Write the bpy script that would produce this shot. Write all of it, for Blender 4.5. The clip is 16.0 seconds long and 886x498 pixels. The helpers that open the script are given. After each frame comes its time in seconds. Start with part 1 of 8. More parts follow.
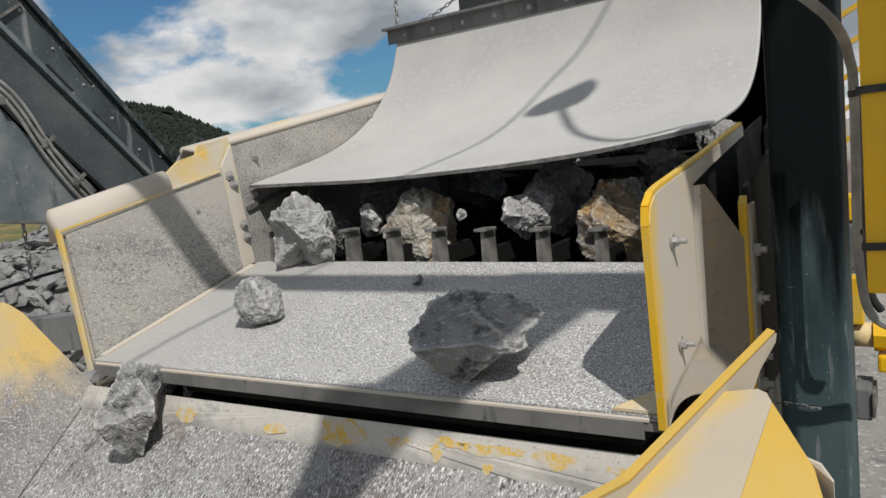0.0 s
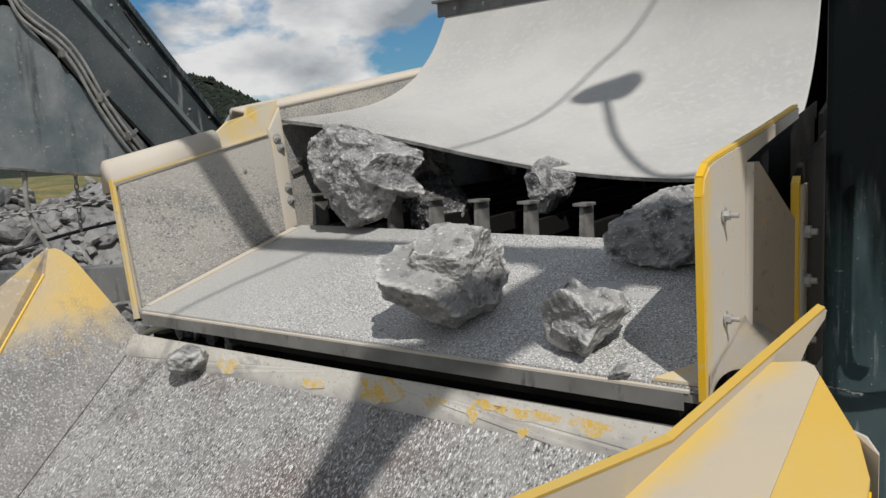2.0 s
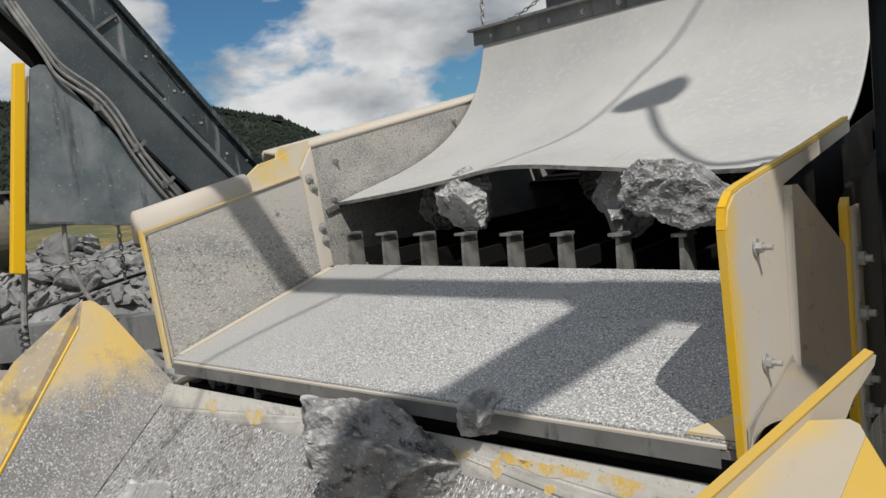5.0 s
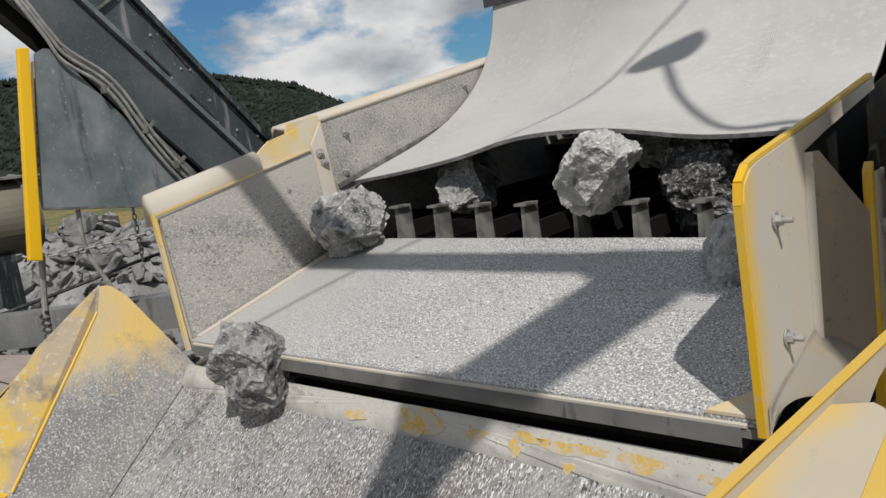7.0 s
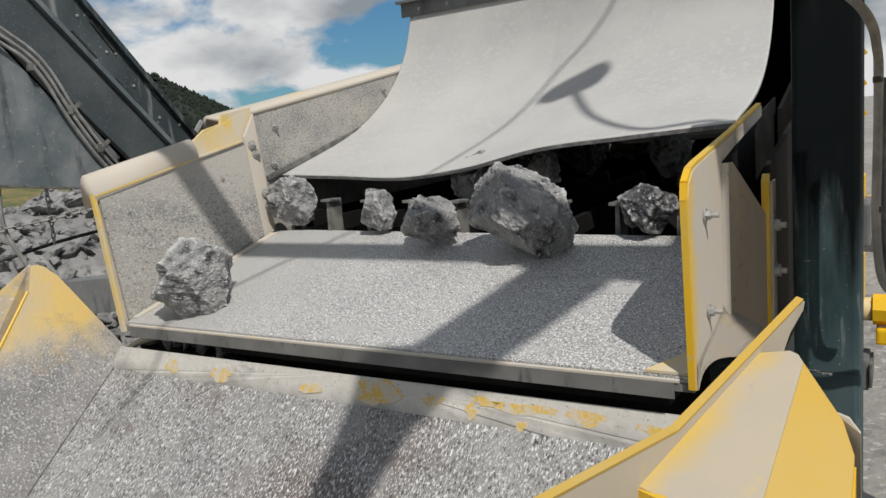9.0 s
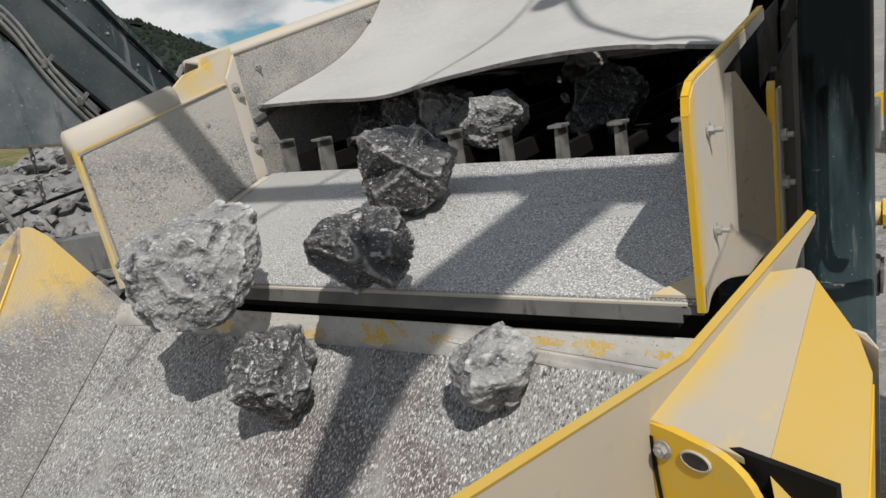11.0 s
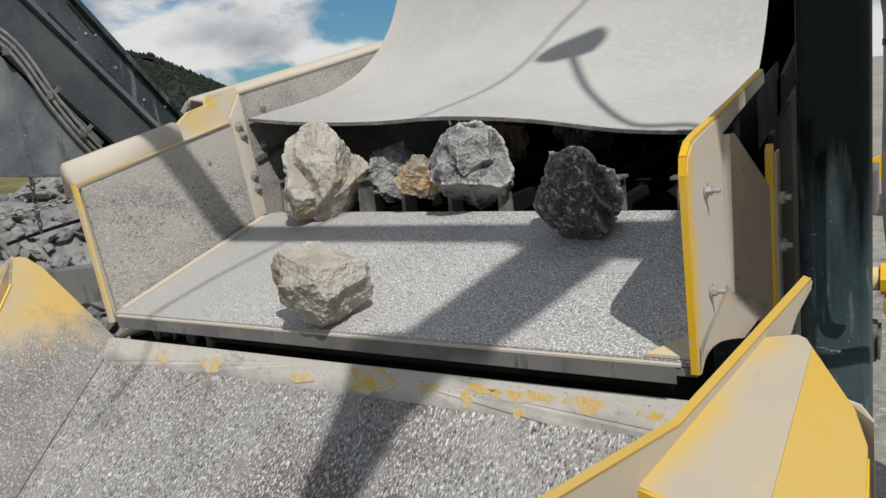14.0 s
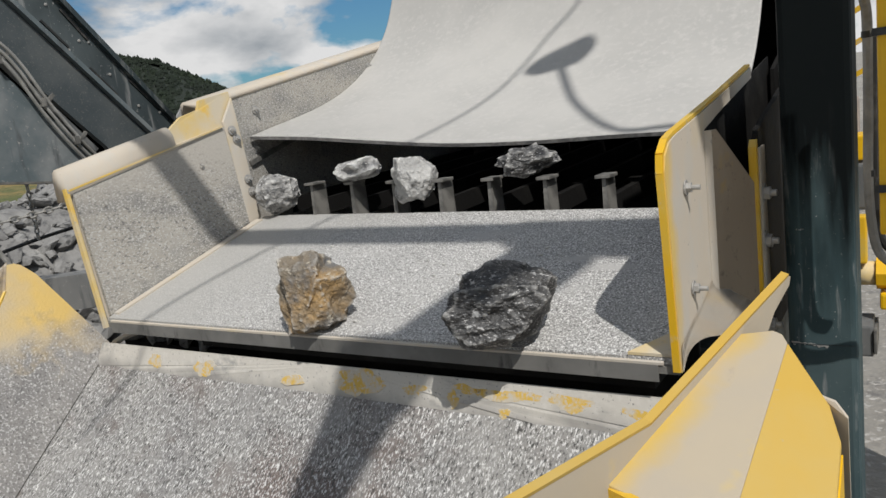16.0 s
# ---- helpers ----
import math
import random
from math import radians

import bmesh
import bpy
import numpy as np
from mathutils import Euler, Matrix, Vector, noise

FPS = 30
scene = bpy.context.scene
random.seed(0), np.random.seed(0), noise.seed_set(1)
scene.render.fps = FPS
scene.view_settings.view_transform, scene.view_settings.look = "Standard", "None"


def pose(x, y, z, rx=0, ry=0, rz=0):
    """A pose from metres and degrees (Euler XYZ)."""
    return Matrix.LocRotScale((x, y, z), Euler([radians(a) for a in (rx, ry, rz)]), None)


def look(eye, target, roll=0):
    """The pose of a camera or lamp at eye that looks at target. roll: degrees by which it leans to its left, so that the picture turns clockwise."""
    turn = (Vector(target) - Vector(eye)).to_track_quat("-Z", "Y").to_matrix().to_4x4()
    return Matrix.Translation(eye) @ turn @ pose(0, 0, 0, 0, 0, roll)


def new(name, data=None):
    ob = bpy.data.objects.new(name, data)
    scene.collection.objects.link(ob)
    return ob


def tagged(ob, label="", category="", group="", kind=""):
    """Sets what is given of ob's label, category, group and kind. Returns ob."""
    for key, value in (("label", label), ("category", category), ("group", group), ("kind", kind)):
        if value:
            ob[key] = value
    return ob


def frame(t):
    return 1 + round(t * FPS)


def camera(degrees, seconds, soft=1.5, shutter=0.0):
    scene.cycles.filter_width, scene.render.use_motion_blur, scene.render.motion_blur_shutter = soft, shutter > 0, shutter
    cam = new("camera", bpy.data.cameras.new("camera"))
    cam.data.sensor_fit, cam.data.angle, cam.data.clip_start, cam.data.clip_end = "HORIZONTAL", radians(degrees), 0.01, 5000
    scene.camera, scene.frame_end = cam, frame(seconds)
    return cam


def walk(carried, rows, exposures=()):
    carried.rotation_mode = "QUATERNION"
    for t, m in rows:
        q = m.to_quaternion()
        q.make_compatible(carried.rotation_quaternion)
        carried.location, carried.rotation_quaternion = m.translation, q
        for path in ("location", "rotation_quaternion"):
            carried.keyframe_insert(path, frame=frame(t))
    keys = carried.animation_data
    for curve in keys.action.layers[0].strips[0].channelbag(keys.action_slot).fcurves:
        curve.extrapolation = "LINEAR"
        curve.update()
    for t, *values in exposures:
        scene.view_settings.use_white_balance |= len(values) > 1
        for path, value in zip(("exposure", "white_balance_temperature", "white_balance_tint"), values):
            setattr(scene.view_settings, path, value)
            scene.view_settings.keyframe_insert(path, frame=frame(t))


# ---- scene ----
cam = camera(62.17, 16.0)
PATH = [
    (0.0, 2.1945, -1.2856, 0.5052, 32.4315, -6.8676, 6.0361),
    (0.5, 2.1818, -1.3002, 0.5162, 33.9076, -5.8293, 5.8633),
    (1.0, 2.1776, -1.3005, 0.5160, 34.4799, -5.7774, 5.9533),
    (1.5, 2.1801, -1.2999, 0.5143, 34.5475, -5.9728, 6.0187),
    (2.0, 2.1749, -1.3248, 0.4686, 35.2221, -8.0057, 3.2554),
    (2.5, 2.1865, -1.2945, 0.4634, 34.3967, -9.4403, 3.9723),
    (3.0, 2.1857, -1.3097, 0.4724, 33.9653, -8.3217, 4.3909),
    (3.5, 2.1934, -1.2956, 0.4753, 34.6156, -8.0224, 4.5112),
    (4.0, 2.2106, -1.2852, 0.4878, 34.0366, -7.3618, 5.4196),
    (4.5, 2.2027, -1.2527, 0.4835, 35.1667, -7.3077, 6.0108),
    (4.7, 2.2083, -1.2078, 0.4830, 39.7226, -5.6433, 5.8700),
    (6.8, 2.2150, -1.1095, 0.5124, 41.3360, -8.2743, 8.0929),
    (7.0, 2.2078, -1.1297, 0.5155, 41.5857, -8.4440, 8.4050),
    (7.5, 2.1678, -1.1952, 0.5147, 40.3541, -8.5365, 7.4725),
    (8.0, 2.1399, -1.2989, 0.5385, 43.6356, -7.4534, 6.3606),
    (8.5, 2.1555, -1.3638, 0.5161, 34.8094, -7.3395, 5.6207),
    (9.0, 2.1397, -1.4221, 0.5191, 31.5253, -9.0276, 4.9568),
    (9.2, 2.1341, -1.4153, 0.5235, 31.2181, -10.6885, 5.0780),
    (11.3, 2.1235, -1.3527, 0.5159, 31.0365, -14.5178, 8.9959),
    (11.5, 2.1226, -1.3449, 0.5135, 30.9474, -14.5102, 8.4476),
    (12.0, 2.1240, -1.3360, 0.5107, 30.6624, -14.1139, 7.6194),
    (12.5, 2.1219, -1.3404, 0.5200, 30.9157, -12.8041, 6.8102),
    (13.0, 2.1236, -1.3481, 0.5210, 30.7748, -10.6796, 6.6522),
    (13.5, 2.1236, -1.3376, 0.5197, 30.5269, -11.3091, 6.4985),
    (14.0, 2.1263, -1.3444, 0.5253, 31.4744, -11.0830, 6.4698),
    (14.5, 2.1252, -1.3364, 0.5167, 31.1831, -11.8366, 5.9965),
    (15.0, 2.1364, -1.3270, 0.5213, 31.8779, -11.0685, 6.6089),
    (15.5, 2.1453, -1.3336, 0.5282, 33.0798, -10.5113, 6.3400),
    (16.0, 2.1715, -1.3159, 0.5198, 31.9238, -11.0034, 7.4379),
]
walk(cam, [(t, pose(x, y, z, 90 + pitch, roll, yaw)) for t, x, y, z, yaw, pitch, roll in PATH])

# ---- light ----
SUN = Vector((0.473, -0.41, 0.78)).normalized()
sun = new("sun", bpy.data.lights.new("sun", "SUN"))
sun.data.energy, sun.data.angle, sun.data.color = 3.65, radians(0.6), (1.0, 0.972, 0.93)
sun.matrix_world = look(SUN * 30, (0, 0, 0))

world = bpy.data.worlds.new("sky")
scene.world = world
world.use_nodes = True
wn, wl = world.node_tree.nodes, world.node_tree.links
wn.clear()


def wnode(kind, **props):
    n = wn.new(kind)
    for k, v in props.items():
        n.inputs[k.replace("_", " ")].default_value = v
    return n


sky = wn.new("ShaderNodeTexSky")
sky.sky_type, sky.sun_disc = "NISHITA", False
sky.sun_elevation, sky.sun_rotation = math.asin(SUN.z), math.atan2(SUN.x, SUN.y)
sky.air_density, sky.dust_density, sky.ozone_density = 1.1, 0.6, 2.5
coord = wn.new("ShaderNodeTexCoord")
warp = wn.new("ShaderNodeMapping")
warp.inputs["Scale"].default_value = (1.0, 1.0, 2.1)
warp.inputs["Location"].default_value = (0.52, 0.90, 0.16)
warp.inputs["Rotation"].default_value = (0, 0, radians(12))
puff = wnode("ShaderNodeTexNoise", Scale=3.8, Detail=12.0, Roughness=0.52, Distortion=0.15)
shade = wnode("ShaderNodeTexNoise", Scale=5.5, Detail=6.0, Roughness=0.5)
cover = wn.new("ShaderNodeValToRGB")
cover.color_ramp.elements[0].position, cover.color_ramp.elements[1].position = 0.435, 0.495
tone = wn.new("ShaderNodeValToRGB")
tone.color_ramp.elements[0].position, tone.color_ramp.elements[1].position = 0.38, 0.62
tone.color_ramp.elements[0].color = (6.4, 7.2, 8.0, 1)
tone.color_ramp.elements[1].color = (18.0, 18.0, 18.0, 1)
blue = wn.new("ShaderNodeMixRGB")
blue.blend_type = "MULTIPLY"
blue.inputs[0].default_value, blue.inputs[2].default_value = 1.0, (0.74, 1.26, 1.60, 1)
mixed = wn.new("ShaderNodeMixRGB")
back = wnode("ShaderNodeBackground", Strength=0.0405)
wout = wn.new("ShaderNodeOutputWorld")
wl.new(coord.outputs["Generated"], warp.inputs["Vector"])
for n in (puff, shade):
    wl.new(warp.outputs["Vector"], n.inputs["Vector"])
wl.new(puff.outputs["Fac"], cover.inputs["Fac"])
wl.new(shade.outputs["Fac"], tone.inputs["Fac"])
wl.new(sky.outputs["Color"], blue.inputs[1])
wl.new(blue.outputs["Color"], mixed.inputs[1])
wl.new(tone.outputs["Color"], mixed.inputs[2])
wl.new(cover.outputs["Color"], mixed.inputs[0])
wl.new(mixed.outputs["Color"], back.inputs["Color"])
wl.new(back.outputs["Background"], wout.inputs["Surface"])
scene.view_settings.exposure = 0.0


# ---- materials ----
def material(name, layers, rough=0.7, metal=0.0, bump=(60.0, 0.3, 0.004), random_tone=0.0, crust=0.0):
    """layers: the base colour, then (colour, noise scale, low, high, stretch) mixed over it one by one."""
    m = bpy.data.materials.new(name)
    m.use_nodes = True
    nt = m.node_tree
    n, l = nt.nodes, nt.links
    bsdf = n["Principled BSDF"]
    bsdf.inputs["Roughness"].default_value, bsdf.inputs["Metallic"].default_value = rough, metal
    tc = n.new("ShaderNodeTexCoord")
    base = n.new("ShaderNodeRGB")
    base.outputs[0].default_value = (*layers[0], 1)
    last = base.outputs[0]
    for k, (colour, scale, low, high, stretch) in enumerate(layers[1:]):
        mp = n.new("ShaderNodeMapping")
        mp.inputs["Scale"].default_value = stretch
        mp.inputs["Location"].default_value = (k * 3.7, k * 1.3, k * 5.1)
        tex = n.new("ShaderNodeTexNoise")
        tex.inputs["Scale"].default_value, tex.inputs["Detail"].default_value = scale, 5.0
        tex.inputs["Roughness"].default_value = 0.6
        ramp = n.new("ShaderNodeMapRange")
        ramp.inputs["From Min"].default_value, ramp.inputs["From Max"].default_value = low, high
        mix = n.new("ShaderNodeMixRGB")
        mix.inputs[2].default_value = (*colour, 1)
        l.new(tc.outputs["Object"], mp.inputs["Vector"])
        l.new(mp.outputs["Vector"], tex.inputs["Vector"])
        l.new(tex.outputs["Fac"], ramp.inputs["Value"])
        l.new(ramp.outputs["Result"], mix.inputs[0])
        l.new(last, mix.inputs[1])
        last = mix.outputs["Color"]
    if crust:
        geo, edge, mix = n.new("ShaderNodeNewGeometry"), n.new("ShaderNodeMapRange"), n.new("ShaderNodeMixRGB")
        edge.inputs["From Min"].default_value, edge.inputs["From Max"].default_value = 0.515, 0.575
        edge.inputs["To Max"].default_value = crust
        mix.inputs[2].default_value = (0.58, 0.57, 0.54, 1)
        l.new(geo.outputs["Pointiness"], edge.inputs["Value"])
        l.new(edge.outputs["Result"], mix.inputs[0])
        l.new(last, mix.inputs[1])
        last = mix.outputs["Color"]
    if random_tone:
        info = n.new("ShaderNodeObjectInfo")
        rng = n.new("ShaderNodeMapRange")
        rng.inputs["To Min"].default_value, rng.inputs["To Max"].default_value = 1 - random_tone, 1 + random_tone
        hsv = n.new("ShaderNodeHueSaturation")
        l.new(info.outputs["Random"], rng.inputs["Value"])
        l.new(rng.outputs["Result"], hsv.inputs["Value"])
        l.new(last, hsv.inputs["Color"])
        last = hsv.outputs["Color"]
    l.new(last, bsdf.inputs["Base Color"])
    if bump:
        tex = n.new("ShaderNodeTexNoise")
        tex.inputs["Scale"].default_value, tex.inputs["Detail"].default_value = bump[0], 8.0
        bp = n.new("ShaderNodeBump")
        bp.inputs["Strength"].default_value, bp.inputs["Distance"].default_value = bump[1], bump[2]
        l.new(tc.outputs["Object"], tex.inputs["Vector"])
        l.new(tex.outputs["Fac"], bp.inputs["Height"])
        l.new(bp.outputs["Normal"], bsdf.inputs["Normal"])
    return m


ONE = (1, 1, 1)
YEL = (0.72, 0.42, 0.012)
worn_plate = material("worn_speckled_steel", [(0.285, 0.278, 0.266), ((0.365, 0.356, 0.34), 3.0, 0.35, 0.65, ONE),
                      ((0.72, 0.71, 0.69), 240.0, 0.51, 0.58, (1, 0.7, 1)), ((0.075, 0.074, 0.072), 200.0, 0.56, 0.63, ONE), ((0.40, 0.39, 0.375), 12.0, 0.58, 0.72, (0.4, 1, 1))], 0.55, 0.0, (150.0, 0.5, 0.003))
chute_steel = material("dusty_chute_steel", [(0.195, 0.19, 0.185), ((0.28, 0.272, 0.255), 4.0, 0.35, 0.65, ONE),
                       ((0.14, 0.11, 0.098), 3.2, 0.50, 0.66, (0.6, 1, 1)), ((0.64, 0.63, 0.615), 270.0, 0.53, 0.60, (1, 0.38, 0.38)),
                       ((0.055, 0.053, 0.05), 190.0, 0.53, 0.62, (1, 0.42, 0.42)), ((0.135, 0.105, 0.092), 9.0, 0.58, 0.80, (0.7, 1, 1)),
                       ((0.31, 0.30, 0.285), 7.0, 0.50, 0.82, (1.4, 0.5, 0.5)), ((0.72, 0.71, 0.69), 130.0, 0.63, 0.67, (1, 0.3, 0.3))], 0.62, 0.0, (130.0, 0.5, 0.003))
wall_liner = material("scuffed_wall_liner", [(0.36, 0.335, 0.295), ((0.23, 0.223, 0.21), 5.0, 0.44, 0.66, (1, 1, 2)),
                      ((0.50, 0.49, 0.465), 200.0, 0.53, 0.60, (1, 0.6, 1)), ((0.15, 0.146, 0.14), 130.0, 0.56, 0.64, (1, 0.5, 1)), ((0.45, 0.435, 0.40), 2.2, 0.54, 0.84, ONE), ((0.40, 0.375, 0.33), 9.0, 0.60, 0.80, ONE)], 0.65, 0.0, (110.0, 0.4, 0.003))
dusty_beige = material("dust_over_paint", [(0.51, 0.45, 0.37), ((0.56, 0.44, 0.22), 3.0, 0.56, 0.72, ONE),
                       ((0.48, 0.45, 0.40), 16.0, 0.45, 0.7, (1, 1, 0.5)), ((0.3, 0.28, 0.25), 70.0, 0.66, 0.74, ONE)], 0.78, 0.0, (60.0, 0.15, 0.002))
yellow = material("yellow_paint", [YEL, ((0.60, 0.43, 0.10), 6.0, 0.45, 0.7, ONE), ((0.5, 0.44, 0.34), 24.0, 0.6, 0.75, ONE)], 0.5, 0.0, (40.0, 0.08, 0.002))
clean_yellow = material("clean_yellow_paint", [(0.80, 0.46, 0.006), ((0.66, 0.42, 0.03), 5.0, 0.5, 0.75, ONE)], 0.4, 0.0, None)
dusty_yellow = material("dusty_yellow_paint", [(0.66, 0.46, 0.12), ((0.56, 0.49, 0.37), 3.2, 0.38, 0.6, ONE),
                        ((0.72, 0.44, 0.03), 7.0, 0.58, 0.7, ONE), ((0.40, 0.36, 0.30), 45.0, 0.64, 0.74, ONE)], 0.65, 0.0, (50.0, 0.12, 0.002))
lip_paint = material("lip_dust_and_paint", [(0.56, 0.53, 0.475), ((0.34, 0.33, 0.31), 17.0, 0.58, 0.68, (0.4, 1, 1)),
                     ((0.60, 0.57, 0.52), 60.0, 0.52, 0.66, ONE), ((0.16, 0.155, 0.15), 120.0, 0.62, 0.70, ONE)], 0.7, 0.0, (70.0, 0.3, 0.003))
rubber = material("dusty_conveyor_rubber", [(0.45, 0.437, 0.412), ((0.395, 0.385, 0.365), 2.5, 0.4, 0.65, ONE),
                  ((0.465, 0.452, 0.427), 40.0, 0.5, 0.7, ONE)], 0.85, 0.0, (180.0, 0.12, 0.001))


def run_on(m):
    """Lets the pattern run on from piece to piece, by adding each piece's place."""
    n, l = m.node_tree.nodes, m.node_tree.links
    info = n.new("ShaderNodeObjectInfo")
    for q in [q for q in n if q.bl_idname == "ShaderNodeTexCoord"]:
        add = n.new("ShaderNodeVectorMath")
        ends = [k.to_socket for k in q.outputs["Object"].links]
        l.new(q.outputs["Object"], add.inputs[0])
        l.new(info.outputs["Location"], add.inputs[1])
        for e in ends:
            l.new(add.outputs[0], e)


run_on(rubber)
rubber_edge = material("cut_rubber_edge", [(0.16, 0.155, 0.15), ((0.30, 0.29, 0.275), 30.0, 0.45, 0.65, ONE)], 0.9, 0.0, (120.0, 0.5, 0.003))
streak_steel = material("streaked_black_plate", [(0.026, 0.036, 0.039), ((0.075, 0.092, 0.096), 2.5, 0.42, 0.66, (1, 1, 0.5)), ((0.23, 0.235, 0.23), 22.0, 0.55, 0.68, (1, 1, 0.1)), ((0.28, 0.275, 0.265), 70.0, 0.64, 0.72, ONE)], 0.6, 0.0, (60.0, 0.15, 0.002))
dark_steel = material("dark_painted_steel", [(0.007, 0.010, 0.011), ((0.035, 0.052, 0.058), 2.0, 0.40, 0.66, (1, 1, 0.7)),
                      ((0.14, 0.145, 0.14), 30.0, 0.54, 0.70, (1, 1, 0.1)), ((0.24, 0.235, 0.225), 110.0, 0.64, 0.72, (1, 1, 0.5))], 0.5, 0.0, (50.0, 0.1, 0.002))
grey_steel = material("dusty_dark_plate", [(0.085, 0.09, 0.092), ((0.20, 0.198, 0.19), 2.2, 0.38, 0.65, (1, 1, 0.5)),
                      ((0.035, 0.039, 0.041), 14.0, 0.54, 0.70, (1, 1, 0.15)), ((0.26, 0.25, 0.24), 60.0, 0.62, 0.72, ONE)], 0.6, 0.0, (60.0, 0.15, 0.002))
gusset_steel = material("dust_blown_plate", [(0.10, 0.124, 0.132), ((0.25, 0.258, 0.255), 2.6, 0.44, 0.66, ONE), ((0.06, 0.066, 0.069), 16.0, 0.56, 0.70, (1, 1, 0.15)), ((0.32, 0.31, 0.295), 70.0, 0.62, 0.72, ONE)], 0.65, 0.0, (60.0, 0.15, 0.002))
channel_steel = material("dark_channel_paint", [(0.048, 0.060, 0.065), ((0.10, 0.108, 0.108), 3.0, 0.42, 0.68, ONE), ((0.14, 0.138, 0.132), 120.0, 0.58, 0.70, ONE)], 0.65, 0.0, (60.0, 0.1, 0.002))
# Near-black that stands for shade in hollows; also used for a seam and streak
shade_mark_black = material("black_for_shade_and_marks", [(0.010, 0.0095, 0.009), ((0.020, 0.019, 0.017), 8.0, 0.5, 0.7, ONE)], 0.8, 0.0, (60.0, 0.3, 0.004))
shade_mark_black.node_tree.nodes["Principled BSDF"].inputs["Specular IOR Level"].default_value = 0.12
bar_steel = material("dusty_bar_steel", [(0.09, 0.087, 0.08), ((0.20, 0.192, 0.175), 14.0, 0.42, 0.62, ONE)], 0.65, 0.0, (90.0, 0.3, 0.002))
bolt_steel = material("zinc_bolt", [(0.42, 0.41, 0.39), ((0.25, 0.24, 0.23), 60.0, 0.5, 0.7, ONE)], 0.5, 0.4, None)
chain_steel = material("galvanised_chain", [(0.32, 0.32, 0.31)], 0.5, 0.6, None)
hose_grey = material("dusty_hose", [(0.22, 0.215, 0.20), ((0.34, 0.33, 0.31), 18.0, 0.45, 0.65, ONE)], 0.75, 0.0, None)
hose_black = material("black_hose", [(0.018, 0.018, 0.018), ((0.07, 0.066, 0.06), 30.0, 0.5, 0.7, ONE)], 0.5, 0.0, None)
stone_g = material("grey_limestone", [(0.20, 0.197, 0.192), ((0.32, 0.313, 0.302), 7.0, 0.42, 0.66, ONE), ((0.05, 0.05, 0.052), 18.0, 0.52, 0.64, ONE),
                   ((0.56, 0.55, 0.53), 110.0, 0.60, 0.66, (1, 1, 2.0))], 0.72, 0.0, (30.0, 1.0, 0.02), 0.18, 0.7)
stone_l = material("pale_limestone", [(0.27, 0.265, 0.255), ((0.40, 0.392, 0.375), 8.0, 0.42, 0.64, ONE), ((0.10, 0.10, 0.10), 17.0, 0.55, 0.68, ONE),
                   ((0.62, 0.61, 0.58), 70.0, 0.60, 0.68, ONE)], 0.74, 0.0, (30.0, 1.0, 0.02), 0.12, 0.7)
stone_d = material("dark_limestone", [(0.042, 0.041, 0.041), ((0.085, 0.083, 0.081), 6.0, 0.44, 0.68, ONE), ((0.018, 0.018, 0.019), 12.0, 0.52, 0.66, ONE),
                   ((0.46, 0.455, 0.445), 36.0, 0.595, 0.66, (1, 1, 1.8)), ((0.50, 0.49, 0.48), 130.0, 0.60, 0.66, (1, 1, 2.2))], 0.46, 0.0, (30.0, 1.0, 0.02), 0.15, 0.5)
stone_t = material("tan_limestone", [(0.32, 0.29, 0.24), ((0.46, 0.43, 0.37), 8.0, 0.42, 0.64, ONE), ((0.36, 0.24, 0.11), 6.0, 0.53, 0.68, ONE),
                   ((0.22, 0.21, 0.20), 26.0, 0.60, 0.70, ONE)], 0.75, 0.0, (38.0, 1.0, 0.014), 0.1, 0.5)
stone_b = material("rusty_limestone", [(0.20, 0.165, 0.12), ((0.36, 0.23, 0.095), 5.0, 0.48, 0.64, ONE), ((0.14, 0.14, 0.14), 8.0, 0.5, 0.64, ONE),
                   ((0.52, 0.47, 0.38), 42.0, 0.60, 0.70, ONE)], 0.68, 0.0, (38.0, 1.0, 0.014), 0.1, 0.5)
stone_r = material("rubble_stone", [(0.15, 0.147, 0.142), ((0.24, 0.235, 0.225), 5.0, 0.42, 0.66, ONE), ((0.06, 0.06, 0.06), 14.0, 0.53, 0.66, ONE)], 0.8, 0.0, (30.0, 0.8, 0.01), 0.3)
gravel = material("quarry_ground", [(0.24, 0.225, 0.20), ((0.33, 0.31, 0.27), 0.15, 0.4, 0.6, ONE), ((0.12, 0.115, 0.11), 3.0, 0.52, 0.7, ONE),
                  ((0.42, 0.40, 0.37), 14.0, 0.56, 0.66, ONE)], 0.9, 0.0, (6.0, 0.8, 0.08))
grass = material("dry_grass", [(0.10, 0.11, 0.035), ((0.24, 0.17, 0.06), 0.3, 0.45, 0.6, ONE), ((0.05, 0.07, 0.02), 2.0, 0.5, 0.65, ONE)], 0.9, 0.0, (4.0, 1.0, 0.1))
forest = material("dark_forest", [(0.005, 0.011, 0.005), ((0.010, 0.019, 0.007), 0.03, 0.4, 0.65, ONE), ((0.004, 0.008, 0.004), 0.3, 0.5, 0.7, ONE)], 0.9, 0.0, (0.3, 1.0, 2.0))
leaf = material("tree_foliage", [(0.05, 0.075, 0.03), ((0.09, 0.11, 0.05), 2.0, 0.4, 0.65, ONE)], 0.8, 0.0, None)
bark = material("bark", [(0.10, 0.08, 0.06)], 0.9, 0.0, None)
tank_paint = material("dusty_olive_tank", [(0.115, 0.10, 0.072), ((0.19, 0.17, 0.13), 2.0, 0.4, 0.65, ONE)], 0.7, 0.0, (20.0, 0.1, 0.004))
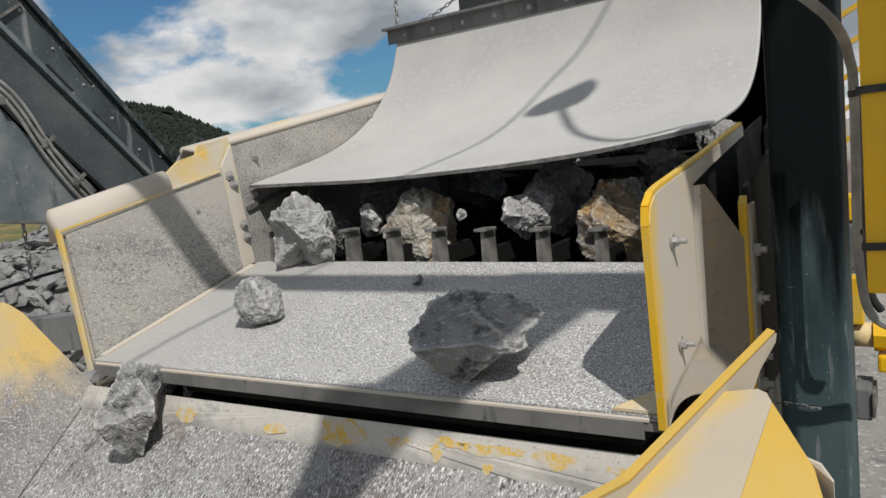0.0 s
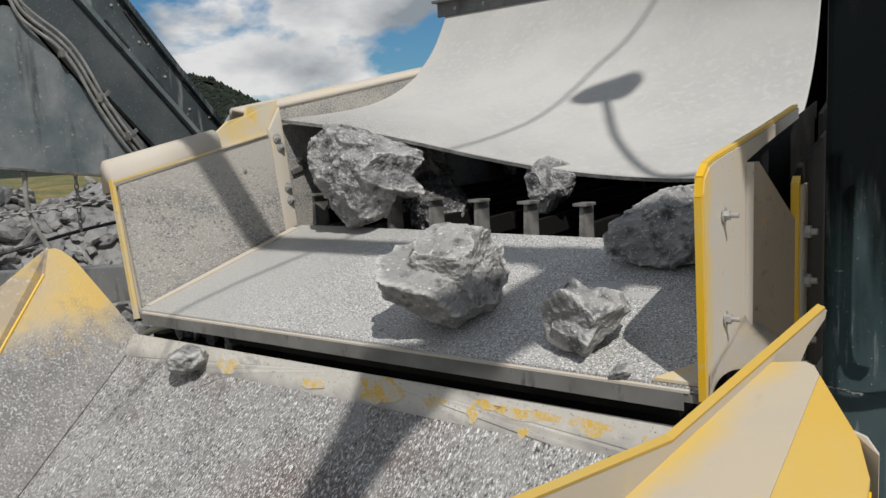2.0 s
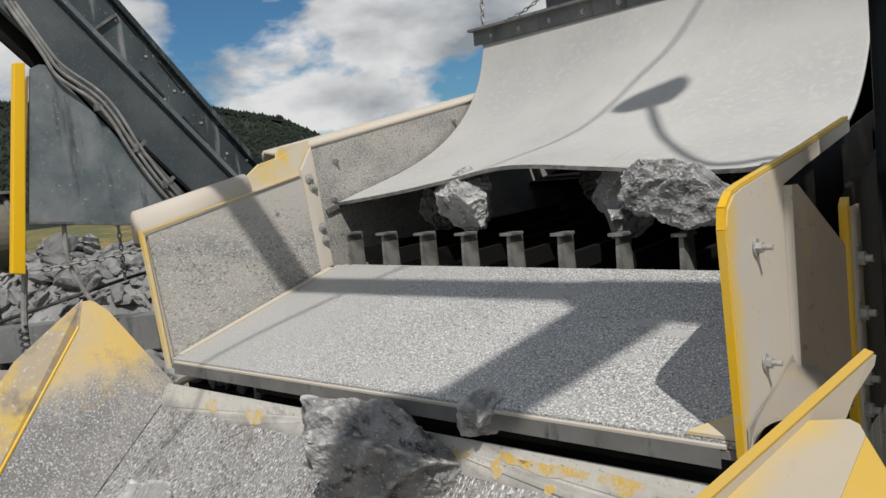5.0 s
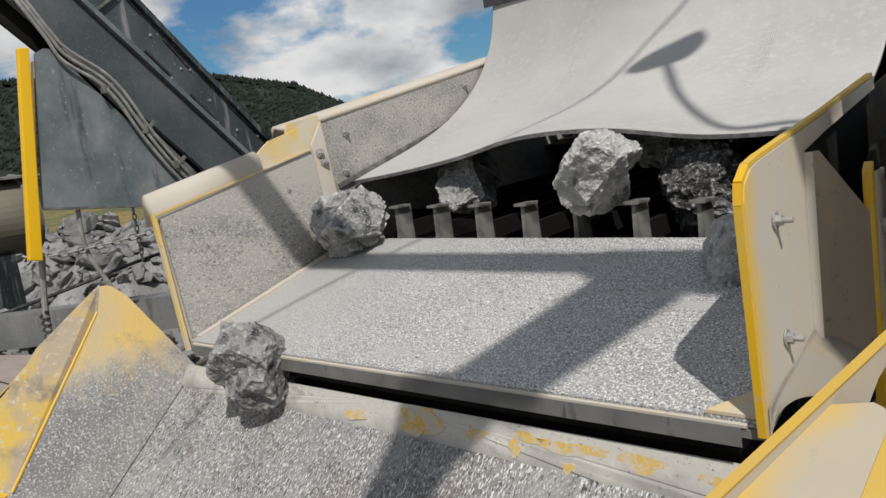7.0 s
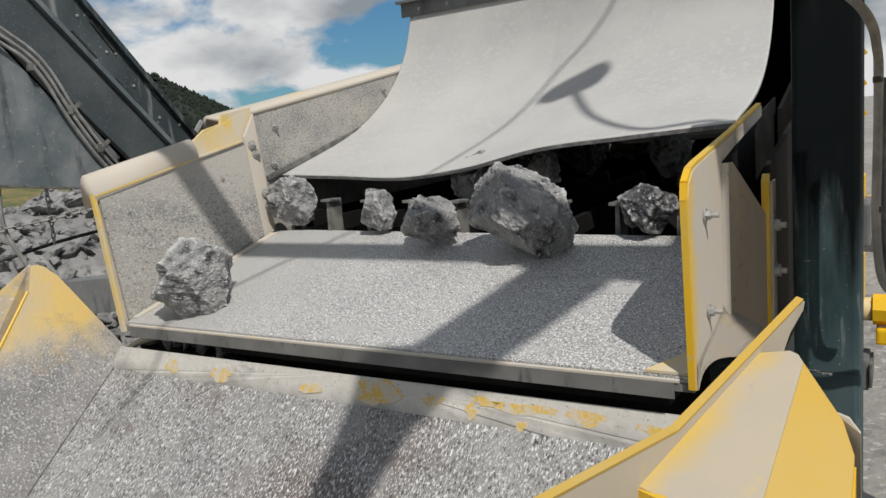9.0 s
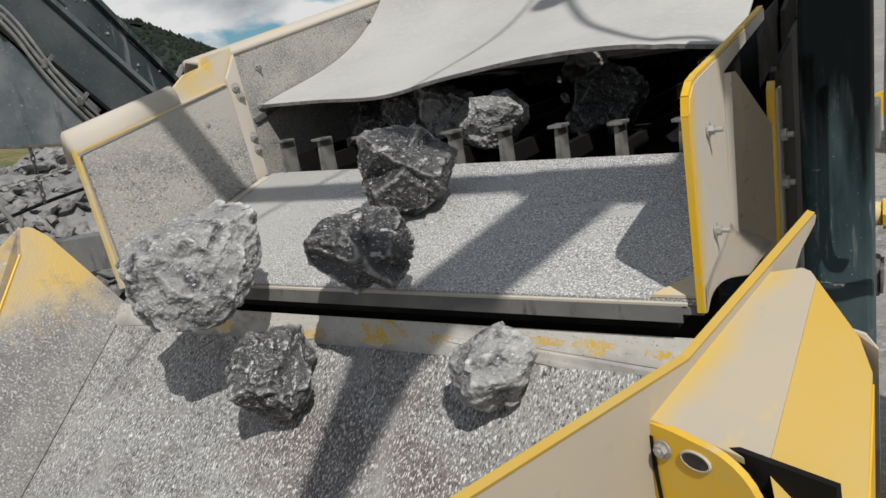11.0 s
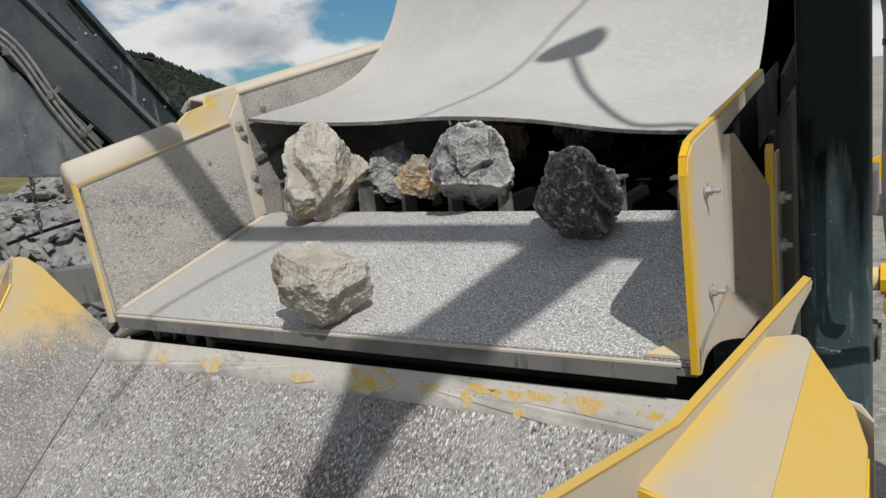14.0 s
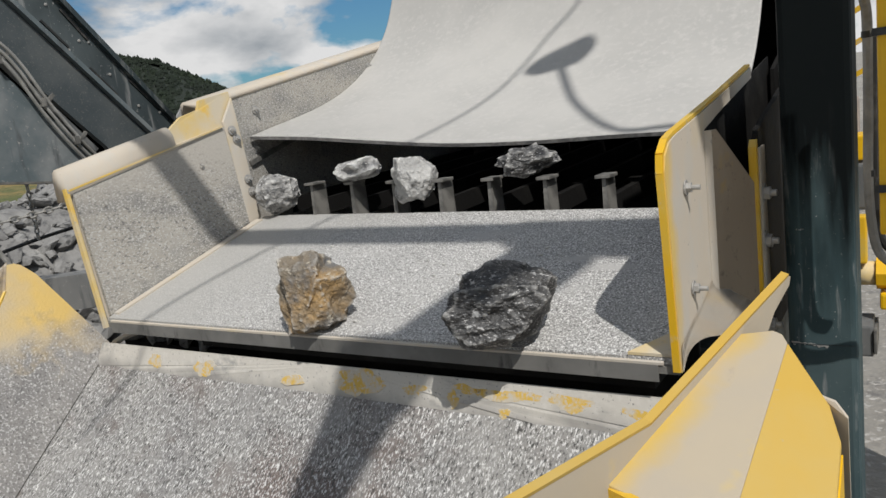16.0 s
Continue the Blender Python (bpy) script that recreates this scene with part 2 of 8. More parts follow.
panel_dust = material("pinkish_dust", [(0.33, 0.27, 0.235), ((0.25, 0.21, 0.185), 5.0, 0.42, 0.66, ONE), ((0.20, 0.18, 0.17), 40.0, 0.62, 0.72, ONE)], 0.85, 0.0, (60.0, 0.2, 0.003))
wing_steel = material("wing_worn_steel", [(0.20, 0.193, 0.188), ((0.32, 0.305, 0.287), 4.0, 0.40, 0.65, ONE), ((0.52, 0.51, 0.50), 150.0, 0.53, 0.62, ONE),
                      ((0.11, 0.105, 0.10), 130.0, 0.56, 0.66, ONE)], 0.62, 0.0, (130.0, 0.5, 0.003))


def add_paint(m):
    """Dusty yellow paint that is left on the upper part, with a ragged lower edge."""
    n, l = m.node_tree.nodes, m.node_tree.links
    bsdf = n["Principled BSDF"]
    old = bsdf.inputs["Base Color"].links[0].from_socket
    tc, sep = n.new("ShaderNodeTexCoord"), n.new("ShaderNodeSeparateXYZ")
    tex, tex2 = n.new("ShaderNodeTexNoise"), n.new("ShaderNodeTexNoise")
    tex.inputs["Scale"].default_value, tex.inputs["Detail"].default_value = 14.0, 8.0
    tex2.inputs["Scale"].default_value, tex2.inputs["Detail"].default_value = 4.0, 4.0
    add, edge, dust = n.new("ShaderNodeMath"), n.new("ShaderNodeMapRange"), n.new("ShaderNodeMapRange")
    add.operation = "MULTIPLY_ADD"
    add.inputs[1].default_value = 0.35
    edge.inputs["From Min"].default_value, edge.inputs["From Max"].default_value = 0.06, 0.20
    dust.inputs["From Min"].default_value, dust.inputs["From Max"].default_value = 0.4, 0.62
    paint, mix = n.new("ShaderNodeMixRGB"), n.new("ShaderNodeMixRGB")
    paint.inputs[1].default_value, paint.inputs[2].default_value = (0.66, 0.46, 0.15, 1), (0.50, 0.42, 0.30, 1)
    l.new(tc.outputs["Object"], sep.inputs[0])
    l.new(tc.outputs["Object"], tex.inputs["Vector"])
    l.new(tc.outputs["Object"], tex2.inputs["Vector"])
    l.new(tex.outputs["Fac"], add.inputs[0])
    l.new(sep.outputs["Z"], add.inputs[2])
    l.new(add.outputs[0], edge.inputs["Value"])
    l.new(tex2.outputs["Fac"], dust.inputs["Value"])
    l.new(dust.outputs["Result"], paint.inputs[0])
    l.new(edge.outputs["Result"], mix.inputs[0])
    l.new(old, mix.inputs[1])
    l.new(paint.outputs["Color"], mix.inputs[2])
    l.new(mix.outputs["Color"], bsdf.inputs["Base Color"])


def add_dust(m, axis, bare, full, colour, most):
    """A film of fine dust that has settled towards one side, thin and patchy where it ends."""
    n, l = m.node_tree.nodes, m.node_tree.links
    bsdf = n["Principled BSDF"]
    old = bsdf.inputs["Base Color"].links[0].from_socket
    tc, sep, tex = n.new("ShaderNodeTexCoord"), n.new("ShaderNodeSeparateXYZ"), n.new("ShaderNodeTexNoise")
    tex.inputs["Scale"].default_value, tex.inputs["Detail"].default_value = 5.0, 9.0
    add, edge, mix = n.new("ShaderNodeMath"), n.new("ShaderNodeMapRange"), n.new("ShaderNodeMixRGB")
    add.operation = "MULTIPLY_ADD"
    add.inputs[1].default_value = full - bare
    edge.interpolation_type = "SMOOTHSTEP"
    edge.inputs["From Min"].default_value = bare + 0.5 * (full - bare)
    edge.inputs["From Max"].default_value = full + 0.5 * (full - bare)
    edge.inputs["To Max"].default_value = most
    mix.inputs[2].default_value = (*colour, 1)
    l.new(tc.outputs["Object"], sep.inputs[0])
    l.new(tc.outputs["Object"], tex.inputs["Vector"])
    l.new(tex.outputs["Fac"], add.inputs[0])
    l.new(sep.outputs[axis], add.inputs[2])
    l.new(add.outputs[0], edge.inputs["Value"])
    l.new(edge.outputs["Result"], mix.inputs[0])
    l.new(old, mix.inputs[1])
    l.new(mix.outputs["Color"], bsdf.inputs["Base Color"])


add_dust(worn_plate, "X", 0.85, 0.10, (0.385, 0.375, 0.352), 0.78)
rear_liner = wall_liner.copy()
add_dust(wall_liner, "Z", 0.30, 0.50, (0.43, 0.40, 0.355), 0.8)
worn_wing = wing_steel.copy()
add_paint(wing_steel)
guard_yellow = material("dusty_guard_yellow", [(0.51, 0.325, 0.055), ((0.48, 0.345, 0.11), 2.5, 0.42, 0.68, ONE), ((0.56, 0.35, 0.025), 8.0, 0.60, 0.75, ONE), ((0.42, 0.34, 0.2), 60.0, 0.68, 0.75, ONE)], 0.62, 0.0, (50.0, 0.1, 0.002))
guard_dust = material("dust_on_guard", [(0.43, 0.365, 0.27), ((0.40, 0.35, 0.28), 3.0, 0.45, 0.65, ONE), ((0.57, 0.42, 0.13), 4.0, 0.60, 0.72, ONE), ((0.36, 0.31, 0.25), 24.0, 0.66, 0.76, (1, 0.5, 1)), ((0.22, 0.19, 0.16), 70.0, 0.71, 0.76, ONE)], 0.75, 0.0, (60.0, 0.12, 0.002))
flange_dust = material("dirt_on_flange", [(0.34, 0.275, 0.19), ((0.52, 0.35, 0.06), 4.0, 0.50, 0.62, ONE), ((0.20, 0.165, 0.13), 9.0, 0.54, 0.68, ONE), ((0.44, 0.40, 0.34), 60.0, 0.58, 0.68, ONE)], 0.8, 0.0, (70.0, 0.4, 0.004))
run_on(rubber_edge)
rubber_under = material("dark_rubber_back", [(0.035, 0.034, 0.033), ((0.06, 0.058, 0.055), 9.0, 0.45, 0.65, ONE)], 0.9, 0.0, (60.0, 0.2, 0.002))
post_paint = material("scuffed_blue_green_paint", [(0.036, 0.062, 0.068), ((0.075, 0.105, 0.11), 3.0, 0.40, 0.66, (1, 1, 0.6)), ((0.20, 0.215, 0.215), 42.0, 0.57, 0.70, (1, 1, 0.12)),
                      ((0.34, 0.35, 0.34), 170.0, 0.66, 0.73, (1, 1, 0.6))], 0.62, 0.0, (50.0, 0.1, 0.002))


def add_dark_top(m):
    """Near-black towards the top, thinning downwards in tongues."""
    n, l = m.node_tree.nodes, m.node_tree.links
    bsdf = n["Principled BSDF"]
    old = bsdf.inputs["Base Color"].links[0].from_socket
    tc, sep, mp = n.new("ShaderNodeTexCoord"), n.new("ShaderNodeSeparateXYZ"), n.new("ShaderNodeMapping")
    mp.inputs["Scale"].default_value = (1, 1, 0.14)
    tex = n.new("ShaderNodeTexNoise")
    tex.inputs["Scale"].default_value, tex.inputs["Detail"].default_value = 26.0, 6.0
    add, edge, mix = n.new("ShaderNodeMath"), n.new("ShaderNodeMapRange"), n.new("ShaderNodeMixRGB")
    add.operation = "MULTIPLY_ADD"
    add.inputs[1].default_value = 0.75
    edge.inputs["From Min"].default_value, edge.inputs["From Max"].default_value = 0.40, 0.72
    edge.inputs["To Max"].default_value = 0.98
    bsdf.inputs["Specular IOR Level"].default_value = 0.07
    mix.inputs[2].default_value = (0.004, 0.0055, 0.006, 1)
    l.new(tc.outputs["Object"], sep.inputs[0])
    l.new(tc.outputs["Object"], mp.inputs["Vector"])
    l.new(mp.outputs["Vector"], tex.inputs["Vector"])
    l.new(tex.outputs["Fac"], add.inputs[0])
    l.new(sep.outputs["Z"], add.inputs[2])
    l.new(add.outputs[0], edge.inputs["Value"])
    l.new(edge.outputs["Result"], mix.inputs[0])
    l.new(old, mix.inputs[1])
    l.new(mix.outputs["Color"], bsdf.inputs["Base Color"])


add_dark_top(post_paint)


def add_rub(m, origin, across, colour, reach):
    """Bright paint rubbed free in a soft ragged band along a line."""
    n, l = m.node_tree.nodes, m.node_tree.links
    bsdf = n["Principled BSDF"]
    old = bsdf.inputs["Base Color"].links[0].from_socket
    tc, sub, dot, tex = n.new("ShaderNodeTexCoord"), n.new("ShaderNodeVectorMath"), n.new("ShaderNodeVectorMath"), n.new("ShaderNodeTexNoise")
    sub.operation, dot.operation = "SUBTRACT", "DOT_PRODUCT"
    sub.inputs[1].default_value, dot.inputs[1].default_value = origin, across
    tex.inputs["Scale"].default_value, tex.inputs["Detail"].default_value = 9.0, 6.0
    add, edge, mix = n.new("ShaderNodeMath"), n.new("ShaderNodeMapRange"), n.new("ShaderNodeMixRGB")
    add.operation = "MULTIPLY_ADD"
    add.inputs[1].default_value = -2.2 * reach
    edge.inputs["From Min"].default_value, edge.inputs["From Max"].default_value = -0.2 * reach, -1.2 * reach
    edge.inputs["To Max"].default_value = 0.85
    mix.inputs[2].default_value = (*colour, 1)
    l.new(tc.outputs["Object"], sub.inputs[0])
    l.new(sub.outputs[0], dot.inputs[0])
    l.new(tc.outputs["Object"], tex.inputs["Vector"])
    l.new(tex.outputs["Fac"], add.inputs[0])
    l.new(dot.outputs["Value"], add.inputs[2])
    l.new(add.outputs[0], edge.inputs["Value"])
    l.new(edge.outputs["Result"], mix.inputs[0])
    l.new(old, mix.inputs[1])
    l.new(mix.outputs["Color"], bsdf.inputs["Base Color"])


cover_dust = guard_dust.copy()
add_rub(cover_dust, (1.938, -0.190, 0.122), (0.94, -0.30, 0.0), (0.56, 0.37, 0.05), 0.045)
side_dust = dusty_beige.copy()
add_rub(side_dust, (1.79, -0.02, 0.2), (0.0, 1.0, 0.0), (0.64, 0.44, 0.10), 0.05)
lip_worn = lip_paint.copy()
add_rub(lip_worn, (0.0, -0.008, -0.162), (0.0, 1.0, 0.0), (0.22, 0.21, 0.20), 0.016)
# Darker brown that paints the shade onto the transition plate
brown_shade = material("brown_shade_on_plate", [(0.24, 0.19, 0.135), ((0.33, 0.27, 0.20), 4.0, 0.45, 0.65, (1, 1, 0.4)), ((0.36, 0.24, 0.08), 6.0, 0.60, 0.72, ONE), ((0.15, 0.12, 0.09), 40.0, 0.60, 0.72, ONE)], 0.8, 0.0, (60.0, 0.2, 0.002))
front_dust = material("dust_on_front_face", [(0.13, 0.127, 0.118), ((0.19, 0.185, 0.172), 5.0, 0.42, 0.66, ONE), ((0.07, 0.068, 0.064), 30.0, 0.58, 0.70, (1, 1, 0.3))], 0.75, 0.0, (80.0, 0.2, 0.002))
flake_paint = material("old_yellow_flake", [(0.66, 0.43, 0.08), ((0.56, 0.50, 0.40), 34.0, 0.44, 0.60, ONE), ((0.56, 0.52, 0.46), 120.0, 0.52, 0.62, ONE), ((0.30, 0.28, 0.24), 90.0, 0.62, 0.70, ONE)], 0.65, 0.0, (70.0, 0.2, 0.002))
red_wire = material("red_cable", [(0.5, 0.03, 0.02)], 0.5, 0.0, None)


# ---- building helpers ----
def thing(name, label, category, at=None, group="", kind=""):
    ob = new(name)
    ob.empty_display_size = 0.1
    if at is not None:
        ob.matrix_world = at
    return tagged(ob, label, category, group, kind)


def part(name, bm, mat, parent=None, label="", smooth=False, bevel=0.0):
    if bevel:
        bmesh.ops.bevel(bm, geom=[e for e in bm.edges], offset=bevel, segments=2, affect="EDGES", profile=0.6)
    bmesh.ops.recalc_face_normals(bm, faces=bm.faces)
    me = bpy.data.meshes.new(name)
    bm.to_mesh(me)
    bm.free()
    me.materials.append(mat)
    if smooth:
        for p in me.polygons:
            p.use_smooth = True
    ob = new(name, me)
    if parent is not None:
        ob.parent = parent
    if label:
        ob["label"] = label
    return ob


def again(ob, m):
    """One more part on the same mesh."""
    o = new(ob.name.split(".")[0], ob.data)
    o.parent, o.matrix_basis = ob.parent, m
    return o


def box(x0, x1, y0, y1, z0, z1, bm=None):
    bm = bm or bmesh.new()
    v = [bm.verts.new((x, y, z)) for x in (x0, x1) for y in (y0, y1) for z in (z0, z1)]
    for f in ((0, 1, 3, 2), (4, 6, 7, 5), (0, 4, 5, 1), (2, 3, 7, 6), (0, 2, 6, 4), (1, 5, 7, 3)):
        bm.faces.new([v[i] for i in f])
    return bm


def prism(points, shift, bm=None):
    """A flat polygon given thickness along shift."""
    bm = bm or bmesh.new()
    a = [bm.verts.new(p) for p in points]
    b = [bm.verts.new(Vector(p) + Vector(shift)) for p in points]
    bm.faces.new(a)
    bm.faces.new(b[::-1])
    for i in range(len(a)):
        j = (i + 1) % len(a)
        bm.faces.new((a[i], b[i], b[j], a[j]))
    return bm


def beam(p, q, w, h, up=(0, 0, 1), bm=None):
    """A bar of width w and height h from p to q."""
    bm = bm or bmesh.new()
    p, q = Vector(p), Vector(q)
    d = (q - p).normalized()
    s = d.cross(Vector(up)).normalized() * w / 2
    u = s.cross(d).normalized() * h / 2
    a = [bm.verts.new(p + i * s + j * u) for i, j in ((-1, -1), (1, -1), (1, 1), (-1, 1))]
    b = [bm.verts.new(q + i * s + j * u) for i, j in ((-1, -1), (1, -1), (1, 1), (-1, 1))]
    bm.faces.new(a)
    bm.faces.new(b[::-1])
    for i in range(4):
        j = (i + 1) % 4
        bm.faces.new((a[i], b[i], b[j], a[j]))
    return bm


def tube(points, r, sides=8, bm=None, closed=False):
    """A round hose or rod through points."""
    bm = bm or bmesh.new()
    pts = [Vector(p) for p in points]
    rings = []
    n = len(pts)
    for i, p in enumerate(pts):
        d = (pts[(i + 1) % n] - pts[i - 1]) if closed else (pts[min(i + 1, n - 1)] - pts[max(i - 1, 0)])
        d.normalize()
        s = d.cross(Vector((0.31, 0.17, 0.93))).normalized()
        u = s.cross(d)
        rings.append([bm.verts.new(p + r * (math.cos(a) * s + math.sin(a) * u)) for a in (2 * math.pi * k / sides for k in range(sides))])
    for i in range(n if closed else n - 1):
        a, b = rings[i], rings[(i + 1) % n]
        for k in range(sides):
            bm.faces.new((a[k], a[(k + 1) % sides], b[(k + 1) % sides], b[k]))
    if not closed:
        bm.faces.new(rings[0])
        bm.faces.new(rings[-1][::-1])
    return bm


def smooth_path(points, steps=6):
    """More points on a smooth line through points."""
    p = [Vector(q) for q in points]
    out = []
    for i in range(len(p) - 1):
        a, b, c, d = p[max(i - 1, 0)], p[i], p[i + 1], p[min(i + 2, len(p) - 1)]
        for k in range(steps):
            t = k / steps
            out.append(0.5 * (2 * b + (c - a) * t + (2 * a - 5 * b + 4 * c - d) * t * t + (3 * b - a - 3 * c + d) * t ** 3))
    return out + [p[-1]]


def hex_bolt(r, head, stud):
    """A hexagon nut with its stud, along +z, on a washer."""
    bm = bmesh.new()
    for rad, z0, z1, n in ((r * 1.5, 0, head * 0.25, 14), (r, head * 0.25, head, 6), (r * 0.5, head, head + stud, 10)):
        a = [bm.verts.new((rad * math.cos(2 * math.pi * k / n), rad * math.sin(2 * math.pi * k / n), z0)) for k in range(n)]
        b = [bm.verts.new((v.co.x, v.co.y, z1)) for v in a]
        bm.faces.new(a[::-1])
        bm.faces.new(b)
        for k in range(n):
            bm.faces.new((a[k], a[(k + 1) % n], b[(k + 1) % n], b[k]))
    return bm


def facing(p, normal, spin=0.0):
    return Matrix.Translation(p) @ Vector(normal).to_track_quat("Z", "Y").to_matrix().to_4x4() @ Matrix.Rotation(spin, 4, "Z")


def bolts(name, places, normal, parent, r=0.013, head=0.014, stud=0.012, mat=None):
    first = None
    for k, p in enumerate(places):
        m = facing(p, normal, 0.4 * k)
        if first is None:
            first = part(name, hex_bolt(r, head, stud), mat or bolt_steel, parent)
            first.matrix_basis = m
        else:
            again(first, m)


def stone_mesh(name, rx, ry, rz, seed, mat, level=4, rough=0.07):
    """A broken stone: a ball cut by large and small planes, with ledges along its bedding and a torn surface."""
    rnd = random.Random(seed)
    bm = bmesh.new()
    bmesh.ops.create_icosphere(bm, subdivisions=level, radius=1.0)

    def way():
        return Vector((rnd.gauss(0, 1), rnd.gauss(0, 1), rnd.gauss(0, 1))).normalized()

    planes = [(way(), rnd.uniform(0.46, 0.86)) for _ in range(9)]
    lobe = [(way(), rnd.uniform(0.40, 0.80)) for _ in range(11)]
    chips = [(way(), rnd.uniform(0.84, 1.02)) for _ in range(26)]
    bed, beds, strength = way(), rnd.uniform(1.6, 4.0), rnd.choice((0.4, 1.0, 2.2))
    off = Vector((rnd.uniform(-50, 50), rnd.uniform(-50, 50), rnd.uniform(-50, 50)))
    for v in bm.verts:
        d = v.co.normalized()
        e = (d + 0.07 * noise.noise_vector(d * 2.3 + off)).normalized()
        r = 1.16
        for n, h in planes:
            c = e.dot(n)
            if c > 0.05:
                r = min(r, h / c)
        w = 1.2
        for n, h in lobe:
            c = e.dot(n)
            if c > 0.05:
                w = min(w, h / c)
        r = max(r, w)
        for n, h in chips:
            c = e.dot(n)
            if c > 0.3:
                r = min(r, h / c)
        p = d * r
        q = p.dot(bed) * beds + 1.3 * noise.noise(p * 1.9 - off)
        q -= math.floor(q)
        ledge = q if q < 0.82 else (1 - q) * 4.5
        crag = noise.ridged_multi_fractal(p * 2.6 + off, 0.85, 2.1, 5, 1.0, 2.0) if level > 3 else 1.0
        cell = noise.voronoi(p * 3.4 - off)[0]
        r *= 1 + rough * (0.40 * (crag - 1.0) + 0.20 * strength * (ledge - 0.5) - 0.6 * cell[0] + 0.5 * noise.noise(p * 1.6 + off) + 0.14 * noise.noise(p * 17 + off) + 0.10 * noise.noise(p * 37 - off))
        v.co = Vector((d.x * r * rx, d.y * r * ry, d.z * r * rz)) * 1.06
    for k, half in enumerate((rx, ry, rz)):
        low, high = min(v.co[k] for v in bm.verts), max(v.co[k] for v in bm.verts)
        for v in bm.verts:
            v.co[k] = (v.co[k] - (low + high) / 2) * 2 * half / (high - low)
    me = bpy.data.meshes.new(name)
    bm.to_mesh(me)
    bm.free()
    me.materials.append(mat)
    return me


def planar(points, a, b, c):
    """The points moved along x into the plane of a, b and c."""
    a, b, c = Vector(a), Vector(b), Vector(c)
    n = (b - a).cross(c - a)
    return [(a.x - (n.y * (p[1] - a.y) + n.z * (p[2] - a.z)) / n.x, p[1], p[2]) for p in points]


SLOPE = 0.252


def on_tray(x, y, lift=0.0):
    return Vector((x, y, SLOPE * y + lift))


# ---- ground and distance ----
def build_ground():
    bm = bmesh.new()
    rings = [0, 3, 5, 8, 12, 18, 28, 45, 70, 110, 180, 300, 600, 1200, 2500]
    seg = 64
    prev = None
    for r in rings:
        row = []
        for k in range(seg):
            a = 2 * math.pi * k / seg
            x, y = r * math.cos(a), r * math.sin(a)
            z = -2.6 + 0.12 * noise.noise(Vector((x * 0.3, y * 0.3, 0))) * min(1, r / 5) - 0.004 * min(r, 100)
            row.append(bm.verts.new((x, y, z)) if r else None)
        if r == 0:
            c = bm.verts.new((0, 0, -2.6))
        elif prev is None:
            for k in range(seg):
                bm.faces.new((c, row[k], row[(k + 1) % seg]))
        else:
            for k in range(seg):
                bm.faces.new((prev[k], row[k], row[(k + 1) % seg], prev[(k + 1) % seg]))
        if r:
            prev = row
    tagged(part("ground", bm, gravel, smooth=True), "grey gravel quarry floor with puddled patches", "ground", kind="structure")
    # dry grass bank beyond the yard
    bm = bmesh.new()
    n = 80
    for i in range(n + 1):
        a = radians(95 + 90 * i / n)
        for r, z in ((52, -3.1), (58, -1.9 + 0.5 * noise.noise(Vector((i * 0.4, 0, 0)))), (75, -1.2 + 0.8 * noise.noise(Vector((i * 0.3, 5, 0)))), (160, -1.0)):
            bm.verts.new((r * math.cos(a), r * math.sin(a), z))
    bm.verts.ensure_lookup_table()
    for i in range(n):
        for j in range(3):
            bm.faces.new([bm.verts[q] for q in (4 * i + j, 4 * i + 4 + j, 4 * i + 5 + j, 4 * i + 1 + j)])
    tagged(part("grass_bank", bm, grass, smooth=True), "dry grass bank along the edge of the quarry yard", "grass bank", kind="stuff")


def ridge_height(a):
    """Height of the skyline at 650 m by its bearing in degrees from +y to -x."""
    s = [(20, 10), (38, 16), (44, 23), (47, 34), (52, 66), (58, 82), (66, 90), (80, 96), (100, 104), (130, 95), (180, 50), (270, 18), (340, 12), (380, 10)]
    for (a0, h0), (a1, h1) in zip(s, s[1:]):
        if a0 <= a <= a1:
            return h0 + (h1 - h0) * (a - a0) / (a1 - a0)
    return 10


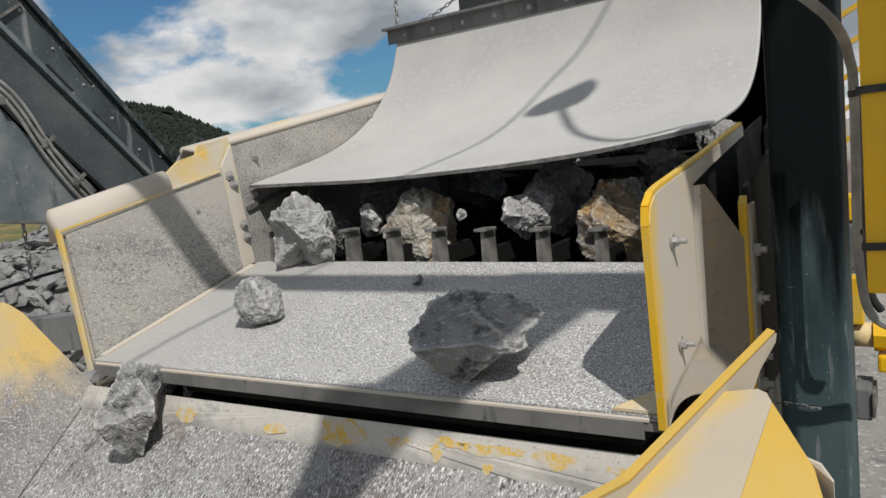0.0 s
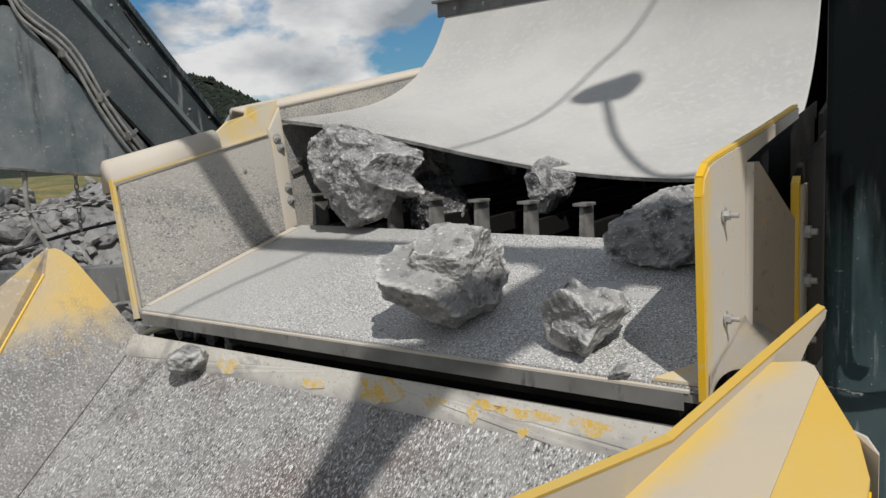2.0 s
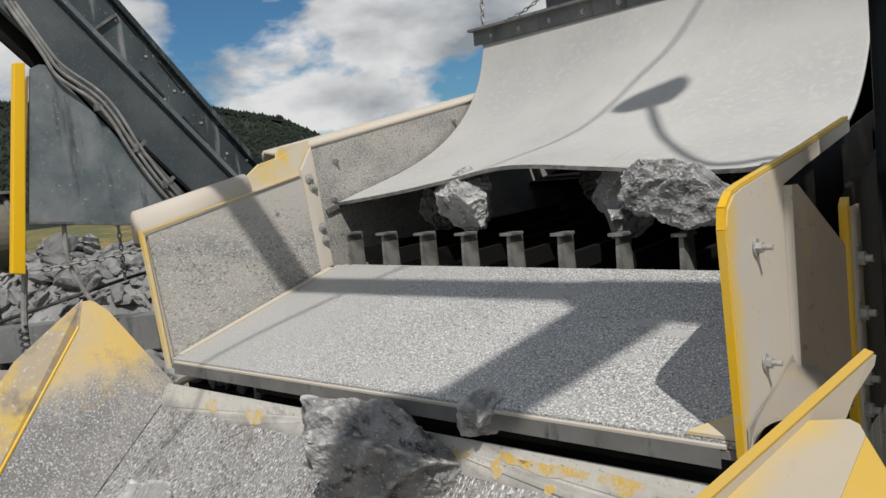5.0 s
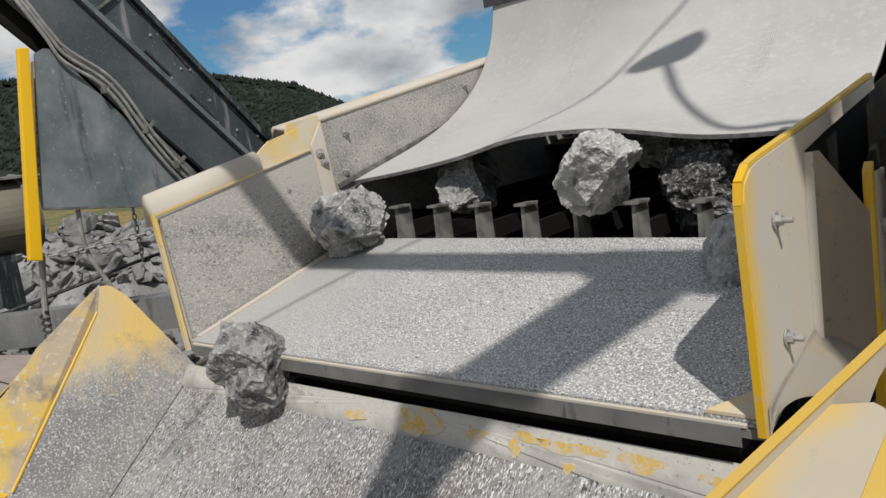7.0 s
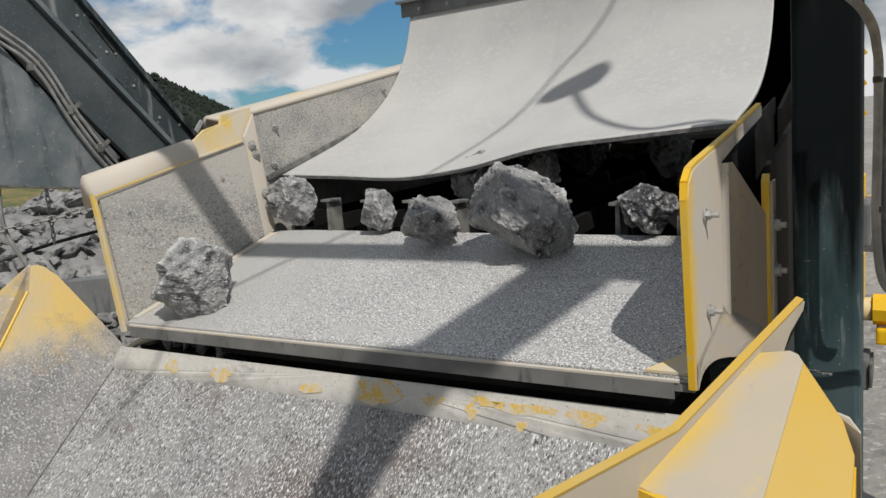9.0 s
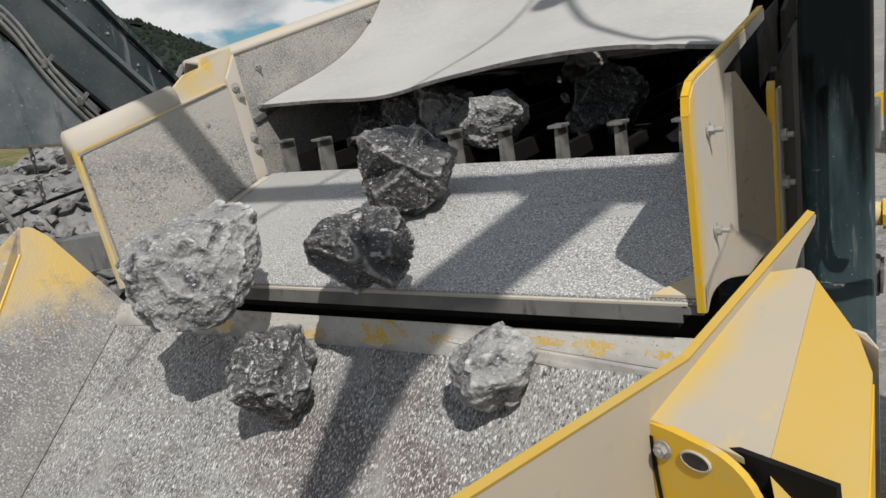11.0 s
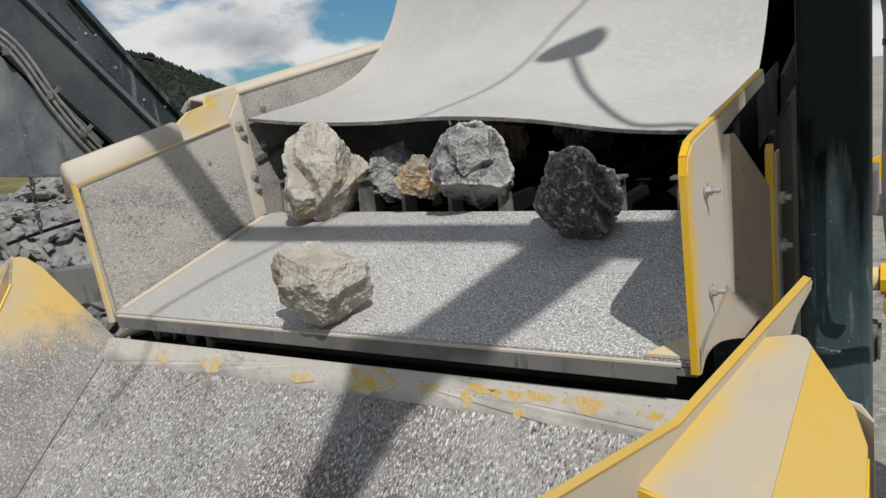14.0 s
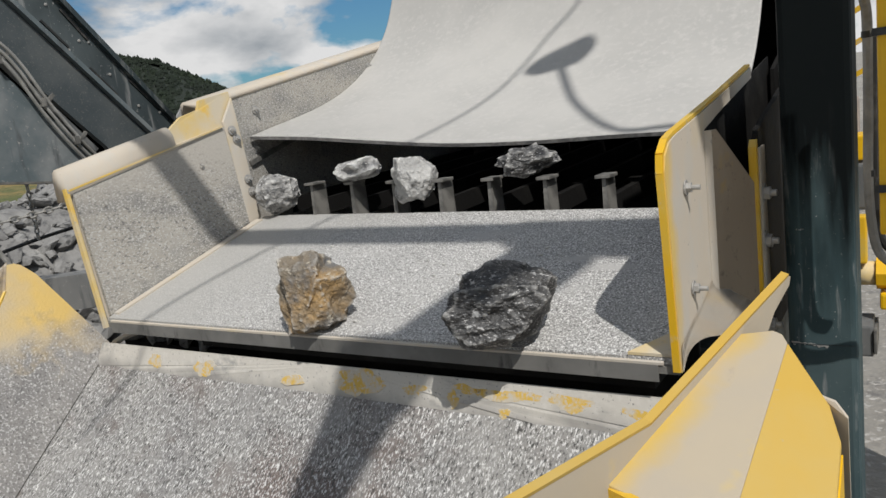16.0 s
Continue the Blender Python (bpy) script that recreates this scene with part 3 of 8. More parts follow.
def build_hills():
    bm = bmesh.new()
    n = 260
    for i in range(n + 1):
        b = 20 + 340 * i / n
        a = radians(90 + b)
        h = ridge_height(b) + 3.0 * noise.noise(Vector((i * 0.13, 2, 0)))
        for r, k in ((330, 0.0), (420, 0.25), (540, 0.68), (650, 1.0), (800, 0.8)):
            bm.verts.new((r * math.cos(a), r * math.sin(a), -3 + h * k + 4 * noise.noise(Vector((i * 0.2, r * 0.02, 0))) * (0 < k < 1)))
    bm.verts.ensure_lookup_table()
    for i in range(n):
        for j in range(4):
            bm.faces.new([bm.verts[q] for q in (5 * i + j, 5 * i + 5 + j, 5 * i + 6 + j, 5 * i + 1 + j)])
    tagged(part("wooded_hill", bm, forest, smooth=True), "dark green forested hillside behind the quarry", "hill", kind="structure")
    rnd = random.Random(5)
    verts, faces = [], []
    for _ in range(15000):
        b = rnd.uniform(28, 130) if rnd.random() < 0.9 else rnd.uniform(20, 350)
        a = radians(90 + b)
        k = 1.0 if rnd.random() < 0.45 else rnd.uniform(0.1, 1.0)
        r = 650 if k == 1.0 else 330 + 320 * k
        r += rnd.uniform(-12, 12)
        h = ridge_height(b)
        kk = 1.0 if k == 1.0 else (0.25 * (r - 330) / 90 if r < 420 else 0.25 + 0.43 * (r - 420) / 120 if r < 540 else 0.68 + 0.32 * (r - 540) / 110)
        x, y, z = r * math.cos(a), r * math.sin(a), -3 + h * min(kk, 1.0) - 1
        t, w = rnd.uniform(2.5, 6.0), rnd.uniform(1.4, 2.8)
        s = len(verts)
        verts += [(x + w * math.cos(q), y + w * math.sin(q), z) for q in (0, 1.26, 2.51, 3.77, 5.03)]
        verts += [(x + 0.7 * w * math.cos(q + 0.6), y + 0.7 * w * math.sin(q + 0.6), z + t * 0.55) for q in (0, 1.26, 2.51, 3.77, 5.03)]
        verts.append((x, y, z + t))
        for q in range(5):
            faces += [(s + q, s + (q + 1) % 5, s + 5 + (q + 1) % 5, s + 5 + q), (s + 5 + q, s + 5 + (q + 1) % 5, s + 10)]
    me = bpy.data.meshes.new("forest_trees")
    me.from_pydata(verts, [], faces)
    me.materials.append(forest)
    tagged(new("forest_trees", me), "dark conifer forest covering the hillside", "forest", kind="stuff")


def build_tree(x, y, z, h, seed):
    rnd = random.Random(seed)
    t = thing("tree", "green broadleaf tree at the far edge of the yard", "tree", pose(x, y, z), "far trees")
    bm = tube([(0, 0, 0), (0.1, 0, h * 0.3), (0, 0.1, h * 0.7)], h * 0.02, 7)
    for k in range(7):
        a = k * 2.4
        tube([(0.05, 0, h * (0.3 + 0.05 * k)), (math.cos(a) * h * 0.18, math.sin(a) * h * 0.18, h * (0.5 + 0.05 * k))], h * 0.008, 5, bm)
    part("trunk", bm, bark, t)
    verts, faces = [], []
    for _ in range(900):
        u = Vector((rnd.gauss(0, 1), rnd.gauss(0, 1), rnd.gauss(0, 1))).normalized() * rnd.uniform(0.5, 1.0)
        if noise.noise(u * 2.2 + Vector((seed, 0, 0))) < -0.08:
            continue
        c = Vector((u.x * h * 0.3, u.y * h * 0.3, h * 0.65 + u.z * h * 0.33))
        s = h * rnd.uniform(0.018, 0.04)
        p = [c + Vector((rnd.uniform(-s, s), rnd.uniform(-s, s), rnd.uniform(-s, s))) for _ in range(4)]
        k = len(verts)
        verts += p
        faces += [(k, k + 1, k + 2), (k, k + 2, k + 3), (k, k + 3, k + 1)]
    me = bpy.data.meshes.new("crown")
    me.from_pydata(verts, [], faces)
    me.materials.append(leaf)
    new("crown", me).parent = t


# ---- the vibrating feeder ----
def build_feeder():
    t = thing("vibrating_feeder", "vibrating feeder with a worn steel tray and dusty yellow bolted walls", "feeder")
    # tray
    part("tray_liner", prism([on_tray(0, 0.0), on_tray(0, 0.738), on_tray(1.785, 0.672), on_tray(1.785, 0.0)], (0, 0, -0.012)), worn_plate, t, "speckled worn steel wear plate")
    part("tray_plate", prism([on_tray(-0.01, -0.006, -0.014), on_tray(-0.01, 0.67, -0.014), on_tray(-0.01, 0.67, -0.03), on_tray(-0.01, -0.006, -0.028)], (1.81, 0, 0)), bar_steel, t)
    part("tray_edge_strip", prism([(0.02, -0.002, -0.005), (0.02, -0.008, -0.007), (0.02, -0.008, -0.012), (0.02, -0.002, -0.012)], (1.75, 0, 0)), dusty_beige, t)
    part("tray_front", box(0.02, 1.76, -0.0085, -0.0065, -0.046, -0.0125), front_dust, t, "grey front face below the tray edge")
    # The beam's near-black colour includes the shade under the tray
    part("cross_beam", prism([on_tray(0.40, 0.02, -0.031), on_tray(0.40, 0.16, -0.031), on_tray(0.40, 0.16, -0.12), on_tray(0.40, 0.03, -0.085)], (1.34, 0, 0)), shade_mark_black, t, "steel beam under the tray, shade put into its colour")
    part("corner_gusset", prism([(1.70, 0.0, 0.002), (1.785, 0.0, 0.002), (1.785, 0.09, 0.027)], (0, 0, 0.006)), dusty_yellow, t)
    part("edge_bead", prism([on_tray(0.005, 0.02), on_tray(0.03, 0.02), on_tray(0.025, 0.70), on_tray(-0.012, 0.70)], (0, 0, 0.006)), dusty_beige, t)
    # left wall
    liner = part("wall_liner", prism([(0.0, 0.012, 0.004), (-0.02, 0.672, 0.175), (-0.068, 0.672, 0.552), (-0.052, 0.006, 0.413)], (-0.012, 0, 0)), wall_liner, t, "scuffed grey wear liner")
    part("wall_plate", prism([(-0.013, -0.004, -0.022), (-0.035, 0.70, 0.15), (-0.082, 0.70, 0.56), (-0.065, -0.004, 0.42)], (-0.016, 0, 0)), dusty_beige, t)
    bm = bmesh.new()
    for p, q in (((-0.004, -0.012, -0.03), (-0.057, -0.012, 0.42)), ):
        beam(p, q, 0.016, 0.012, (0, 1, 0), bm)
    part("front_edge", bm, dusty_yellow, t, "yellow painted front edge")
    bm = bmesh.new()
    prof = [(0.011, -0.010), (0.009, 0.006), (0.003, 0.030), (-0.008, 0.050), (-0.024, 0.062), (-0.040, 0.064), (-0.053, 0.054), (-0.060, 0.030), (-0.060, -0.04), (-0.012, -0.04)]
    a = [bm.verts.new((-0.055 + u, -0.012, 0.418 + w)) for u, w in prof]
    b = [bm.verts.new((-0.066 + u, 0.43, 0.511 + w)) for u, w in prof]
    bm.faces.new(a)
    bm.faces.new(b[::-1])
    for i in range(len(a)):
        j = (i + 1) % len(a)
        bm.faces.new((a[i], b[i], b[j], a[j]))
    part("rolled_top", bm, dusty_beige, t, "dust covered rolled top edge", True)
    part("top_paint_line", beam((-0.0455, -0.01, 0.413), (-0.061, 0.66, 0.553), 0.006, 0.006), dusty_yellow, t)
    part("shoulder_plate", prism([(-0.088, 0.40, 0.47), (-0.088, 0.44, 0.565), (-0.09, 0.50, 0.605), (-0.092, 0.585, 0.625), (-0.093, 0.60, 0.66), (-0.094, 0.75, 0.685), (-0.06, 0.75, 0.2), (-0.05, 0.66, 0.17)], (-0.014, 0, 0)), dusty_yellow, t, "yellow stepped shoulder plate")
    strip = part("joint_strip", prism([(-0.022, 0.675, 0.165), (-0.024, 0.742, 0.185), (-0.072, 0.742, 0.66), (-0.068, 0.675, 0.57)], (-0.012, 0, 0)), dusty_beige, t, "dusty joint strip", bevel=0.003)
    bolts("joint_bolt", [(-0.056, 0.70, 0.535), (-0.052, 0.712, 0.50), (-0.034, 0.718, 0.34), (-0.029, 0.722, 0.29)], (1, -0.15, 0.1), strip, 0.012, 0.012, 0.008)
    bolts("liner_bolt", [(-0.043, 0.10, 0.35), (-0.048, 0.52, 0.42), (-0.03, 0.25, 0.24), (-0.028, 0.5, 0.25)], (1, 0, 0.12), liner, 0.007, 0.003, 0.001, wall_liner)
    # rear left wall
    rear = part("rear_wall", prism([(-0.1, 0.745, -0.2), (-0.1, 3.3, -0.2), (-0.1, 3.3, 1.1), (-0.1, 0.745, 0.655)], (-0.014, 0, 0)), rear_liner, t, "dusty rear side wall")
    bm = bmesh.new()
    for p0, p1 in ((0.60, 3.3),):
        prof = [(-0.002, -0.01), (0.0, 0.006), (-0.010, 0.017), (-0.095, 0.027), (-0.11, 0.018), (-0.112, -0.03), (-0.1, -0.03), (-0.09, 0.012)]
        a = [bm.verts.new((-0.095 + u, p0, 0.635 + w)) for u, w in prof]
        b = [bm.verts.new((-0.095 + u, p1, 0.635 + 0.176 * (p1 - p0) + w)) for u, w in prof]
        bm.faces.new(a)
        bm.faces.new(b[::-1])
        for i in range(len(a)):
            j = (i + 1) % len(a)
            bm.faces.new((a[i], b[i], b[j], a[j]))
    part("rear_top_flange", bm, dusty_beige, t, "dust covered folded top flange", True)
    bolts("rear_wall_bolt", [(-0.098, 0.88, 0.605), (-0.098, 1.68, 0.76), (-0.098, 0.85, 0.45), (-0.098, 1.1, 0.42)], (1, 0, 0), rear, 0.012, 0.012, 0.01)
    part("rear_liner_seam", beam((-0.094, 0.80, 0.395), (-0.094, 1.5, 0.58), 0.012, 0.02), bar_steel, t)
    # right wall
    bm = prism([(1.79, -0.012, -0.022), (1.79, -0.03, 0.36), (1.79, -0.022, 0.385), (1.79, 0.01, 0.405), (1.79, 0.05, 0.413), (1.79, 0.43, 0.459), (1.79, 0.84, 0.515), (1.79, 0.84, 0.487), (1.79, 0.43, 0.428), (1.79, 0.275, 0.402), (1.79, 0.27, 0.05), (1.79, 0.10, 0.036), (1.79, 0.03, 0.024), (1.79, 0.005, 0.0), (1.79, 0.0, -0.022)], (0.016, 0, 0))
    side = part("side_wall", bm, side_dust, t, "dusty outer side wall")
    edge = [(1.797, -0.014, -0.02), (1.797, -0.033, 0.355), (1.797, -0.026, 0.388), (1.797, 0.008, 0.410), (1.797, 0.05, 0.418), (1.797, 0.43, 0.464), (1.797, 0.84, 0.52)]
    bm = bmesh.new()
    for p, q in zip(edge, edge[1:]):
        beam(p, q, 0.013, 0.007, (0, -1, 0.2), bm)
    part("edge_trim", bm, yellow, t, "bright yellow painted plate edge")
    # Two near-black plates stand in for shade beyond the wall and under its edge
    part("shade_skin", prism([(1.784, 0.28, 0.06), (1.784, 0.28, 0.395), (1.784, 0.84, 0.48), (1.784, 1.25, 0.54), (1.784, 1.25, 0.28)], (0.004, 0, 0)), shade_mark_black, t, "near-black plate added for the wall's shade")
    part("side_gap_shade", prism([(1.786, 0.01, -0.03), (1.786, 0.01, 0.0), (1.786, 0.30, 0.06), (1.786, 0.30, 0.0)], (0.003, 0, 0)), shade_mark_black, t)
    part("flared_plate", prism([(1.812, 0.268, 0.02), (1.812, 0.272, 0.398), (1.818, 0.285, 0.40), (1.872, 0.41, 0.255), (1.872, 0.41, -0.06)], (0.008, 0.006, 0)), brown_shade, t, "angled transition plate with its shade painted brown")
    part("rear_rib", prism([(1.808, 0.255, 0.03), (1.808, 0.268, 0.40), (1.80, 0.268, 0.40), (1.80, 0.255, 0.03)], (0.012, 0.008, 0)), dusty_beige, t)
    bm = bmesh.new()
    high = smooth_path([(1.8085, -0.010, 0.03), (1.8085, 0.09, 0.05), (1.8085, 0.17, 0.06), (1.8085, 0.262, 0.085)], 4)
    low = smooth_path([(1.8085, -0.012, -0.022), (1.817, 0.006, 0.014), (1.834, 0.050, 0.026), (1.868, 0.09, 0.022)], 4)
    rows = []
    for p, q in zip(high, low):
        row = []
        for k in range(8):
            c = k / 7
            m = p.lerp(q, c)
            m.x -= 0.35 * (q.x - p.x) * math.sin(math.pi * c)
            row.append(bm.verts.new(m))
        rows.append(row)
    back = [bm.verts.new((v.co.x + 0.002 + 0.012 * (k / 7), v.co.y + 0.01 + 0.20 * (k / 7) ** 0.8, v.co.z + 0.004)) for k, v in enumerate(rows[-1])]
    rows.append(back)
    for r0, r1 in zip(rows, rows[1:]):
        for k in range(7):
            f = [r0[k], r0[k + 1], r1[k + 1], r1[k]]
            if (r0[k].co - r1[k].co).length < 1e-6:
                f = f[:3]
            bm.faces.new(f)
    bmesh.ops.solidify(bm, geom=bm.faces[:], thickness=0.006)
    part("curved_foot", bm, dusty_beige, t, "curved dusty foot plate", True)
    bolts("side_bolt", [(1.807, 0.092, 0.310), (1.807, 0.102, 0.110)], (1, 0, 0), side, 0.010, 0.012, 0.016)
    # Near-black gives this plate the shade of the gap beside the column
    flange_side = part("flange_plate", prism([(1.868, 0.42, -0.13), (1.868, 0.42, 0.35), (1.868, 0.46, 0.38), (1.868, 0.9, 0.46), (1.868, 1.3, 0.52), (1.868, 1.7, 0.66), (1.868, 2.0, 0.95), (1.868, 3.3, 1.2), (1.868, 3.3, -0.2)], (0.012, 0, 0)), shade_mark_black, t, "rear side plate, near-black for the shaded gap")
    part("flange_edge", prism([(1.866, 0.405, -0.13), (1.866, 0.405, 0.345), (1.866, 0.425, 0.36), (1.866, 0.425, -0.13)], (0.016, 0, 0)), yellow, t, "yellow flange edge")
    part("flange_cover", prism([(1.881, 0.428, -0.13), (1.881, 0.428, 0.34), (1.881, 0.50, 0.34), (1.881, 0.50, -0.13)], (0.004, 0, 0)), dusty_beige, t)
    bolts("flange_bolt", [(1.884, 0.455, 0.235), (1.884, 0.455, 0.125), (1.884, 0.455, -0.01), (1.884, 0.455, -0.075)], (1, -0.1, 0), flange_side, 0.015, 0.016, 0.014)
    bolts("inner_flange_bolt", [(1.866, 0.45, 0.235), (1.866, 0.45, 0.125)], (-1, 0, 0), t, 0.012, 0.012, 0.012)
    for k in range(10):
        part("rear_flange_lug", box(1.93, 1.965, 1.70, 1.76, -0.3 + 0.125 * k, -0.215 + 0.125 * k), bar_steel, t, bevel=0.006)
    part("rear_flange", box(1.925, 1.945, 1.76, 1.80, -0.4, 0.98), yellow, t)
    # deck
    part("deck_sill", prism([(0.0, 0.738, 0.172), (1.785, 0.672, 0.156), (1.785, 0.70, 0.163), (0.0, 0.775, 0.182)], (0, 0, -0.07)), worn_plate, t)
    first = flange = rail = None
    for k, x in enumerate((0.045, 0.245, 0.445, 0.64, 0.835, 1.028, 1.225, 1.415, 1.60)):
        if first is None:
            first = part("grizzly_bar", prism([(-0.009, 0.0, -0.13), (0.009, 0.0, -0.13), (0.006, 0.004, 0.0), (-0.006, 0.004, 0.0)], (0, 0.075, -0.002)), bar_steel, t, "dusty steel grizzly bar")
            flange = part("bar_cap", prism([(-0.022, -0.012, 0.0), (0.022, -0.012, 0.0), (0.022, -0.012, 0.010), (-0.022, -0.012, 0.010)], (0, 0.075, -0.002)), bar_steel, t, bevel=0.002)
            # The bar runs on in near-black, with its shade painted in
            rail = part("bar_rail", prism([(-0.012, 0.076, -0.12), (0.012, 0.076, -0.12), (0.012, 0.076, -0.06), (-0.012, 0.076, -0.06)], (0, 1.5, 0.03)), shade_mark_black, t, "rail behind the bar end, near-black for its shade")
            first.location = flange.location = rail.location = (x, 0.770 - 0.037 * x, 0.300 - 0.030 * x)
        else:
            m = Matrix.Translation((x, 0.770 - 0.037 * x, 0.300 - 0.030 * x))
            again(first, m)
            again(flange, m)
            again(rail, m)
    # Added plates close the unseen interior; their near-black stands for its shade
    part("under_deck", prism([(-0.1, 0.74, -0.12), (1.868, 0.74, -0.12), (1.868, 3.3, 0.1), (-0.1, 3.3, 0.1)], (0, 0, -0.02)), shade_mark_black, t)
    part("rear_deck", prism([(-0.1, 2.3, 0.40), (1.868, 2.3, 0.40), (1.868, 3.3, 0.55), (-0.1, 3.3, 0.55)], (0, 0, -0.02)), shade_mark_black, t)
    part("back_wall", box(-0.12, 1.88, 3.3, 3.32, -0.2, 1.6), shade_mark_black, t)
    part("inner_wall", prism([(1.80, 1.2, 0.1), (1.80, 1.2, 0.5), (1.80, 1.65, 0.62), (1.80, 2.0, 0.95), (1.80, 3.3, 1.2), (1.80, 3.3, 0.1)], (0.012, 0, 0)), shade_mark_black, t)
    # Added near-black wall, painted as the shade below the tray
    part("void_shade_wall", box(0.0, 1.785, 0.20, 0.21, -0.75, 0.02), shade_mark_black, t)
    # Unseen roof added only to keep light out of the interior
    part("unseen_roof", box(-0.12, 1.88, 2.08, 3.32, 1.22, 1.24), dark_steel, t)
    # frame under the feeder, down to the ground
    part("chassis", box(0.1, 1.7, 0.5, 3.2, -1.6, -0.4), dark_steel, t)
    for x0 in (0.15, 1.25):
        part("track_frame", box(x0, x0 + 0.4, 0.2, 3.4, -2.62, -1.6), dark_steel, t)
    part("left_bracket", tube(smooth_path([(-0.12, 0.02, -0.16), (-0.06, 0.05, -0.10), (0.02, 0.10, -0.075), (0.1, 0.2, -0.09)]), 0.011), dusty_beige, t)
    part("left_strut", prism([(-0.30, 0.25, -0.35), (-0.16, 0.25, -0.02), (-0.06, 0.25, -0.03), (-0.12, 0.25, -0.5)], (0, 0.02, 0)), grey_steel, t)


# ---- rubber curtain ----
STRIPS = 296
PROFILE = [(1.985, 1.17), (1.965, 1.12), (1.92, 1.02), (1.87, 0.935), (1.78, 0.835), (1.67, 0.748), (1.54, 0.675), (1.40, 0.618), (1.24, 0.573), (1.08, 0.540), (0.94, 0.514), (0.82, 0.490)]


def curtain_point(u, k):
    """The place of the k-th point of the hanging line at share u of the width."""
    y, z = PROFILE[k]
    s = (y - 0.82) / 1.165
    return Vector((-0.085 + u * 1.815, y - 0.26 * u * s, z - 0.05 * u * s))


def build_curtain():
    t = thing("rubber_curtain", "pale dusty rubber belt curtain hanging over the stone outlet", "curtain")
    strips = []
    n = len(PROFILE)
    for i in range(STRIPS):
        u0, u1 = i / STRIPS, (i + 1) / STRIPS + 0.0004
        hinge = curtain_point((u0 + u1) / 2, 0)
        bm = bmesh.new()
        top, low = [], []
        fine = 3
        for u in (u0, u1):
            line = smooth_path([curtain_point(u, k) for k in range(n)], fine)
            a, b = [], []
            for k, p in enumerate(line):
                d = (line[min(k + 1, len(line) - 1)] - line[max(k - 1, 0)]).normalized()
                nrm = Vector((1, 0, 0)).cross(d).normalized()
                if nrm.z < 0:
                    nrm = -nrm
                a.append(bm.verts.new(p - hinge))
                b.append(bm.verts.new(p - hinge - nrm * 0.013))
            top.append(a)
            low.append(b)
        m = len(top[0])
        for k in range(m - 1):
            f = bm.faces.new((top[0][k], top[1][k], top[1][k + 1], top[0][k + 1]))
            bm.faces.new((low[0][k], low[0][k + 1], low[1][k + 1], low[1][k])).material_index = 2
            if i == 0:
                bm.faces.new((top[0][k], top[0][k + 1], low[0][k + 1], low[0][k]))
            if i == STRIPS - 1:
                bm.faces.new((top[1][k], low[1][k], low[1][k + 1], top[1][k + 1]))
        for f in bm.faces:
            f.smooth = True
        e = bm.faces.new((top[0][-1], top[1][-1], low[1][-1], low[0][-1]))
        bm.faces.new((top[0][0], low[0][0], low[1][0], top[1][0]))
        e.material_index = 1
        o = part("belt_strip", bm, rubber, t)
        o.data.materials.append(rubber_edge)
        o.data.materials.append(rubber_under)
        o.location = hinge
        strips.append(o)
    # clamp
    a, b = curtain_point(0, 0), curtain_point(1, 0)
    up = Vector((0, 0, 1))
    clamp = part("clamp_bar", beam(a + Vector((-0.05, -0.012, 0.005)), b + Vector((0.05, -0.012, 0.005)), 0.012, 0.07), grey_steel, t, "dark clamp bar")
    part("clamp_angle", beam(a + Vector((-0.06, -0.02, 0.045)), b + Vector((0.05, -0.02, 0.045)), 0.06, 0.012), grey_steel, t)
    d = b - a
    bolts("clamp_bolt", [a + d * (0.04 + 0.105 * k) + Vector((0, -0.02, 0.0)) for k in range(10)], (0, -1, 0.15), clamp, 0.009, 0.007, 0.002)
    part("second_bar", beam(a + d * 0.22 + Vector((0, 0.06, 0.10)), b + Vector((0, 0.06, 0.10)), 0.03, 0.07), grey_steel, t)
    part("second_angle", beam(a + d * 0.22 + Vector((-0.01, 0.03, 0.14)), b + Vector((0, 0.03, 0.14)), 0.08, 0.012), grey_steel, t)
    part("yellow_crossbeam", beam(a + d * 0.28 + Vector((0, 0.35, 0.27)), b + Vector((0.1, 0.35, 0.24)), 0.1, 0.12), clean_yellow, t, "yellow cross beam")
    return strips


def chain(p, q, sag, links, label="galvanised lifting chain at the curtain's top corner", mat=None):
    t = thing("chain", label, "chain", group="chains")
    p, q = Vector(p), Vector(q)
    link = None
    for k in range(links):
        s0, s1 = k / links, (k + 1) / links
        a = p.lerp(q, s0) - Vector((0, 0, 4 * sag * s0 * (1 - s0)))
        b = p.lerp(q, s1) - Vector((0, 0, 4 * sag * s1 * (1 - s1)))
        d = (b - a)
        m = Matrix.Translation((a + b) / 2) @ d.to_track_quat("X", "Z").to_matrix().to_4x4() @ Matrix.Rotation(math.pi / 2 * (k % 2), 4, "X")
        if link is None:
            h, w = d.length * 0.62, d.length * 0.32
            loop = [(h * math.cos(v), w * math.sin(v), 0) for v in [2 * math.pi * j / 10 for j in range(10)]]
            link = part("link", tube(loop, d.length * 0.13, 5, closed=True), mat or chain_steel, t)
            link.matrix_basis = m
        else:
            again(link, m)


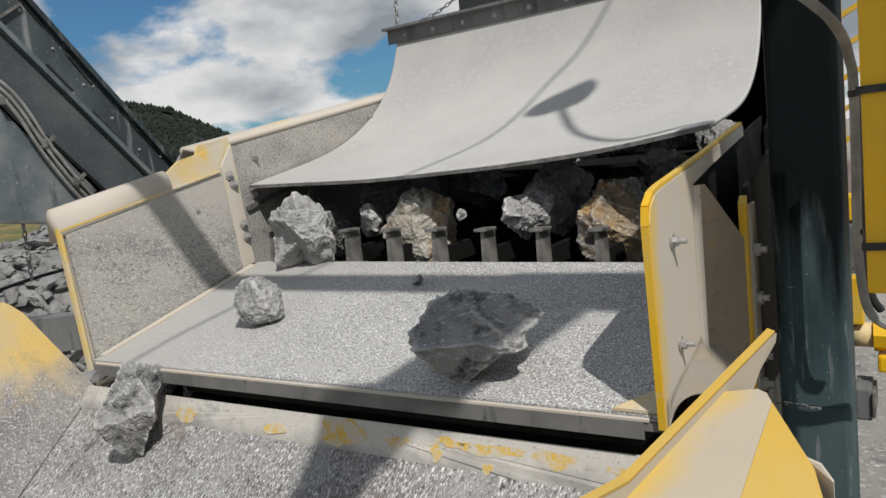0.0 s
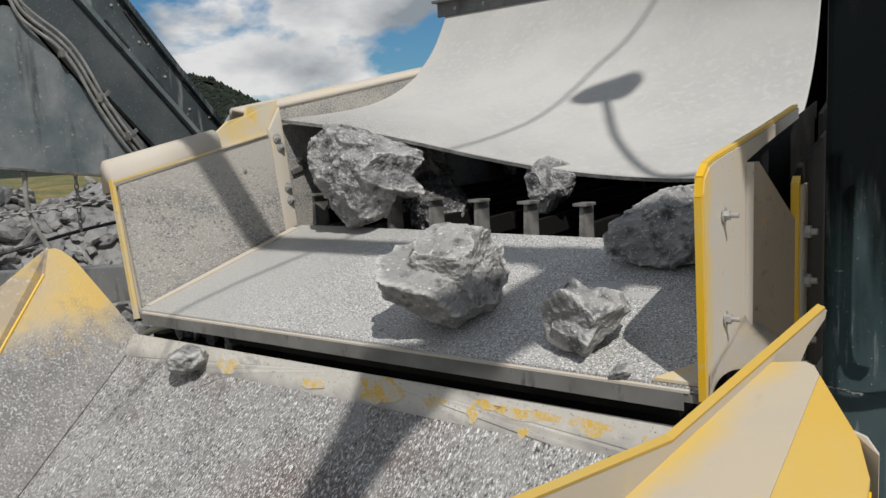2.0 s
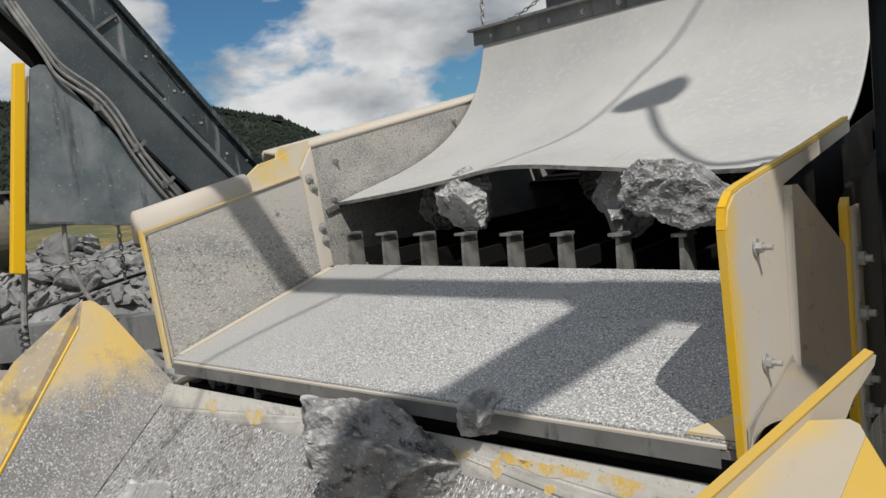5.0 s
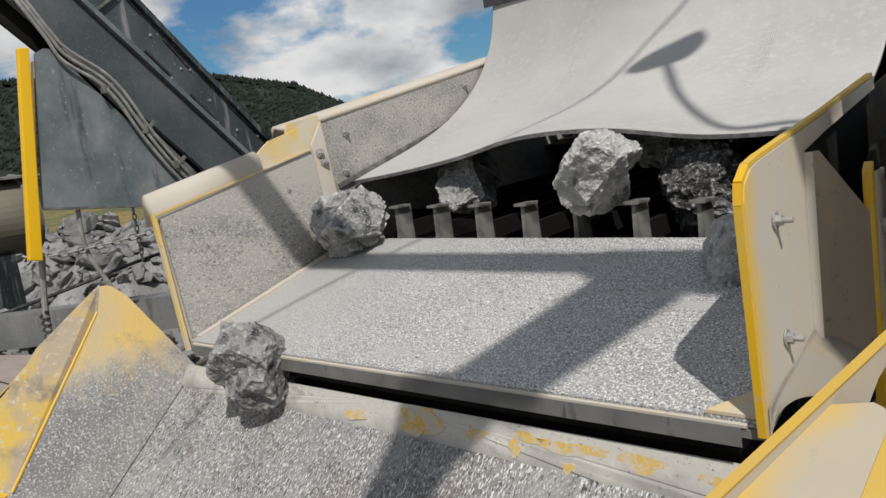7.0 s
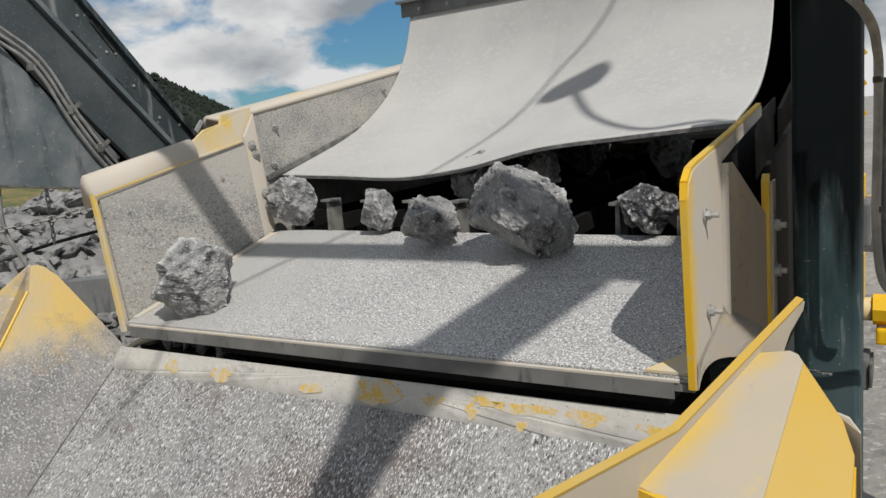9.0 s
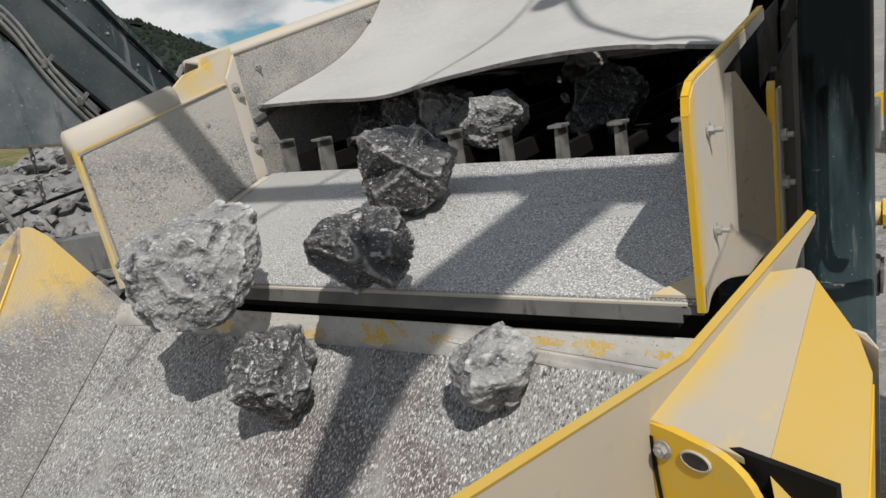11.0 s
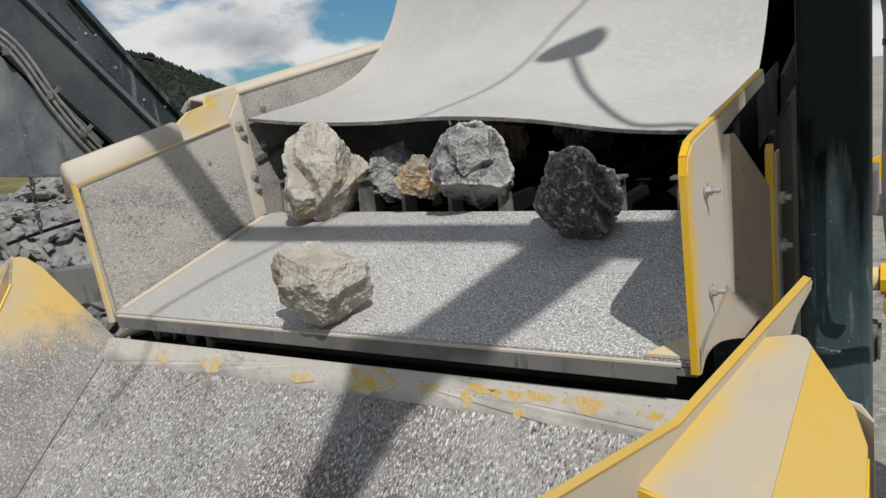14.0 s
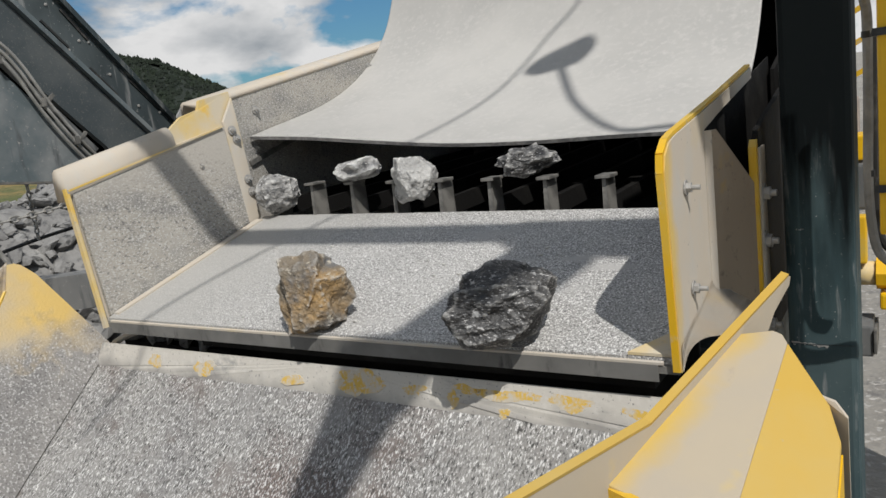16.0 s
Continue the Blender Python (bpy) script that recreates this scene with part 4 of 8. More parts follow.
# ---- the lower hopper ----
def build_hopper():
    t = thing("receiving_hopper", "yellow receiving hopper with a dusty speckled chute plate below the tray", "hopper")
    rnd = random.Random(8)
    front = [(1.96 - 0.027 * k, -0.006 + rnd.uniform(-0.0015, 0.0015) + 0.0015 * math.sin(k * 0.7)) for k in range(78)]
    lip = part("lip", prism([(-0.09, 0.016, -0.094), (0.9, 0.016, -0.092), (1.98, 0.016, -0.088)] + [(x, y, -0.168 + 0.4 * y) for x, y in front], (0, 0.004, -0.001)), lip_worn, t, "lip with dust and flaking yellow paint")
    for x, v, w, h in ((0.19, 0.45, 0.05, 0.022), (0.42, 0.42, 0.085, 0.026), (0.77, 0.38, 0.06, 0.014), (1.0, 0.55, 0.12, 0.036), (1.17, 0.50, 0.05, 0.016), (1.275, 0.34, 0.022, 0.020), (1.42, 0.66, 0.14, 0.015), (1.56, 0.62, 0.08, 0.020), (1.41, 0.16, 0.024, 0.013), (1.70, 0.62, 0.04, 0.012), (1.31, 0.70, 0.05, 0.010)):
        flake = []
        for k in range(44):
            q = 2 * math.pi * k / 44
            r = 1.0 + 0.75 * noise.noise(Vector((x * 9 + 0.9 * math.cos(q), 0.9 * math.sin(q), 3.0))) + 0.22 * noise.noise(Vector((x * 5, 4 * math.cos(q), 4 * math.sin(q)))) + rnd.uniform(-0.07, 0.07)
            c = v + 0.85 * h * r * math.sin(q) / 0.076
            flake.append((x + 0.62 * w * r * math.cos(q), -0.0065 + 0.022 * c, -0.168 + 0.076 * c))
        part("paint_flake", prism(flake, (0, 0.002, -0.0006)), flake_paint, lip, "flake of old yellow paint")
    part("chute_plate", prism([(-0.22, 0.004, -0.1605), (1.96, 0.004, -0.1605), (1.72, -0.80, -0.806), (-0.2, -0.80, -0.806)], (0, 0.01, -0.014)), chute_steel, t, "worn speckled chute plate")
    # left wing
    pk, cr, jb, rb = (-0.225, -0.155, 0.212), (-0.105, 0.06, -0.125), (0.36, -0.80, -0.80), (-0.149, -0.556, -0.305)
    part("left_wing", prism(planar([pk, (-0.223, -0.135, 0.212), (-0.216, -0.118, 0.203), (-0.19, -0.085, 0.165), cr, (-0.04, -0.002, -0.160), jb, (-0.02, -0.95, -0.62), rb, (-0.215, -0.185, 0.13)], pk, cr, rb), (-0.014, 0.0, -0.006)), wing_steel, t, "wing plate with worn steel below dusty yellow paint")
    part("wing_flange", prism([pk, (-0.215, -0.185, 0.13), rb, (-0.378, -0.693, -0.233), (-0.43, -0.746, -0.26), (-0.351, -0.581, -0.144), (-0.31, -0.40, 0.0), (-0.312, -0.355, 0.049)], (-0.006, 0.004, 0.008)), flange_dust, t, "folded outer flange with dirt over yellow paint")
    part("flange_seam", tube([(-0.303, -0.39, 0.006), (-0.345, -0.58, -0.136), (-0.425, -0.742, -0.252)], 0.004, 6), shade_mark_black, t, "dark seam")
    part("flange_foot", beam((-0.153, -0.562, -0.306), (-0.378, -0.697, -0.232), 0.03, 0.006), yellow, t)
    part("outer_wing", prism(planar([rb, (-0.378, -0.697, -0.238), (-0.47, -0.80, -0.29), (-0.5, -1.15, -0.5), (-0.02, -0.95, -0.62)], rb, (-0.378, -0.697, -0.238), (-0.02, -0.95, -0.62)), (-0.004, -0.004, -0.012)), worn_wing, t, "worn speckled plate below the folded flange")
    part("wing_ridge", tube([(-0.212, -0.185, 0.135), (-0.149, -0.552, -0.300)], 0.005, 6), yellow, t)
    part("outer_panel", prism([(-0.31, -0.40, -0.06), (-1.55, -0.43, -0.06), (-0.82, -0.19, -0.06), (-0.45, -0.16, -0.06)], (0, 0.01, -0.02)), panel_dust, t, "flat dust-covered deck panel")
    part("sloping_panel", prism([(-0.312, -0.402, -0.064), (-0.36, -0.62, -0.18), (-0.46, -0.80, -0.262), (-0.9, -1.5, -0.60), (-2.6, -1.6, -0.62), (-1.55, -0.435, -0.064)], (0, 0.01, -0.02)), panel_dust, t, "sloping dust-covered panel")
    # right wing
    tip, bend, end = Vector((1.988, -0.040, 0.178)), Vector((1.863, -0.412, 0.070)), Vector((1.70, -0.905, 0.080))
    part("right_wing", prism([(1.9872, -0.043, 0.1775), (1.991, -0.028, 0.172), (1.989, -0.032, 0.158), (1.957, -0.108, 0.097), (1.935, -0.15, -0.02), (1.955, -0.01, -0.15), (1.945, -0.01, -0.2), (1.69, -0.905, -0.86), end, bend], (0.008, -0.003, 0.0)), guard_dust, t, "dusty yellow wing plate")
    bm = bmesh.new()
    for p, q in ((tip, bend), (bend, end)):
        beam(p + Vector((0.004, -0.001, 0.001)), q + Vector((0.004, -0.001, 0.001)), 0.0125, 0.005, (0.3, 0, 0.9), bm)
    part("right_wing_edge", bm, guard_yellow, t, "yellow plate edge")
    # cover box on the outside of the right wing
    A, B, C, D = (1.938, -0.190, 0.122), (2.012, -0.186, 0.112), (1.987, -0.529, -0.010), (1.838, -0.504, 0.022)
    part("cover_top", prism([A, (1.990, -0.165, 0.1231), (2.003, -0.170, 0.1193), B, C, D], (0.0, 0.0, -0.010)), cover_dust, t, "dusty top of the guard box, yellow along the wing", bevel=0.0015)
    part("cover_side", prism([B, (2.071, -0.252, 0.048), (2.088, -0.300, 0.0179), (2.09, -0.62, -0.1122), (2.03, -0.66, -0.0903), C], (0.0, 0.006, -0.010)), guard_yellow, t, "yellow side of the guard box", bevel=0.0015)
    part("cover_end", prism([(2.09, -0.30, 0.0), (2.092, -0.62, -0.10), (2.092, -0.62, -0.6), (2.09, -0.28, -0.6)], (-0.01, 0.0, 0.0)), clean_yellow, t)
    part("cover_back", prism([(1.99, -0.155, 0.105), (2.06, -0.236, 0.052), (2.078, -0.246, 0.05), (2.094, -0.262, 0.035), (2.098, -0.262, -0.5), (1.95, -0.15, -0.5)], (0, 0.008, 0)), dusty_beige, t)
    along = Vector((0.172, -0.072, 0.0)).normalized()
    out = Vector((-0.072, -0.172, 0.0)).normalized()
    o = Vector((1.838, -0.506, 0.012))

    def face(u, w, d=0.0):
        return o + along * u + Vector((0, 0, w)) + out * d

    arcs = [face(0.075 + 0.085 * math.sin(q), -0.075 + 0.075 * math.cos(q)) for q in [math.pi / 2 * k / 8 for k in range(9)]]
    hinge = part("hinge_plate", prism([face(-0.02, 0.006), face(0.04, 0.004)] + arcs + [face(0.17, -0.35), face(-0.05, -0.35)], out * -0.012), yellow, t, "dusty yellow hinge plate")
    ring = [face(0.072 + 0.021 * math.cos(q), -0.024 + 0.012 * math.sin(q), 0.002) for q in [2 * math.pi * k / 20 for k in range(20)]]
    part("hinge_hole", prism(ring, out * 0.0015), hose_black, t, "dark oval lifting hole")
    part("hinge_eye", tube(ring, 0.0022, 6, closed=True), dusty_beige, t)
    bolts("hinge_bolt", [face(0.022, -0.026, 0.001)], out, hinge, 0.009, 0.010, 0.003)
    # Near-black sheet put where the hollow box has only shade
    part("box_void_shade", prism([face(0.02, -0.01, -0.03), face(0.23, -0.01, -0.03), face(0.25, -0.4, -0.03), face(0.02, -0.4, -0.03)], out * -0.01), shade_mark_black, t)
    part("rust_streak", prism([face(0.002, -0.012, 0.0015), face(0.007, -0.012, 0.0015), face(0.012, -0.07, 0.0015), face(0.018, -0.12, 0.0015), face(0.012, -0.12, 0.0015), face(0.004, -0.06, 0.0015)], out * 0.001), shade_mark_black, t, "dark oil streak")
    part("hopper_frame", box(1.72, 2.06, -0.9, 0.05, -1.6, -0.62), dark_steel, t)
    part("hopper_body", box(0.0, 1.7, -1.9, -0.75, -2.6, -1.75), dark_steel, t)
    part("front_wall", box(0.1, 1.65, -1.95, -1.9, -2.6, -1.0), yellow, t)


def build_post():
    t = thing("support_post", "dark blue-green scuffed steel column beside the feeder", "column")
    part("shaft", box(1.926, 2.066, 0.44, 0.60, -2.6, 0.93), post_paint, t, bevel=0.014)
    rnd = random.Random(3)
    edge = [(1.932 + 0.004 * k, 0.4388, -0.108 - 0.0004 * k + rnd.uniform(-0.0015, 0.0015)) for k in range(20)]
    edge += [(2.008 - 0.004 * k, 0.4388, -0.119 + 0.0003 * k + rnd.uniform(-0.004, 0.003)) for k in range(19)]
    part("weld_mark", prism(edge, (0, 0.0015, 0)), bolt_steel, t, "pale scuffed weld")
    part("weld_line", box(1.917, 2.0585, 0.4385, 0.44, -0.1145, -0.1125), dark_steel, t)
    part("post_cap", box(1.90, 2.075, 0.42, 0.62, 0.93, 0.95), dark_steel, t)
    h = thing("hydraulic_hose", "grey sleeved hose running down beside the column", "hose")
    def away(p, k):
        """The point p drawn in towards the walkway by the factor k."""
        c = Vector((2.205, -1.28, 0.49))
        return c + (Vector(p) - c) * k

    run = ((1.93, 0.37, 0.84), (2.001, 0.385, 0.765), (2.024, 0.39, 0.742), (2.056, 0.40, 0.705), (2.075, 0.44, 0.668), (2.081, 0.5, 0.631), (2.084, 0.55, 0.58), (2.083, 0.55, 0.40), (2.081, 0.55, 0.23), (2.091, 0.55, 0.103), (2.115, 0.56, 0.055), (2.16, 0.58, 0.03))
    part("sleeve", tube(smooth_path([away(p, 0.86) for p in run]), 0.009), hose_grey, h)
    part("black_cover", tube(smooth_path([away(p, 0.87) for p in ((2.096, 0.56, 0.56), (2.094, 0.56, 0.30), (2.10, 0.56, 0.13), (2.12, 0.575, 0.075))]), 0.008), hose_black, h, "black hose cover")
    for z in (0.55, 0.25):
        part("clamp", tube([away((2.083, 0.552, z), 0.86), away((2.083, 0.552, z + 0.014), 0.86)], 0.0095, 10), hose_black, h)
    part("end_fitting", tube([away((2.14, 0.572, 0.042), 0.86), away((2.20, 0.60, 0.018), 0.86)], 0.011, 8), bolt_steel, h, "pale end fitting")


# ---- machinery to the right ----
def build_right():
    t = thing("loader_machine", "yellow crusher chassis with straps, ladder and bolted brackets", "machine")
    part("panel", box(2.124, 2.32, 0.056, 0.13, 0.22, 1.0), clean_yellow, t, "clean yellow panel", bevel=0.006)
    for z in (0.13, 0.58):
        part("strap", box(2.118, 2.325, 0.05, 0.136, 0.22 + 0.55 * z, 0.232 + 0.55 * z), hose_black, t, "black strap")
    part("bracket_plate", box(1.975, 2.035, 1.5, 1.56, -0.195, -0.03), yellow, t, "shaded yellow bracket plate", bevel=0.006)
    part("upper_bracket", box(1.96, 2.03, 1.6, 1.75, 0.15, 0.235), clean_yellow, t, bevel=0.006)
    part("grey_housing", box(1.96, 2.05, 1.58, 1.8, -0.02, 0.14), grey_steel, t, bevel=0.01)
    part("roller", tube([(1.98, 1.55, -0.24), (2.06, 1.55, -0.24)], 0.042, 16), dusty_yellow, t, smooth=True)
    part("roller_hub", tube([(2.06, 1.55, -0.24), (2.13, 1.55, -0.24)], 0.055, 8), clean_yellow, t)
    part("hub_bracket", box(2.07, 2.2, 1.5, 1.7, -0.36, -0.30), clean_yellow, t, bevel=0.01)
    part("motor", box(2.0, 2.052, 1.45, 1.6, -0.515, -0.40), grey_steel, t, bevel=0.01)
    part("motor_flange", box(2.052, 2.062, 1.44, 1.6, -0.50, -0.415), bar_steel, t, bevel=0.003)
    part("black_loop", tube(smooth_path([(1.965, 1.5, -0.08), (1.985, 1.5, -0.12), (1.99, 1.5, -0.3), (1.985, 1.5, -0.55)]), 0.014), hose_black, t)
    part("stone_block", box(1.9, 1.96, 2.55, 2.7, 0.0, 0.32), panel_dust, t, bevel=0.02)
    part("engine_block", box(2.15, 2.9, 2.6, 4.0, -1.2, -0.3), dusty_yellow, t, bevel=0.02)
    for z in range(6):
        part("ladder_rung", beam((1.84, 2.6, 0.36 + 0.14 * z), (2.0, 2.6, 0.44 + 0.14 * z), 0.03, 0.022), yellow, t)
    part("ladder_rail", box(1.90, 1.925, 2.62, 2.66, 0.2, 1.6), clean_yellow, t)
    part("track_shoe", box(2.2, 2.75, 0.0, 3.6, -2.5, -1.6), dark_steel, t, bevel=0.1)
    bm = bmesh.new()
    for k in range(24):
        box(2.18, 2.77, 0.0 + 0.15 * k, 0.10 + 0.15 * k, -1.6, -1.57, bm)
    part("track_grousers", bm, bar_steel, t)
    w = thing("cable_bundle", "loose red and black cables beside the hopper box", "cables")
    part("black_cable", tube(smooth_path([(2.11, -0.28, -0.09), (2.15, -0.30, -0.12), (2.25, -0.30, -0.18), (2.3, -0.2, -0.5)]), 0.005), hose_black, w)
    part("second_cable", tube(smooth_path([(2.11, -0.32, -0.12), (2.16, -0.34, -0.14), (2.26, -0.32, -0.22), (2.3, -0.2, -0.5)]), 0.004), hose_black, w)
    part("red_cable", tube(smooth_path([(2.11, -0.30, -0.12), (2.14, -0.31, -0.135), (2.24, -0.31, -0.22)]), 0.004), red_wire, w)
    v = thing("wheel_loader", "yellow quarry machine parked on the far yard", "vehicle", pose(4.6, 16, -2.65))
    part("body", box(-2.2, 2.4, -1.2, 1.2, 0.9, 2.0), clean_yellow, v, bevel=0.12)
    part("cab", box(-0.6, 0.9, -0.9, 0.9, 2.0, 3.3), hose_black, v, bevel=0.1)
    part("arm", beam((-2.2, -0.8, 1.3), (-3.8, -0.8, 0.7), 0.3, 0.4), clean_yellow, v)
    for x, y in ((-1.4, -1.3), (1.4, -1.3), (-1.4, 1.3), (1.4, 1.3)):
        part("wheel", tube([(x, y - 0.25, 0.75), (x, y + 0.25, 0.75)], 0.75, 20), hose_black, v)


# ---- conveyor and clutter to the left ----
def build_conveyor():
    t = thing("folded_conveyor", "dark dusty steel conveyor frame sloping down behind the feeder", "conveyor")
    X = -0.62
    side_plate = part("upper_side_plate", prism([(X, -0.17, 1.54), (X, 0.09, 1.56), (X, 0.342, 1.256), (X, 0.604, 0.945), (X, 0.90, 0.59), (X, 0.90, 0.50), (X, 0.77, 0.50)], (-0.02, 0, 0)), streak_steel, t, "streaked dark side plate")
    part("upper_rim", beam((X + 0.012, 0.09, 1.555), (X + 0.012, 0.905, 0.582), 0.03, 0.02), dark_steel, t, "dark top rim")
    part("middle_rim", beam((X + 0.02, -0.235, 1.48), (X + 0.02, 0.707, 0.448), 0.17, 0.03, (1, 0, 0)), channel_steel, t, "dusty dark middle channel")
    part("channel_lip", beam((X + 0.03, -0.165, 1.548), (X + 0.03, 0.777, 0.516), 0.018, 0.06, (1, 0, 0)), gusset_steel, t, "pale dusty ledge")
    # The web's shade is put into its near-black colour
    part("lower_web", prism([(X - 0.03, -0.42, 1.45), (X - 0.03, -0.12, 1.45), (X - 0.03, 0.76, 0.528), (X - 0.03, 0.554, 0.452)], (-0.02, 0, 0)), shade_mark_black, t, "shaded lower web")
    part("gusset_plate", prism([(X + 0.04, -0.055, 1.024), (X + 0.04, -0.027, 1.039), (X + 0.04, 0.011, 1.036), (X + 0.04, 0.032, 1.0), (X + 0.04, 0.432, 0.514), (X + 0.04, 0.47, 0.40), (X + 0.04, -0.142, 0.485)], (-0.02, 0, 0)), gusset_steel, t, "dusty triangular steel plate")
    part("gusset_foot", beam((X + 0.045, -0.142, 0.482), (X + 0.045, 0.47, 0.40), 0.04, 0.008), bar_steel, t)
    part("gusset_rim", beam((X + 0.045, 0.035, 1.04), (X + 0.045, 0.448, 0.527), 0.035, 0.018), grey_steel, t)
    part("stay_bar", beam((X + 0.01, 0.181, 1.169), (X + 0.01, 0.304, 1.253), 0.01, 0.01), bar_steel, t, "pale stay rod")
    for p, q in (((0.37, 1.035), (0.46, 0.933)), ((0.53, 0.854), (0.628, 0.74)), ((0.457, 1.079), (0.548, 0.962)), ((0.699, 0.799), (0.82, 0.666)), ((0.30, 1.28), (0.38, 1.18))):
        part("slot", beam((X + 0.003, *p), (X + 0.003, *q), 0.008, 0.009), hose_black, t)
    bolts("plate_bolt", [(X + 0.002, 0.30 + 0.105 * k, 1.23 - 0.135 * k) for k in range(6)] + [(X + 0.002, 0.46, 0.925), (X + 0.002, 0.63, 0.73), (X + 0.002, 0.82, 0.655), (X + 0.002, 0.55, 0.955)], (1, 0, 0), side_plate, 0.0042, 0.004, 0.001)
    for y, z in ((0.143, 0.878), (0.27, 0.718), (0.368, 0.568)):
        part("hose_bracket", box(X + 0.052, X + 0.075, y - 0.006, y + 0.012, z - 0.010, z + 0.024), bar_steel, t, bevel=0.004)
        part("bracket_tab", beam((X + 0.06, y + 0.01, z), (X + 0.06, y + 0.05, z + 0.035), 0.012, 0.012), bar_steel, t)
    for k in range(3):
        o = 0.016 * k - 0.012
        part("hose", tube(smooth_path([(X + 0.05, -0.1 + o, 1.25), (X + 0.06, -0.01 + o, 1.08), (X + 0.06, 0.035 + o, 1.005 + o), (X + 0.065, 0.14 + o, 0.925 + o), (X + 0.07, 0.20 + o, 0.845 + o), (X + 0.065, 0.273 + o, 0.707 + o), (X + 0.06, 0.367 + o, 0.561 + o), (X + 0.05, 0.46 + o, 0.45 + o)]), 0.0065), hose_grey, t)
    part("end_peg", beam((X, 0.888, 0.60), (X + 0.01, 0.942, 0.668), 0.016, 0.016), bolt_steel, t)
    part("yellow_guard", prism([(X + 0.05, -0.112, 1.04), (X + 0.05, -0.076, 1.04), (X + 0.05, -0.186, 0.305), (X + 0.05, -0.229, 0.315)], (-0.03, 0, 0)), clean_yellow, t, "bright yellow vertical guard bar", bevel=0.004)
    part("guard_shoulder", prism([(X + 0.02, -0.06, 1.0), (X + 0.02, -0.06, 1.0), (X + 0.02, -0.15, 0.5), (X + 0.02, -0.19, 0.305)], (-0.03, 0, 0)), clean_yellow, t)
    part("tail_frame", box(-1.9, -0.5, 1.3, 3.2, -0.2, 0.25), grey_steel, t)
    for x, y in ((-0.9, 1.2), (-1.6, 3.0)):
        part("leg", box(x, x + 0.12, y, y + 0.12, -2.6, 0.0), dark_steel, t)
    part("outrigger_beam", beam((-0.35, 0.6, -0.02), (-1.25, -0.2, 0.0), 0.1, 0.14), grey_steel, t)
    c = thing("hanging_hose", "pale hanging hydraulic hose", "hose", group="hanging hoses")
    part("sleeve", tube(smooth_path([(-0.58, -0.03, 0.46), (-0.60, -0.02, 0.30), (-0.58, 0.05, 0.1), (-0.62, 0.1, -0.12)]), 0.009), hose_grey, c)
    c = thing("hanging_hose", "black ribbed hanging hose", "hose", group="hanging hoses")
    part("sleeve", tube(smooth_path([(-0.62, -0.17, 0.32), (-0.64, -0.19, 0.15), (-0.64, -0.20, -0.02)]), 0.011), hose_grey, c)
    part("spring_guard", tube([(-0.64 + 0.014 * math.cos(k * 0.9), -0.20 + 0.014 * math.sin(k * 0.9), 0.12 - 0.0035 * k) for k in range(90)], 0.005, 5), hose_black, c)
    chain((-0.85, 0.3, 0.5), (-0.86, 0.3, 0.2), 0.0, 12, "short galvanised chain hanging below the conveyor")
    chain((-0.585, -0.16, 0.315), (-0.60, 0.50, 0.365), 0.015, 20, "heavy dark chain slung behind the feeder wall", hose_grey)
    k = thing("slack_cable", "black cable sagging over the rubble", "cable")
    part("line", tube(smooth_path([(-1.43, -0.36, 0.03), (-1.32, -0.18, 0.055), (-1.1, 0.10, 0.13), (-0.95, 0.4, 0.2), (-0.8, 0.8, 0.25)]), 0.008), hose_black, k)
    u = thing("oil_tank", "dusty olive cylindrical tank with a riveted rim", "tank")
    part("drum", tube([(-2.2, -0.9, 0.45), (-2.2, 0.35, 0.45)], 0.205, 40), tank_paint, u)
    part("rim", tube([(-2.2 + 0.215 * math.cos(v), 0.30, 0.45 + 0.215 * math.sin(v)) for v in [2 * math.pi * q / 28 for q in range(28)]], 0.014, 6, closed=True), grey_steel, u)
    part("deck", prism([(-2.02, -0.9, 0.645), (-2.02, 0.4, 0.645), (-2.45, 0.4, 0.665), (-2.45, -0.9, 0.665)], (0, 0, 0.012)), bar_steel, u)
    part("cover", prism([(-2.05, -0.9, 0.66), (-2.05, -0.13, 0.66), (-2.2, -0.9, 1.12)], (-0.02, 0, 0)), tank_paint, u)
    part("stand", box(-2.32, -2.08, -0.7, 0.2, -2.6, 0.26), dark_steel, u)
    g = thing("yellow_bracket", "yellow machine bracket with a cable eye", "bracket")
    part("plate", prism([(-1.45, -0.62, -0.27), (-1.45, -0.25, -0.29), (-1.45, -0.31, 0.03), (-1.45, -0.42, 0.10), (-1.45, -0.62, 0.11)], (-0.03, 0, 0)), clean_yellow, g)
    part("stand", box(-1.5, -1.42, -0.60, -0.28, -2.6, -0.265), dark_steel, g)
    bolts("eye", [(-1.45, -0.36, 0.02)], (1, 0, 0), g, 0.03, 0.03, 0.02)


